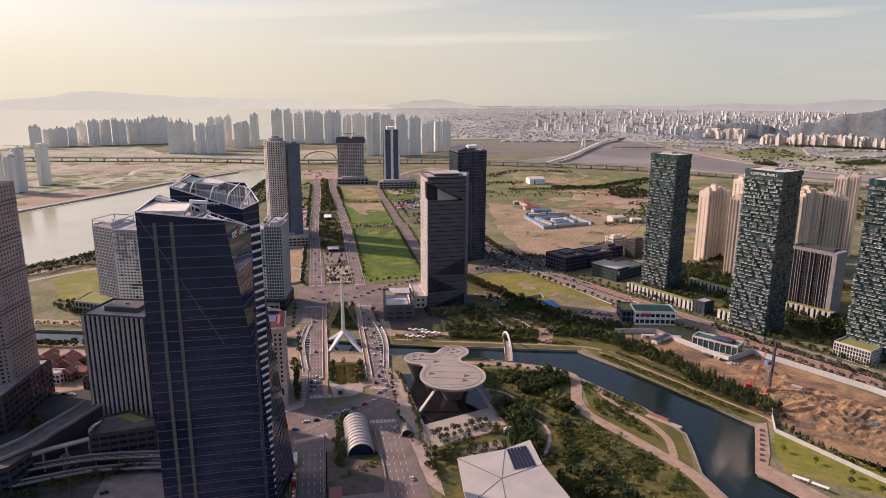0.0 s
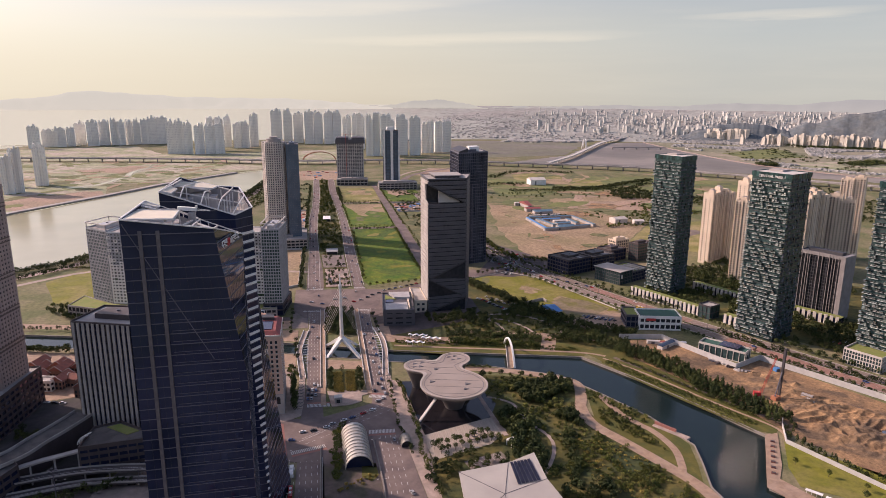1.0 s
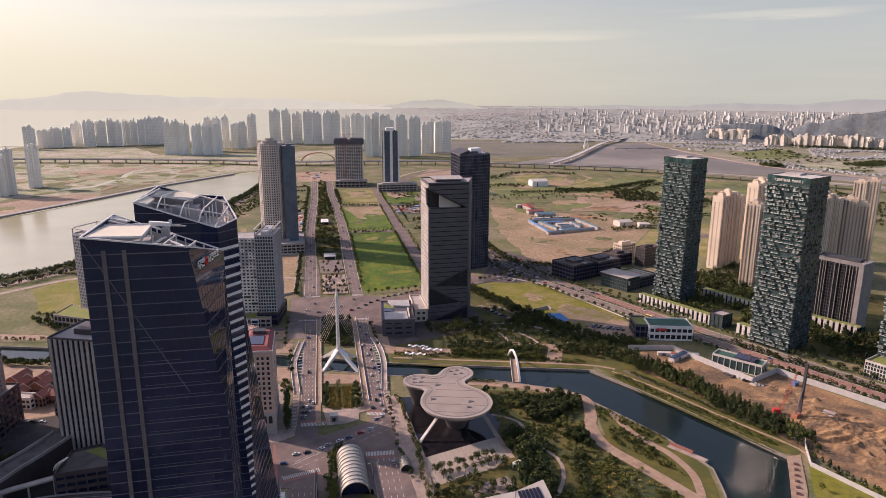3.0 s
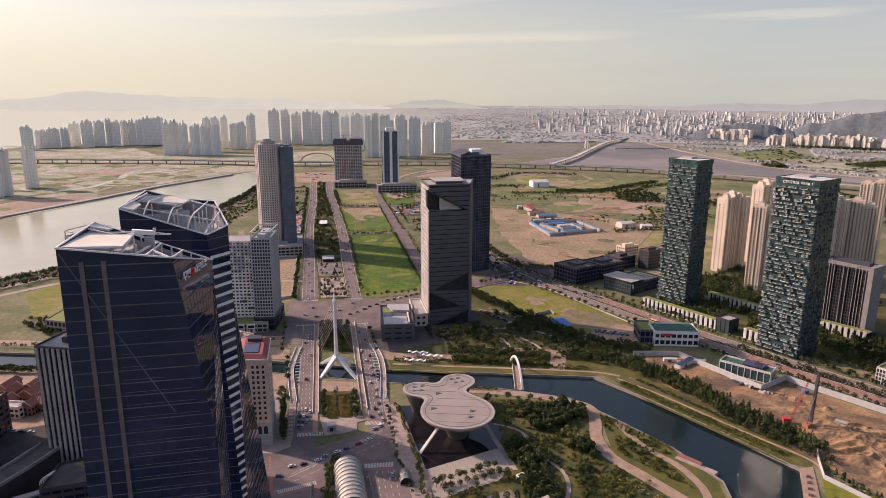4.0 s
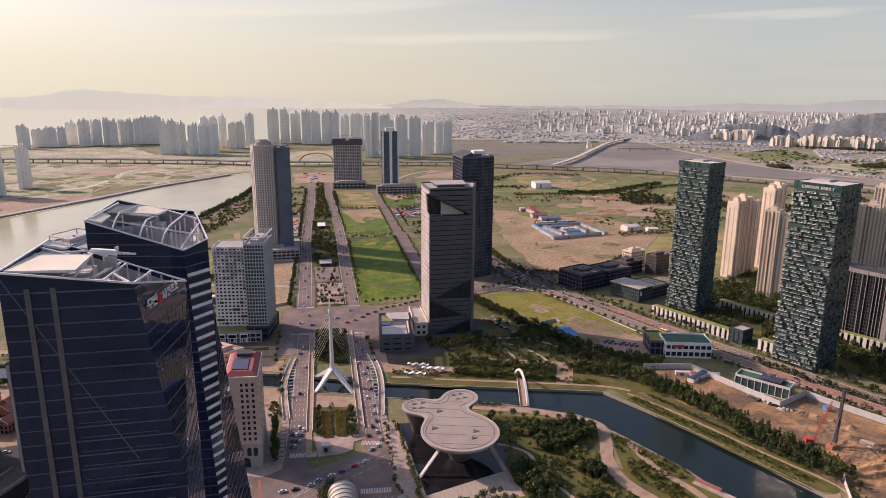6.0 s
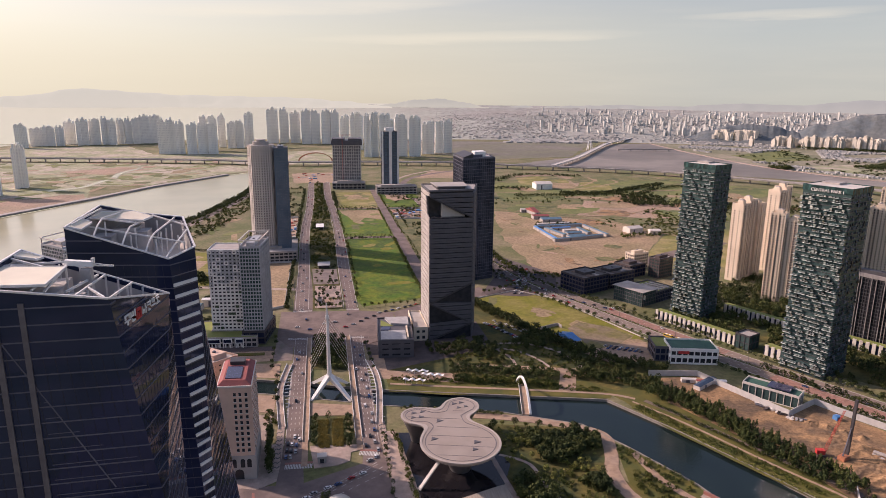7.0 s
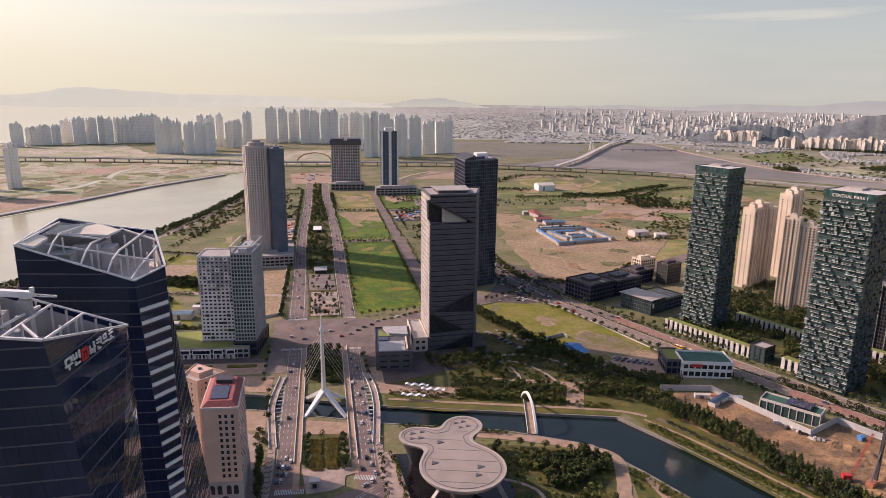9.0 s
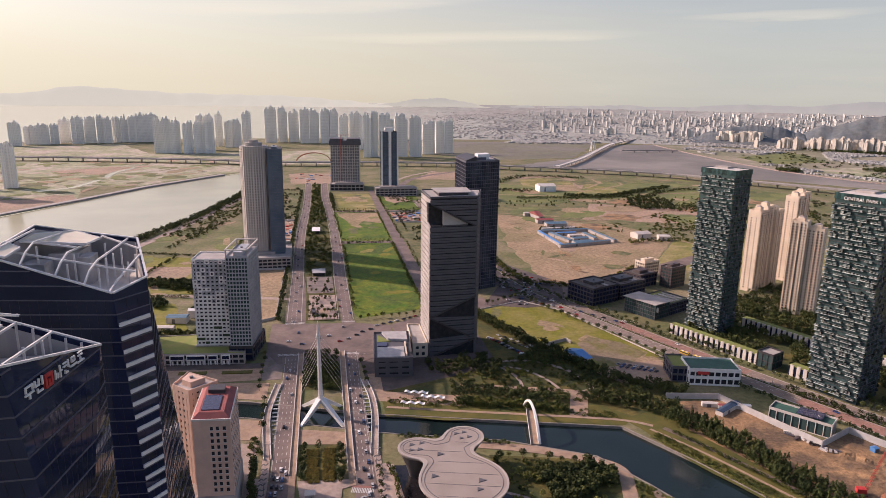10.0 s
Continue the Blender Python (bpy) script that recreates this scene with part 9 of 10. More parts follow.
belt("bank_trees", "low bushes along the south bank", [(64, 536), (110, 524), (134, 516)], 4, 2.2, 17, M_LEAF, r=(1, 1.8), h=(1.5, 3))
woods("garden_shrubs", "yellowing shrubs in the garden between carriageways", [(4.2, 527), (11, 527), (11.4, 490), (4.6, 490)], 300, 18, M_YELLOW, r=(0.6, 1.1), h=(0.8, 1.7), per=20)
woods("garden_shrubs", "yellowing shrubs in the garden between carriageways", [(14, 527), (21, 527), (20.6, 490), (14, 490)], 300, 19, M_YELLOW, r=(0.6, 1.1), h=(0.8, 1.7), per=20)
woods("garden_trees", "dark trees framing the garden between carriageways", [(0, 531), (27, 529), (27, 490), (22.5, 490), (22.5, 528), (3, 529), (3, 494), (0, 494)], 44, 20, M_LEAF2, r=(1.3, 2.2), h=(3.5, 6))
woods("median_trees", "dark trees between the bridge approaches", [(0, 690), (27, 684), (26, 612), (0, 616)], 120, 21, M_LEAF2, r=(1.8, 3), h=(4, 7.5))
woods("median_trees", "trees on the avenue's wide median", [(-9, 1240), (26, 1240), (27, 1060), (26, 975), (-5, 975), (-9, 1060)], 150, 22, M_LEAF, r=(1.6, 2.8), h=(3.5, 7), per=26, keep=0.03)
woods("median_trees", "small trees on the paved island of the avenue", [(-1, 935), (26, 935), (29, 862), (29, 778), (-1, 778)], 46, 24, M_LEAF2, r=(1.4, 2.4), h=(3, 5.5), per=30)
woods("median_shrubs", "low green shrubs on the avenue's wide median", [(-9, 1366), (24, 1366), (28, 1060), (26, 940), (-5, 940), (-10, 1060)], 620, 122, M_LEAF, r=(0.8, 1.6), h=(0.7, 1.8), per=14, keep=0.05)
woods("median_trees", "trees on the avenue's wide median", [(-5, 1740), (11, 1740), (12, 1550), (20, 1380), (22, 1260), (-6, 1260), (-5, 1550)], 170, 23, M_LEAF, r=(2, 3.4), h=(4, 8))
for k, (line, w, st, mt) in enumerate((
        ([(-29, 775), (-29, 1100)], 3, 4.5, M_LEAF2), ([(-29, 1100), (-29, 1640)], 4, 5, M_LEAF2), ([(47, 800), (46, 1108)], 2, 9, M_LEAF),
        ([(38, 1398), (34, 1590)], 7, 2.4, M_LEAF2), ([(44, 1108), (118, 1106)], 3, 7, M_LEAF2), ([(38, 1370), (116, 1366)], 4, 5, M_LEAF2),
        ([(120, 804), (118, 1108)], 2, 9, M_LEAF), ([(154, 1120), (205, 1120)], 8, 2.5, M_LEAF2), ([(154, 1000), (205, 990)], 14, 1.8, M_LEAF),
        ([(238, 1060), (256, 890), (284, 868)], 9, 1.8, M_LEAF), ([(284, 866), (330, 852), (420, 920)], 6, 2.0, M_LEAF),
        ([(372, 1176), (452, 1168)], 10, 2.4, M_LEAF2), ([(480, 1060), (560, 1070), (620, 1050)], 24, 2.0, M_LEAF), ([(500, 1120), (640, 1150)], 40, 3.5, M_LEAF),
        ([(430, 1500), (560, 1490), (720, 1500)], 16, 1.6, M_LEAF2), ([(720, 1480), (800, 1560), (900, 1590)], 20, 1.8, M_LEAF2), ([(700, 1350), (860, 1300), (960, 1250)], 60, 0.9, M_LEAF2),
        ([(440, 1740), (560, 1860), (700, 1800)], 30, 2.4, M_LEAF2), ([(390, 1600), (460, 1620), (480, 1580)], 40, 1.6, M_LEAF2), ([(760, 1200), (900, 1130), (1000, 1020)], 60, 1.6, M_LEAF2),
        ([(560, 1420), (900, 1440)], 110, 5, M_LEAF), ([(330, 1420), (560, 1440)], 70, 5, M_LEAF))):
    belt("tree_belt", "line of green trees and scrub along a lot", line, w, st, 40 + k, mt, r=(1.6, 3.2), h=(3, 7), per=22)
woods("grove", "dark grove among the weedy lots", [(625, 1345), (655, 1470), (718, 1488), (745, 1412), (692, 1322)], 150, 120, M_LEAF2, r=(3, 5), h=(5, 9), per=24)
belt("tree_belt", "long dark hedge across the weedy land", [(544, 1521), (642, 1509), (767, 1583), (848, 1631)], 22, 1.4, 121, M_LEAF2, r=(2.5, 4.5), h=(4, 8), per=22)
woods("far_grove", "dark grove beside the causeway", [(1380, 1950), (1372, 1900), (1410, 1880), (1440, 1935)], 60, 122, M_LEAF2, r=(6, 10), h=(8, 14), per=26)
woods("far_grove", "dark trees on the far plain", [(1640, 1915), (1690, 1840), (1850, 1900), (1860, 1990)], 150, 123, M_LEAF2, r=(6, 11), h=(6, 12), per=24)
woods("far_grove", "dark wooded band before the far apartments", [(1960, 2620), (2004, 2530), (2189, 2370), (2350, 2200), (2400, 2240), (2200, 2440)], 300, 124, M_LEAF2, r=(9, 16), h=(8, 16), per=22)
woods("far_grove", "scattered trees on the far plain", [(1500, 2350), (1877, 2529), (1733, 2151), (1879, 2030), (1568, 1701), (1420, 1900)], 130, 125, M_LEAF2, r=(4, 8), h=(4, 8), per=20, keep=0.006)
woods("scrub_trees", "scattered green scrub over the weedy lots", [(470, 1180), (600, 1250), (740, 1400), (900, 1400), (960, 1250), (700, 1100), (560, 1090)], 420, 126, M_LEAF, r=(1.5, 4), h=(1, 3), per=20, keep=0.012)
woods("scrub_trees", "scattered green scrub beyond the cream apartment blocks", [(700, 1150), (960, 1250), (1060, 1520), (1200, 1450), (1150, 1150), (900, 1000)], 380, 127, M_LEAF2, r=(2, 5), h=(2, 6), per=20, keep=0.008)
woods("courtyard_trees", "dark trees below the cream apartment blocks", [(430, 720), (500, 800), (560, 825), (640, 780), (600, 640), (520, 650)], 420, 128, M_LEAF2, r=(2.2, 3.6), h=(4, 9), per=26)
belt("lake_trees", "trees along the lake's near shore", [(-390, 895), (-320, 960), (-284, 1090), (-205, 1340), (-150, 1640), (-132, 1900)], 17, 0.9, 70, M_LEAF2, r=(1.8, 3.2), h=(4, 8), per=22)
woods("park_shrubs", "light green shrubs across the park slope", [(118, 500), (186, 482), (176, 440), (176, 400), (206, 330), (206, 240), (128, 240), (116, 376)], 420, 160, M_WEED, r=(0.8, 2.0), h=(0.7, 2.0), per=18, keep=0.03)
woods("park_shrubs", "brownish reeds and dry shrubs in the park", [(150, 400), (176, 404), (190, 378), (208, 330), (206, 240), (150, 240)], 200, 161, M_YELLOW, r=(0.6, 1.5), h=(0.6, 1.5), per=16, keep=0.04)
woods("park_trees", "pale green young trees in the park", [(130, 480), (176, 470), (170, 430), (140, 430)], 26, 162, M_WEED, r=(1.6, 2.6), h=(3.5, 6), per=40)
for k, (line, w) in enumerate((([(-320, 915), (-240, 890), (-130, 870)], 5), ([(-250, 1090), (-120, 1050)], 6), ([(-215, 905), (-180, 1060)], 4), ([(-290, 755), (-200, 720), (-130, 712)], 6), ([(-130, 880), (-110, 1060), (-100, 1200)], 6), ([(-200, 1110), (-150, 1300)], 14))):
    belt("hedge", "dark green hedge between the lakeside fields", line, w, 2.0, 170 + k, M_LEAF, r=(1.2, 2.2), h=(1.6, 3.6), per=22)
belt("bank_shrubs", "low dark shrubs and grasses along the far quay", [(236, 512), (254, 474), (276, 428), (293, 390)], 7, 0.55, 180, M_LEAF, r=(0.7, 1.5), h=(0.5, 1.5), per=16)
belt("bank_shrubs", "clipped yellowish shrubs along the far quay", [(232, 510), (249, 474), (270, 426), (287, 388)], 3, 1.0, 181, M_WEED, r=(0.6, 1.1), h=(0.4, 0.9), per=14)
belt("bank_shrubs", "low shrubs along the north bank path", [(62, 590), (110, 576), (160, 562), (222, 542)], 9, 0.7, 182, M_LEAF, r=(0.8, 1.7), h=(0.6, 1.9), per=16)
belt("bank_shrubs", "low dark shrubs beneath the quay conifers", [(262, 540), (284, 494), (297, 448), (312, 404)], 20, 0.4, 183, M_LEAF2, r=(1.0, 2.0), h=(1.0, 2.6), per=18)
woods("courtyard_trees", "dark trees behind the shop row", [(352, 700), (392, 612), (404, 620), (432, 690), (400, 712)], 170, 150, M_LEAF2, r=(2, 3.2), h=(4, 8), per=26)
woods("courtyard_trees", "dark trees round the foot of the glass tower", [(440, 560), (396, 575), (404, 600), (440, 640), (470, 600), (488, 480), (470, 470)], 200, 151, M_LEAF2, r=(2, 3.2), h=(4, 8), per=26)
woods("field_scrub", "dark bushes between the lots", [(-100, 1700), (-32, 1700), (-32, 1310), (-80, 1310)], 200, 131, M_LEAF2, r=(1.6, 3.2), h=(2, 6), per=22, keep=0.02)
woods("field_scrub", "bushes between the side street and the earth lot", [(156, 1580), (230, 1580), (270, 1080), (240, 900), (232, 870), (160, 1000)], 520, 133, M_LEAF2, r=(1.4, 3.2), h=(1.5, 5), per=20, keep=0.018)
for k, (line, w) in enumerate((([(44, 1130), (118, 1129)], 3), ([(38, 1396), (118, 1392)], 4), ([(120, 800), (119, 1108)], 3), ([(141, 800), (140, 1110)], 4), ([(118, 1135), (117, 1365)], 3), ([(137, 1130), (134, 1560)], 4), ([(45, 1135), (38, 1365)], 4), ([(140, 1384), (212, 1380)], 4))):
    belt("street_trees", "row of dark street trees between lots", line, w, 6.0, 140 + k, M_LEAF, r=(1.1, 1.9), h=(3, 5.5), per=26)
belt("lake_trees", "trees along the lake road", [(-420, 830), (-330, 905), (-270, 1000)], 10, 3.0, 71, M_LEAF2, r=(2, 3.5), h=(4, 7), per=22)
belt("lake_trees", "scrub between lake road and lots", [(-200, 1180), (-150, 1400), (-110, 1700)], 60, 1.6, 72, M_LEAF, r=(2.0, 4), h=(2, 6), per=18)
belt("canal_trees", "row of round trees on the canal's south bank", [(-275, 622), (-160, 594)], 4, 7.5, 73, M_LEAF2, r=(3, 4), h=(6, 8), per=60)
belt("canal_trees", "young trees along the canal's north promenade", [(-330, 690), (-160, 646)], 4, 4.5, 74, M_LEAF2, r=(1.3, 2), h=(4, 6))
woods("field_trees", "dense trees between the hotel and the lake fields", [(-186, 935), (-134, 930), (-110, 806), (-132, 800), (-168, 850)], 120, 171, M_LEAF2, r=(2.5, 4.2), h=(4, 8), per=40, keep=0.02)
woods("field_trees", "low shrubs beside the hotel yard", [(-140, 770), (-104, 760), (-100, 735), (-134, 735)], 40, 172, M_LEAF2, r=(1.5, 2.6), h=(2, 4))
belt("canal_trees", "trees below the hotel podium", [(-280, 740), (-240, 700)], 20, 1.5, 75, M_LEAF2, r=(2, 3.2), h=(4, 7))
woods("hotel_trees", "trees and shrubs behind the hotel", [(-140, 760), (-92, 745), (-92, 715), (-150, 720)], 90, 76, M_LEAF2, r=(2, 4), h=(4, 8))
woods("hotel_trees", "trees behind the hotel", [(-96, 800), (-60, 770), (-50, 745), (-92, 740)], 40, 77, M_LEAF, r=(1.5, 3), h=(3, 6))
for k, (line, w, st) in enumerate((([(246, 905), (272, 822), (318, 720), (360, 630), (420, 506), (480, 385)], 4, 5.5), ([(222, 880), (246, 800)], 3, 6), ([(305, 640), (352, 540), (392, 470), (452, 350)], 4, 5.0),
                              ([(350, 682), (386, 600)], 3, 4.0), ([(400, 580), (430, 520)], 10, 2.2), ([(440, 520), (500, 400)], 12, 2.0), ([(372, 560), (400, 500), (440, 420)], 7, 2.6))):
    belt("boulevard_trees", "street trees along the boulevard", line, w, st, 80 + k, M_LEAF2, r=(1.6, 2.6), h=(3.5, 6))
woods("courtyard_trees", "dark courtyard trees between the glass apartment towers", [(420, 690), (470, 720), (520, 720), (545, 640), (480, 560), (455, 600), (430, 640)], 260, 90, M_LEAF2, r=(2, 3.4), h=(4, 9))
woods("courtyard_trees", "dark courtyard trees between the glass apartment towers", [(452, 560), (500, 560), (560, 560), (560, 480), (510, 470), (470, 520)], 180, 91, M_LEAF2, r=(2, 3.4), h=(4, 9))
woods("courtyard_trees", "dark trees among the low blocks", [(400, 720), (430, 760), (470, 790), (500, 770), (460, 720), (420, 700)], 120, 92, M_LEAF2, r=(2, 3.4), h=(4, 8))
belt("corner_trees", "dark street trees beside the glass tower", [(-31, 205), (-30, 300), (-30, 392)], 5, 2.2, 94, M_LEAF2, r=(1.8, 2.8), h=(4.5, 7.5))
belt("corner_trees", "shrubs beside the barrel canopy", [(3, 372), (4, 400), (5, 428), (12, 434)], 6, 1.4, 95, M_LEAF, r=(1.3, 2.2), h=(2, 4.5))
belt("corner_trees", "shrubs on the traffic island", [(4, 360), (16, 366), (26, 372)], 6, 2.0, 96, M_YELLOW, r=(0.9, 1.5), h=(1, 2))
belt("corner_trees", "tree row along the footpath by the pool", [(54, 500), (59, 440), (58, 390), (62, 345)], 3, 3.2, 97, M_LEAF, r=(1.4, 2.2), h=(3, 5))
belt("corner_trees", "tree row along the footpath by the pool", [(48, 500), (47, 440), (52, 390)], 2, 5, 98, M_LEAF2, r=(1.2, 1.8), h=(3, 4.5))
belt("corner_trees", "dark columnar trees beside the pink hotel", [(-27, 512), (-25, 478), (-24, 462)], 3, 1.6, 99, M_LEAF2, r=(1.6, 2.2), h=(8, 12), per=50)
belt("corner_trees", "small garden trees behind the pink hotel", [(-27, 545), (-28, 520)], 8, 2.2, 100, M_LEAF, r=(1.5, 2.2), h=(2.5, 4))
belt("mall_trees", "dark street trees below the mall", [(-230, 352), (-170, 372), (-112, 388)], 6, 3, 101, M_LEAF2, r=(1.8, 2.6), h=(4, 6.5))
belt("mall_trees", "dark trees between podium and mall", [(-205, 460), (-180, 456), (-166, 462)], 14, 2, 102, M_LEAF2, r=(2, 3), h=(4, 7))
# out of view, placed to be mirrored in the glass towers
woods("forecourt_trees", "dark trees on the forecourt before the glass towers", [(-128, 60), (-72, 60), (-66, 235), (-120, 238)], 130, 230, M_LEAF2, r=(2.2, 3.6), h=(5, 9), per=22, keep=0.02)
belt("corner_trees", "dark street trees beside the glass tower", [(-31, 20), (-31, 110), (-31, 205)], 5, 4.0, 231, M_LEAF2, r=(2.0, 3.0), h=(5, 8), per=22)


# single street trees
def tree_proto(seed, r, h, material):
    ob = thing("tree", "small leafy street tree with a slim trunk", "tree", (0, 0, -50), 0, "street trees")
    bm = bmesh.new()
    cone(bm, 0, 0, 0, h * 0.5, 0.16, 0.1, 6)
    beam(bm, (0, 0, h * 0.4), (r * 0.5, 0.2, h * 0.7), 0.1), beam(bm, (0, 0, h * 0.42), (-r * 0.4, -r * 0.3, h * 0.72), 0.1)
    part("trunk", bm, M_BARK, ob)
    v, f = leaf_cloud(np.random.default_rng(seed), [(0, 0, h * 0.3, r, h * 0.7), (r * 0.3, 0.2, h * 0.35, r * 0.7, h * 0.6)], 55, (0.5, 1.1))
    from_lists("crown", v, f, material, ob)
    return ob


protos = [tree_proto(200 + i, r, h, m) for i, (r, h, m) in enumerate(((2.0, 5.0, M_LEAF), (2.4, 6.0, M_LEAF2), (1.7, 4.4, M_LEAF), (2.8, 6.6, M_LEAF2)))]
tr = random.Random(5)
TREE_ROWS = (([(52, 772), (138, 782)], 12), ([(66, 396), (104, 408)], 9), ([(70, 390), (110, 402)], 9), ([(280, 850), (330, 838)], 6), ([(-34, 620), (-34, 690)], 6), ([(47, 660), (49, 610)], 5),
             ([(300, 300), (350, 240)], 6), ([(285, 340), (330, 275)], 5), ([(190, 800), (240, 826)], 8), ([(-26, 560), (-28, 600)], 4), ([(130, 500), (176, 484)], 7),
             ([(238, 800), (276, 716), (314, 632)], 20), ([(284, 820), (322, 730), (365, 640)], 16), ([(150, 1180), (150, 1340)], 12), ([(396, 548), (438, 470)], 8), ([(0, 800), (28, 798)], 6), ([(2, 779), (26, 777)], 7))
spots = []
for line, k in TREE_ROWS:
    for i in range(k):
        u = i / max(k - 1, 1) * (len(line) - 1)
        j = min(int(u), len(line) - 2)
        x, y = lerp(line[j], line[j + 1], u - j)
        spots.append((x + tr.uniform(-0.6, 0.6), y + tr.uniform(-0.6, 0.6)))
for i, (x, y) in enumerate(spots):
    if i < 4:
        protos[i].matrix_world = pose(x, y, 0.1, 0, 0, tr.uniform(0, 360))
    else:
        copy_thing(protos[tr.randrange(4)], pose(x, y, 0.1, 0, 0, tr.uniform(0, 360)))

# ---- road markings ----
def dashes(name, label, lines, dash=3.0, gap=5.0, w=0.32, z=0.36):
    bm = bmesh.new()
    for a, b in lines:
        a, b = Vector(a), Vector(b)
        L = (b - a).length
        d = (b - a) / L
        s = Vector((d.y, -d.x)) * w / 2
        t_ = 0.0
        while t_ < L:
            p, q = a + d * t_, a + d * min(t_ + dash, L)
            vs = [bm.verts.new((*c, z)) for c in (p - s, p + s, q + s, q - s)]
            f = bm.faces.new(vs)
            t_ += dash + gap
    for f in bm.faces:
        if f.normal.z < 0:
            f.normal_flip()
    tagged(part(name, bm, M_PAINT, None, label, "stuff"), category="road marking")


LEFT_LANE = [(-13, 775), (-14.5, 943), (-17, 1062), (-18, 1204), (-14.3, 1373), (-14, 1550), (-16, 1766)]
RIGHT_LANE = [(38, 775), (36, 936), (36, 1055), (34.5, 1197), (30, 1368), (22.5, 1546), (21.5, 1766)]


def lane_x(line, y):
    return float(np.interp(y, [p[1] for p in line], [p[0] for p in line]))


dashes("lane_marking", "worn white dashed lane lines on the avenue", [((x, 500), (x, 680)) for x in (-14.2, -11.4, -8.6, 36, 39, 42)] + [((x, 210), (x, 395)) for x in (-22, -18.5, -15, -11.5, -8)] + [((x + 3, 215), (x, 420)) for x in (33, 36.5, 40, 43.5)]
       + [((a[0] + k, a[1]), (b[0] + k, b[1])) for line, ks in ((LEFT_LANE, (-3, 1.5)), (RIGHT_LANE, (-2.5, 2.5))) for a, b in zip(line, line[1:]) for k in ks])
dashes("lane_marking", "worn white lane lines on the boulevard", [(tuple(Vector(p) + Vector((o, 0))), tuple(Vector(q) + Vector((o, 0)))) for p, q in zip(RIGHT_ROAD[::3], RIGHT_ROAD[3::3]) for o in (-9, -4.5, 4.5, 9)], z=0.2)
dashes("lane_marking", "curved white guide lines across the junction", [((-20 + 9.5 * i + o, 420 + 6.2 * i - o), (-13.5 + 9.5 * i + o, 424.3 + 6.2 * i - o)) for i in range(7) for o in (0, 4)], 3, 2, 0.3, 0.38)
dashes("lane_marking", "worn white edge lines of the avenue", [((-16.7, 500), (-16.7, 690)), ((33.4, 490), (33.4, 690)), ((43.7, 490), (43.7, 690)), ((-5, 205), (-5, 398)), ((-25.4, 205), (-25.4, 398))], 30, 0.1, 0.25)


def crosswalk(x0, y0, x1, y1, w, k, red=None):
    ob = thing("crosswalk", "white striped pedestrian crossing on worn asphalt", "road marking")
    a, b = Vector((x0, y0)), Vector((x1, y1))
    d = (b - a).normalized()
    n = Vector((-d.y, d.x))
    me = None
    for i in range(k):
        c = a + (b - a) * (i + 0.5) / k
        if me is None:
            bm = bmesh.new()
            box(bm, -0.28, 0.28, -w / 2, w / 2, 0, 0.02)
            me = mesh_of("stripe", bm, M_PAINT)
        o = new("stripe", me)
        o.parent = ob
        o.matrix_local = Matrix.Translation((c.x, c.y, 0.37)) @ Euler((0, 0, math.atan2(d.y, d.x))).to_matrix().to_4x4()
    if red:
        bm = bmesh.new()
        p, q = a + n * red, b + n * red
        beam(bm, (*p, 0.33), (*q, 0.33), 2.2, 0.06)
        part("red_band", bm, M_REDPAINT, ob, "dull red painted band")


crosswalk(-16, 471, 1, 470, 5, 18, 4.0)
crosswalk(30, 480, 43, 477, 5, 14, 3.6)
crosswalk(26, 425, 44, 424, 5, 19, -4.0)
crosswalk(-25, 406, -3, 412, 4.0, 20, -3.6)
crosswalk(-24, 690, -4, 688, 4.0, 20)
crosswalk(30, 686, 46, 684, 4.0, 16)
crosswalk(-22, 769, -3, 769, 4.0, 17)
crosswalk(33, 768, 46, 767, 4.0, 12)
slab("bus_lane", [(-3, 350), (4, 350), (4, 200), (-3, 200)], 0.33, M_REDPAINT, "dull red paved strip beside the carriageway", category="pavement")

# ---- avenue median: paved island, pavilions, kiosk ----
slab("plaza", [(0.5, 778), (29, 777), (28.6, 858), (0, 860)], 0.22, M_WALK, "pale paved island plaza in the avenue's median", category="pavement")
slab("plaza", [(-2, 868), (27.5, 866), (26.5, 934), (-4.5, 937)], 0.22, M_PAVE, "dark block-paved square in the avenue's median", category="pavement")
slab("plaza", [(10, 792), (22, 790), (20, 806), (11, 808)], 0.26, M_PINKWALK, "round tan paved spot on the island", category="pavement")


def flat_pavilion(x, y, w, d, h, roof, label):
    """A small flat-roofed pavilion: glazed walls set back under an overhanging roof on slim posts."""
    ob = thing("pavilion", label, "pavilion", (x, y, 0.1))
    bm = bmesh.new()
    box(bm, 1.2, w - 1.2, 1.2, d - 1.2, 0, h)
    part("glazing", bm, M_GLASS, ob)
    bm = bmesh.new()
    box(bm, 0, w, 0, d, h, h + 0.5)
    part("roof", bm, roof, ob)
    for px in (0.3, w - 0.5):
        for py in (0.3, d / 2, d - 0.5):
            bm = bmesh.new()
            box(bm, px, px + 0.25, py, py + 0.25, 0, h)
            part("post", bm, M_STEEL, ob)
    return ob


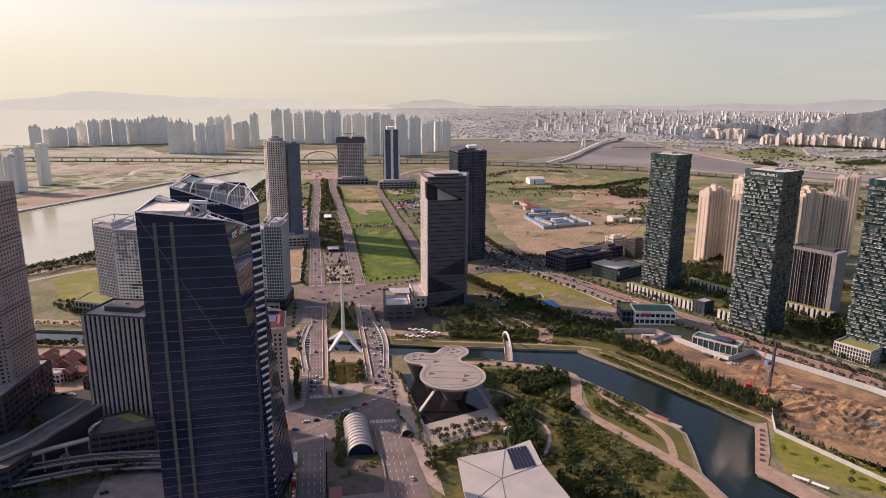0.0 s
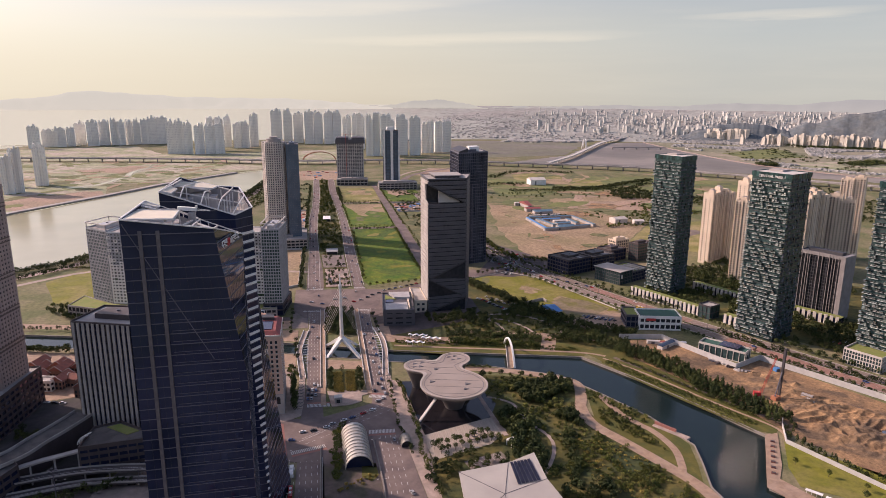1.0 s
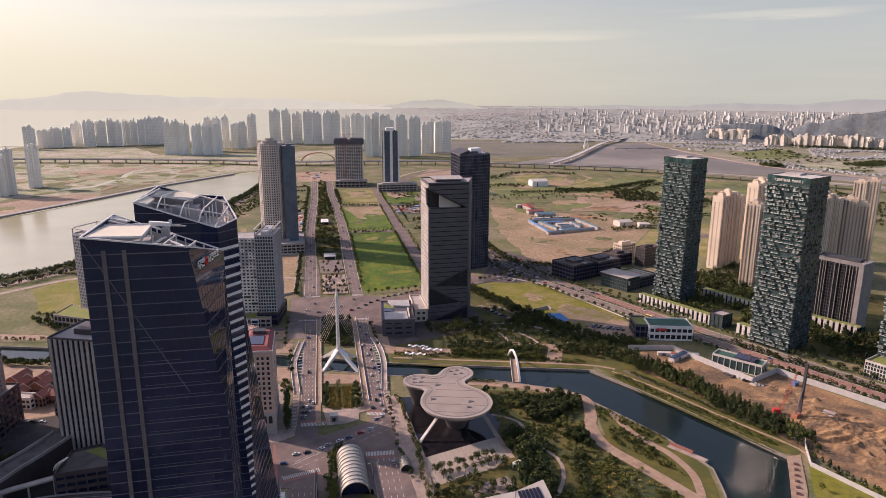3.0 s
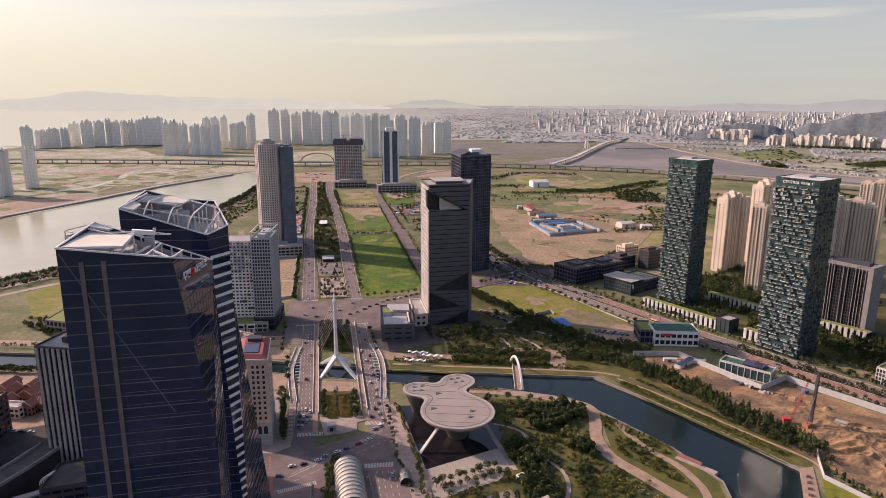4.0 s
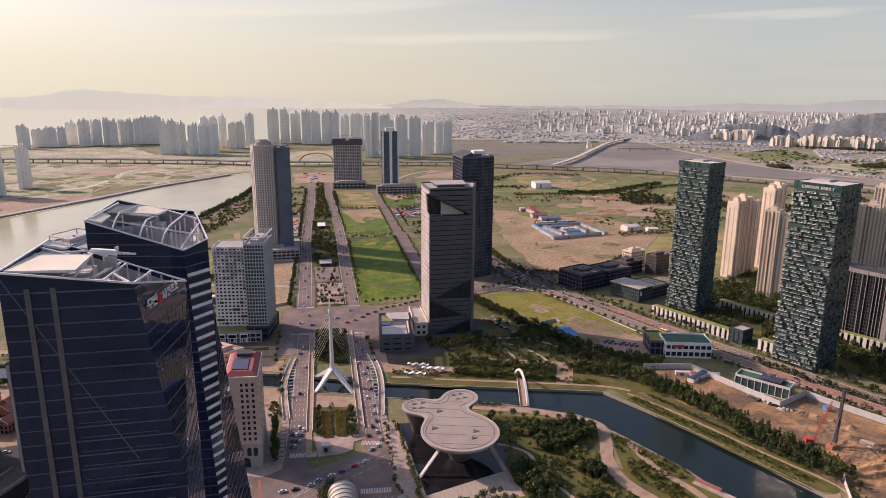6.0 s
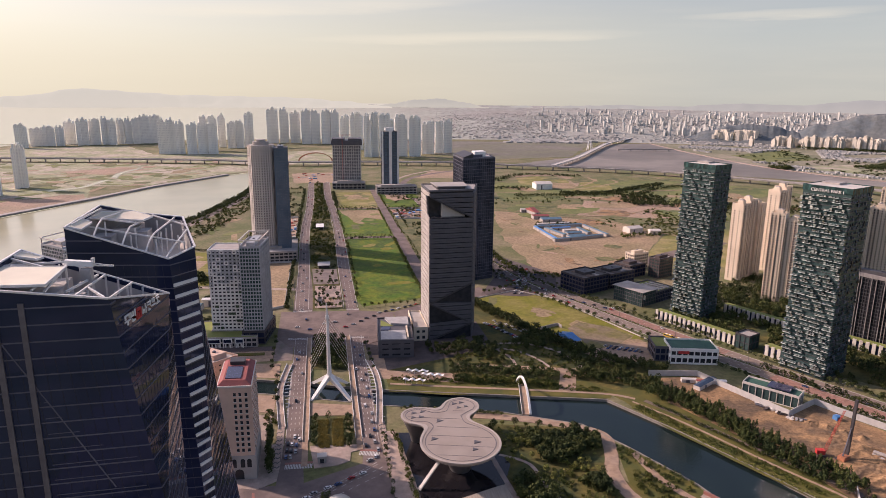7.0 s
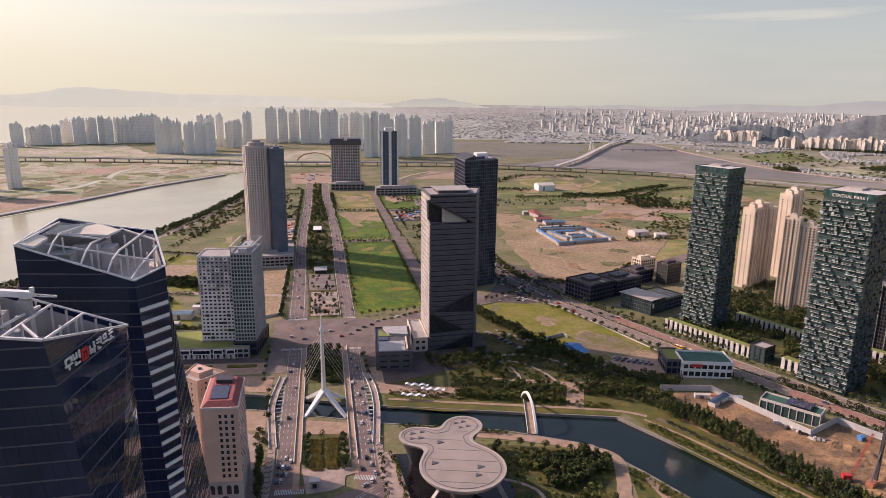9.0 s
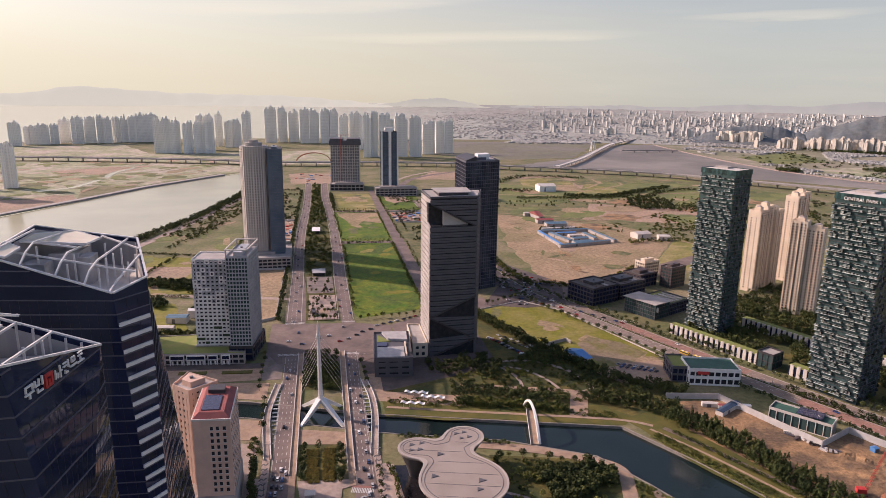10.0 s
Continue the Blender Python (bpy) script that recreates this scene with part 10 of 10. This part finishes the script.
flat_pavilion(-1, 1186, 13, 30, 4.5, M_WHITE, "white flat-roofed pavilion among the median trees")
flat_pavilion(2.6, 938, 16, 20, 4.0, M_LINING, "grey flat-roofed canopy on the paved median")
flat_pavilion(3, 788, 4.5, 14, 4.0, M_DARKCLAD, "dark kiosk over a stair on the avenue island")
for pts in ([(213, 677), (237, 687)], [(213, 677), (217, 668)], [(237, 687), (239, 680)]):
    wl_ = thing("yard_wall", "grey concrete wall of a low open yard", "wall")
    bm = bmesh.new()
    beam(bm, (*pts[0], 1.6), (*pts[1], 1.6), 0.6, 3.2)
    part("wall_panel", bm, M_CONC, wl_)
for line, o in ((LEFT_LANE, -7.2), (LEFT_LANE, 6.6), (RIGHT_LANE, -7.4), (RIGHT_LANE, 7.0)):
    bm = bmesh.new()
    strip(bm, line, o - 0.3, o + 0.3, 0, 0.48)
    tagged(part("kerb", bm, M_KERB, None, "pale stone kerb along the avenue", "structure"), category="kerb")
for o in (-15.2, -1.4, 1.4, 15.2):
    bm = bmesh.new()
    strip(bm, RIGHT_ROAD, o - 0.3, o + 0.3, 0, 0.34)
    tagged(part("kerb", bm, M_KERB, None, "pale stone kerb along the boulevard", "structure"), category="kerb")
bm = bmesh.new()
strip(bm, [p for p in RIGHT_ROAD if 590 < p[1] < 730], -14.6, -2.0, -0.05, 0.2)
tagged(part("brick_lane", bm, M_BRICKROAD, None, "worn red brick lanes of the boulevard", "structure"), category="road")
bm = bmesh.new()
strip(bm, [p for p in RIGHT_ROAD if 380 < p[1] < 560], 2.0, 14.6, -0.05, 0.2)
tagged(part("brick_lane", bm, M_BRICKROAD, None, "worn red brick lanes of the boulevard", "structure"), category="road")
bm = bmesh.new()
strip(bm, RIGHT_ROAD, -1.3, 1.3, 0, 0.3)
tagged(part("median", bm, M_BANK, None, "narrow planted median of the boulevard", "structure"), category="ground")
belt("median_shrubs", "clipped shrubs on the boulevard's median", [p for p in RIGHT_ROAD[10:44:4]], 1.6, 2.4, 210, M_LEAF, r=(0.6, 1.2), h=(0.6, 1.6), per=16)


def street_lamp_proto():
    ob = thing("street_lamp", "tall grey street lamp with two curved arms", "street lamp", (0, 0, -60), 0, "street lamps")
    bm = bmesh.new()
    cone(bm, 0, 0, 0, 10.5, 0.16, 0.09, 6)
    part("pole", bm, M_GREYSTEEL, ob)
    for sx in (-1, 1):
        bm = bmesh.new()
        beam(bm, (0, 0, 10.3), (sx * 1.1, 0, 11.1), 0.1), beam(bm, (sx * 1.1, 0, 11.1), (sx * 2.2, 0, 11.3), 0.1)
        arm = part("arm", bm, M_GREYSTEEL, ob)
        bm = bmesh.new()
        box(bm, min(sx * 1.9, sx * 2.8), max(sx * 1.9, sx * 2.8), -0.2, 0.2, 11.2, 11.4)
        part("lamp_head", bm, M_PALE, arm)
    return ob


lamp = street_lamp_proto()
LAMPS = [(-26, y) for y in (300, 345, 390)] + [(28.5, y) for y in (350, 395)] + [(-18.6, y) for y in (478, 520, 660)] + [(46.4, y) for y in (505, 655)] + [(-23.5, y) for y in (790, 850, 910, 970, 1040, 1110)] + [(45.5, y) for y in (800, 870, 940, 1010, 1080)] + [(-190, 372), (-150, 380), (-110, 384), (-230, 362)]
LAMPS += [tuple(Vector(RIGHT_ROAD[k])) for k in range(14, 42, 3)]
lamp.matrix_world = pose(*LAMPS[0], 0.2)
for x, y in LAMPS[1:]:
    copy_thing(lamp, pose(x, y, 0.2, 0, 0, 0 if x < 100 else 24))

# ---- small structures round the crossing and the plaza ----
sh = thing("bus_shelter", "small rounded metal and glass shelter on the pavement", "shelter", (49, 406, 0.3), 0)
bm = bmesh.new()
rows_ = [[bm.verts.new((3.6 * math.cos(math.pi * i / 12), y, 0.3 + 4.2 * math.sin(math.pi * i / 12))) for i in range(13)] for y in (-5, -4.6, 4.6, 5)]
for r0, r1 in zip(rows_, rows_[1:]):
    for i in range(12):
        bm.faces.new((r0[i], r0[i + 1], r1[i + 1], r1[i]))
bmesh.ops.solidify(bm, geom=bm.faces[:], thickness=0.15)
part("shell", bm, M_SHELL, sh, "curved grey metal roof")
for y in (-5.05, -1.7, 1.7, 5.05):
    bm = bmesh.new()
    for i in range(12):
        beam(bm, (3.7 * math.cos(math.pi * i / 12), y, 0.3 + 4.3 * math.sin(math.pi * i / 12)), (3.7 * math.cos(math.pi * (i + 1) / 12), y, 0.3 + 4.3 * math.sin(math.pi * (i + 1) / 12)), 0.3)
    part("hoop", bm, M_SHELL, sh, "pale steel hoop")
bm = bmesh.new()
box(bm, -3.0, 3.0, -4.4, 4.4, 0, 2.6)
part("glazing", bm, M_GLASS, sh)
ek = thing("lift_kiosk", "pale stone lift kiosk on the island plaza", "kiosk", (6.8, 474, 0.42))
bm = bmesh.new()
box(bm, -2.6, 2.6, -2.2, 2.2, 0, 4.2)
part("wall", bm, M_CONC, ek)
bm = bmesh.new()
box(bm, -3.0, 3.0, -2.6, 2.6, 4.2, 4.6)
part("roof", bm, M_PALE, ek)
bm = bmesh.new()
box(bm, -1.2, 1.2, -2.3, -2.1, 0, 2.8)
part("door", bm, M_GLASS, ek)
slab_strip("footway", [(-21.5, 468), (-20.5, 500), (-20.8, 520)], -2.2, 2.6, -0.2, 0.44, M_WALK, br, "pale patterned footway")
slab_strip("footway", [(48.4, 468), (47.4, 500), (47.6, 520)], -2.4, 2.4, -0.2, 0.44, M_WALK, br, "pale patterned footway")
for k in range(9):                                        # wave pattern in the footway paving
    for x0 in (-21.2, 47.8):
        bm = bmesh.new()
        strip(bm, smooth_line([(x0 - 2.0, 470 + k * 5.4), (x0 - 0.7, 472 + k * 5.4), (x0 + 0.7, 470.6 + k * 5.4), (x0 + 2.0, 472.6 + k * 5.4)], 4), -0.5, 0.5, 0.40, 0.455)
        part("paving_wave", bm, M_DARKROOF, br, "dark wavy paving band")
for line in ([(-6, 412), (-6.3, 372), (-6.5, 300)], [(28.2, 414), (30.2, 366), (30.5, 300)]):
    bm = bmesh.new()
    strip(bm, line, -0.35, 0.35, 0, 1.3)
    tagged(part("retaining_wall", bm, M_QUAY, None, "low dark wall round the sunken island garden", "structure"), category="wall")
M_ISLE = mat("dark_island_paving", (0.115, 0.088, 0.078), (0.085, 0.066, 0.058), 0.1, 0.9, stain=(0.055, 0.055, 0.03), sscale=0.06, samt=0.8, speck=0.3)
slab("island_garden", [(-5.4, 410), (4, 428), (10, 434), (20, 430), (27.4, 412), (29.4, 366), (28, 340), (-5.6, 340)], 0.30, M_ISLE, "dark paved island round the barrel canopy")
slab("island_lawn", [(19, 384), (27.6, 386), (28.4, 372), (24, 366), (18, 372)], 0.34, M_BANK, "small green lawn beside the barrel canopy", category="lawn")
slab("forecourt_lawn", [(-42, 441), (-36, 443), (-36, 405), (-42, 402)], 0.36, M_MOWN, "narrow strip of bright lawn beside the forecourt")
slab("red_lane", [(-33, 447), (-31.4, 446), (-27, 404), (-29, 403)], 0.39, M_REDPAINT, "dull red painted lane edge", category="road marking")
sc = thing("sculpture", "round grey sculpture of rings on the plank plaza", "sculpture", (95.4, 406.9, 0.18))
for rr, zz in ((4.2, 0.25), (2.6, 1.6), (1.5, 3.2)):
    bm = bmesh.new()
    for i in range(20):
        a_, b_2 = math.tau * i / 20, math.tau * (i + 1) / 20
        beam(bm, (rr * math.cos(a_), rr * math.sin(a_), zz), (rr * math.cos(b_2), rr * math.sin(b_2), zz), 0.35)
    part("ring", bm, M_GREYSTEEL, sc)
bm = bmesh.new()
cone(bm, 0, 0, 0, 3.4, 0.5, 0.3, 8)
part("stem", bm, M_GREYSTEEL, sc)
cu_ = thing("frame_pavilion", "small open white cube frame beside the plaza", "pavilion", (117.2, 392.3, 0.2), 24)
for x in (-2.4, 2.4):
    for y in (-2.4, 2.4):
        bm = bmesh.new()
        box(bm, x - 0.25, x + 0.25, y - 0.25, y + 0.25, 0, 3.6)
        part("post", bm, M_WHITE, cu_)
bm = bmesh.new()
for q in ((-2.8, 2.8, -2.8, -2.1), (-2.8, 2.8, 2.1, 2.8), (-2.8, -2.1, -2.1, 2.1), (2.1, 2.8, -2.1, 2.1), (-0.3, 0.3, -2.1, 2.1)):
    box(bm, *q, 3.6, 4.1)
part("roof", bm, M_WHITE, cu_)
slab("car_park", [(82, 378), (108, 386), (112, 372), (86, 364)], 0.3, M_PAVE, "small paved car park beside the faceted hall", category="pavement")
dashes("lane_marking", "white bay lines of a small car park", [((84 + k * 2.6, 377.5 + k * 0.8), (86 + k * 2.6, 371.5 + k * 0.8)) for k in range(9)], 7, 1, 0.25, 0.34)
dashes("lane_marking", "curved double guide lines across the junction", [((-18 + 8.5 * i, 421 + 6.4 * i + o), (-10.6 + 8.5 * i, 426.6 + 6.4 * i + o)) for i in range(7) for o in (0, 2.4)], 4, 1.6, 0.32, 0.385)

# ---- vehicles ----
CAR_PAINT = {k: mat("car_paint_" + k, c, None, 1.0, 0.25, spec=0.6) for k, c in dict(white=(0.75, 0.74, 0.72), black=(0.02, 0.02, 0.024), silver=(0.42, 0.42, 0.42), red=(0.45, 0.03, 0.03), blue=(0.06, 0.10, 0.22), yellow=(0.65, 0.42, 0.05)).items()}
M_TYRE = mat("tyre", (0.02, 0.02, 0.02), None, 1.0, 0.9)


def car_proto(colour):
    ob = thing("car", "parked %s car on the asphalt" % colour, "car", (0, 0, -60))
    bm = bmesh.new()
    prof = [(-2.3, 0.35), (2.3, 0.35), (2.35, 0.75), (1.3, 0.95), (-2.2, 1.0), (-2.35, 0.7)]
    a = [bm.verts.new((x, -0.9, z)) for x, z in prof]
    b = [bm.verts.new((x, 0.9, z)) for x, z in prof]
    bm.faces.new(a), bm.faces.new(b[::-1])
    for i in range(6):
        bm.faces.new((a[(i + 1) % 6], a[i], b[i], b[(i + 1) % 6]))
    bmesh.ops.recalc_face_normals(bm, faces=bm.faces)
    part("body", bm, CAR_PAINT[colour], ob)
    bm = bmesh.new()
    prism(bm, [(-1.9, -0.8), (1.2, -0.8), (1.2, 0.8), (-1.9, 0.8)], 0.95, 1.42, [(-1.4, -0.65), (0.4, -0.65), (0.4, 0.65), (-1.4, 0.65)])
    part("window_band", bm, M_GLASS, ob)
    bm = bmesh.new()
    prism(bm, [(-1.35, -0.64), (0.38, -0.64), (0.38, 0.64), (-1.35, 0.64)], 1.42, 1.5)
    part("roof", bm, CAR_PAINT[colour], ob)
    for x in (-1.45, 1.45):
        for y in (-0.82, 0.82):
            bm = bmesh.new()
            beam(bm, (x, y - 0.1, 0.32), (x, y + 0.1, 0.32), 0.62, 0.62)
            bmesh.ops.bevel(bm, geom=bm.edges[:], offset=0.08, segments=1, affect="EDGES")
            part("wheel", bm, M_TYRE, ob)
    return ob


def bus_proto(colour, h=3.1, L=11):
    ob = thing("bus", "%s city bus at the kerb" % colour, "bus", (0, 0, -60))
    bm = bmesh.new()
    box(bm, -L / 2, L / 2, -1.25, 1.25, 0.4, h)
    bmesh.ops.bevel(bm, geom=bm.edges[:], offset=0.15, segments=1, affect="EDGES")
    part("body", bm, CAR_PAINT[colour], ob)
    bm = bmesh.new()
    box(bm, -L / 2 + 0.3, L / 2 + 0.03, -1.28, 1.28, 1.5, 2.5)
    part("window_band", bm, M_GLASS, ob)
    for k in range(2):
        bm = bmesh.new()
        box(bm, -3 + k * 4, -1 + k * 4, -0.7, 0.7, h, h + 0.3)
        part("roof_unit", bm, M_WHITE, ob)
    return ob


cars = {k: car_proto(k) for k in CAR_PAINT if k != "yellow"}
cr_ = random.Random(17)
used = set()


def put(ob_key, x, y, turn, z=0.36):
    src = cars[ob_key]
    if ob_key not in used:
        used.add(ob_key)
        src.matrix_world = pose(x, y, z, 0, 0, turn)
    else:
        copy_thing(src, pose(x, y, z, 0, 0, turn))


def paint():
    return cr_.choice(("white", "white", "white", "black", "black", "silver", "silver", "red", "blue"))


for x, y in ((-15.5, 482), (-12.8, 482), (-12.6, 489), (-9.8, 488), (-15.3, 490), (-12.4, 497), (-9.6, 496), (-15, 498), (-11, 507), (-8, 503), (35, 488), (42.4, 482), (41, 492), (38.5, 500), (41.8, 508), (41, 520), (42, 532), (38, 545), (42, 560), (41, 575), (38, 590), (42, 600), (35, 612), (40, 640), (36, 660), (-12, 560), (-9, 610), (-14, 640), (-12, 655)):
    put(paint(), x, y, 90)
for x, y, t_ in ((-18, 432, 15), (-11, 433, 20), (2, 440, 25), (10, 444, 25), (16, 447, 28), (24, 452, 30), (31, 456, 32), (-34, 420, -15), (-25, 422, -5), (36, 470, 40), (40, 474, 80), (46, 350, 100), (42, 412, 92), (-2, 436, 20), (-60, 436, -15), (-80, 444, -15), (30, 714, 5), (38, 720, 0), (20, 730, 10), (10, 726, 0), (46, 728, -8), (-16, 720, 0), (-4, 712, 5), (52, 736, 0), (60, 742, 10), (-8, 742, 90), (34, 752, 80)):
    put(paint(), x, y, t_, 0.40)
for i in range(26):
    y = 780 + i * 30 + cr_.uniform(-8, 8)
    put(paint(), lane_x(LEFT_LANE, y) + cr_.choice((-4.5, -0.8, 3.4)), y, 90)
for i in range(22):
    y = 790 + i * 26 + cr_.uniform(-8, 8)
    put(paint(), lane_x(RIGHT_LANE, y) + cr_.choice((-5, 0, 5)), y, 91)
for i in range(28):                                       # parked in the dark junction by the glass tower
    u, v = cr_.random(), cr_.random()
    put(paint(), 226 + 36 * u - 8 * v, 800 + 150 * v, 100 + cr_.choice((0, 20, 90)), 0.2)
for i in range(14):
    put(paint(), 168 + i * 1.5 + cr_.uniform(-1, 1), 704 - i * 3.2, 22, 0.2)
for i in range(12):
    put(paint(), 178 + (i % 6) * 4.5, 700 - (i % 6) * 6 + (i // 6) * 9, 112, 0.2)
for i in range(14):                                       # on the bare lot
    put(cr_.choice(("black", "silver", "white", "blue")), 262 + (i % 7) * 4.2, 622 - (i % 7) * 2.2 + (i // 7) * 6, 30, 0.22)
for i in range(24):
    k = cr_.randrange(len(RIGHT_ROAD) - 8)
    p, q = Vector(RIGHT_ROAD[k]), Vector(RIGHT_ROAD[k + 1])
    d = (q - p).normalized()
    o = Vector((d.y, -d.x)) * cr_.choice((-11, -6, 6, 11))
    put(paint(), p.x + o.x, p.y + o.y, math.degrees(math.atan2(d.y, d.x)), 0.2)
for i in range(14):
    put(paint(), 462 + (i % 8) * 4.5, 520 + (i // 8) * 12 - (i % 8) * 5, 24 + cr_.choice((0, 90)), 0.2)
for i in range(10):
    put(paint(), 66 + i * 7 + cr_.uniform(-1, 1), 752 + i * 3.6, 30, 0.2)
for i in range(8):
    put(paint(), -235 + i * 6, 516 - i * 1.5, -14, 0.2)
for x, y in ((-176, 352), (-160, 356), (-130, 366), (-204, 346), (-120, 432)):
    put(paint(), x, y, 18, 0.3)
# unseen cars for the glass towers to reflect
for i in range(22):
    put(paint(), cr_.choice((-52, -46, -40, -58)) + cr_.uniform(-1, 1), 30 + i * 10 + cr_.uniform(-4, 4), 90, 0.22)
cars["red_bus"] = bus_proto("red")
cars["white_bus"] = bus_proto("white")
cars["yellow_bus"] = bus_proto("yellow", 2.8, 9)
for k, x, y, t_ in (("white_bus", -23.5, 382, 90), ("red_bus", -23.2, 360, 90), ("red_bus", -23.0, 342, 90), ("white_bus", -22.8, 324, 90), ("yellow_bus", 330, 640, -64), ("yellow_bus", 336, 628, -64)):
    put(k, x, y, t_, 0.32)
for i in range(22):                                       # more parked rows by the dark junction
    put(paint(), 232 + (i % 11) * 3.8 - (i // 11) * 7, 796 + (i % 11) * 10, 20 + cr_.choice((0, 0, 180)), 0.2)
for i in range(10):
    put(paint(), 250 + i * 8, 790 - i * 8 + cr_.uniform(-6, 6), -45 + cr_.choice((0, 180)), 0.2)
for i in range(16):
    u = i / 15
    put(paint(), -300 + 270 * u + cr_.uniform(-6, 6), 344 + 40 * min(u * 2, 1) + cr_.choice((-3, 3)), 14 if u < 0.5 else 2, 0.2)
rs = random.Random(33)
LOTS = [(144, 208, 1276, 1356)] * 60 + [(-72, -34, 1134, 1296)] * 40 + [(-50, 60, 1770, 1960)] * 30
for x0, x1, y0, y1 in LOTS:                               # coloured material stacks on the storage lots
    ob = thing("material_stack", "low stack of coloured building materials", "stack", (rs.uniform(x0, x1), rs.uniform(y0, y1), 0.1), rs.choice((0, 90, 8)), "storage lot stacks")
    bm = bmesh.new()
    w, d = rs.uniform(2, 6), rs.uniform(1.5, 3)
    box(bm, -w, w, -d, d, 0, rs.uniform(0.8, 2.2))
    part("block", bm, rs.choice((M_ORANGE, M_CONC, M_PALE, M_GREYSTEEL, M_BLUE, M_RUST, M_WALK)), ob)
    bm = bmesh.new()
    box(bm, -w - 0.2, w + 0.2, -0.2, 0.2, 0, 0.12)
    part("bearer", bm, M_BARK, ob)
fence("lot_fence", [(-88, 792), (-60, 770), (-32, 786), (-32, 976), (-74, 976)], 2.4, M_FENCE, "white panel fence round a sandy lot")
fence("lot_fence", [(-76, 1128), (-32, 1128), (-32, 1300), (-76, 1300), (-76, 1128)], 2.6, M_FENCE, "white panel fence round a building lot")
fence("lot_fence", [(141, 1266), (212, 1262), (212, 1366), (141, 1368)], 2.2, M_FENCE, "white panel fence round a storage lot")


road("road", [(186, 800), (219, 866), (220, 900), (250, 975), (266, 940), (300, 872), (276, 792), (230, 785)], 0.2, "dark worn asphalt of the boulevard junction", M_JUNCTION)
for i in range(30):
    u, v = cr_.random(), cr_.random()
    x, y = lerp(lerp((205, 806), (268, 800), u), lerp((244, 950), (276, 900), u), v)
    put(paint(), x, y, cr_.choice((60, 64, -28, 150, 240)), 0.24)
slab("soil_field", [(244, 678), (262, 694), (286, 676), (298, 648), (268, 624), (246, 626)], 0.2, M_TRAMPLED, "trampled brownish end of a fallow lot")
slab("bare_lot", [(236, 616), (270, 629), (303, 632), (290, 598), (250, 592)], 0.22, M_PINKWALK, "sandy parking lot")


# ---- uneven ground: weedy, bare and worn patches on the open lots ----
rp = random.Random(52)


def patches(count, x0, x1, y0, y1, sizes, choices, keep=None, z=0.0):
    for k in range(count):
        cx, cy = rp.uniform(x0, x1), rp.uniform(y0, y1)
        a, b, turn = rp.uniform(*sizes), rp.uniform(*sizes) * 0.55, rp.uniform(0, 180)
        pts = []
        for i in range(22):
            t_ = math.tau * i / 22
            q = 1 + 0.45 * noise.noise((math.cos(t_) * 1.7 + k, math.sin(t_) * 1.7, cx * 0.1))
            pts.append((a * q * math.cos(t_), b * q * math.sin(t_)))
        pts = turned(pts, (cx, cy), turn)
        if any(inside(p, LAKE) for p in pts) or keep and not all(inside(p, keep) for p in pts):
            continue
        name, material, label = rp.choice(choices)
        slab(name, pts, 0.17 + z + k * 0.004, material, label)


SOILLOT = [(333, 1330), (290, 1080), (279, 872), (330, 855), (470, 960), (560, 1080), (520, 1180), (440, 1240)]
WEEDY = ("weed_patch", M_SCRUB, "olive weedy patch on an open lot")
GREEN = ("weed_patch", M_LAWN2, "green weedy patch on an open lot")
BARE = ("bare_patch", M_SOIL, "bare sandy patch on an open lot")
BROWN = ("bare_patch", M_DIG, "orange-brown bare patch on an open lot")
RED = ("bare_patch", M_REDSOIL, "pinkish bare patch on an open lot")
patches(60, 275, 560, 860, 1330, (4, 22), (WEEDY, BROWN, RED, BROWN), SOILLOT)
patches(40, 380, 960, 1180, 1480, (14, 60), (BARE, BROWN, GREEN, WEEDY))
patches(26, 420, 1060, 1500, 1800, (16, 70), (WEEDY, GREEN, BARE))
patches(120, -1000, -300, 1700, 2330, (8, 46), (GREEN, WEEDY, RED, BARE, GREEN))
patches(40, -900, -520, 1420, 1740, (10, 44), (RED, WEEDY, GREEN))
patches(30, -260, -110, 760, 1300, (6, 26), (GREEN, BARE, WEEDY, GREEN))
patches(18, 46, 114, 1150, 1590, (5, 20), (BARE, GREEN, WEEDY))
patches(8, 58, 112, 800, 1095, (6, 20), (("weed_patch", M_GRASS, "lush patch in the overgrown field"), ("weed_patch", M_MOWN, "yellowish patch in the overgrown field")))
patches(12, 180, 290, 640, 790, (5, 16), (BARE, WEEDY), [(172, 782), (230, 806), (262, 770), (306, 640), (276, 622), (240, 615)])
for k, line in enumerate(([(330, 1240), (350, 1160), (352, 1050), (330, 900)], [(420, 1240), (560, 1250), (700, 1330)], [(460, 1060), (600, 1180), (640, 1300)], [(600, 1500), (760, 1540), (940, 1500)])):
    bm = bmesh.new()
    strip(bm, smooth_line(line, 8), -1.6, 1.6, 0, 0.46)
    tagged(part("track", bm, M_SOIL, None, "worn pale dirt track across the open lots", "structure"), category="track")
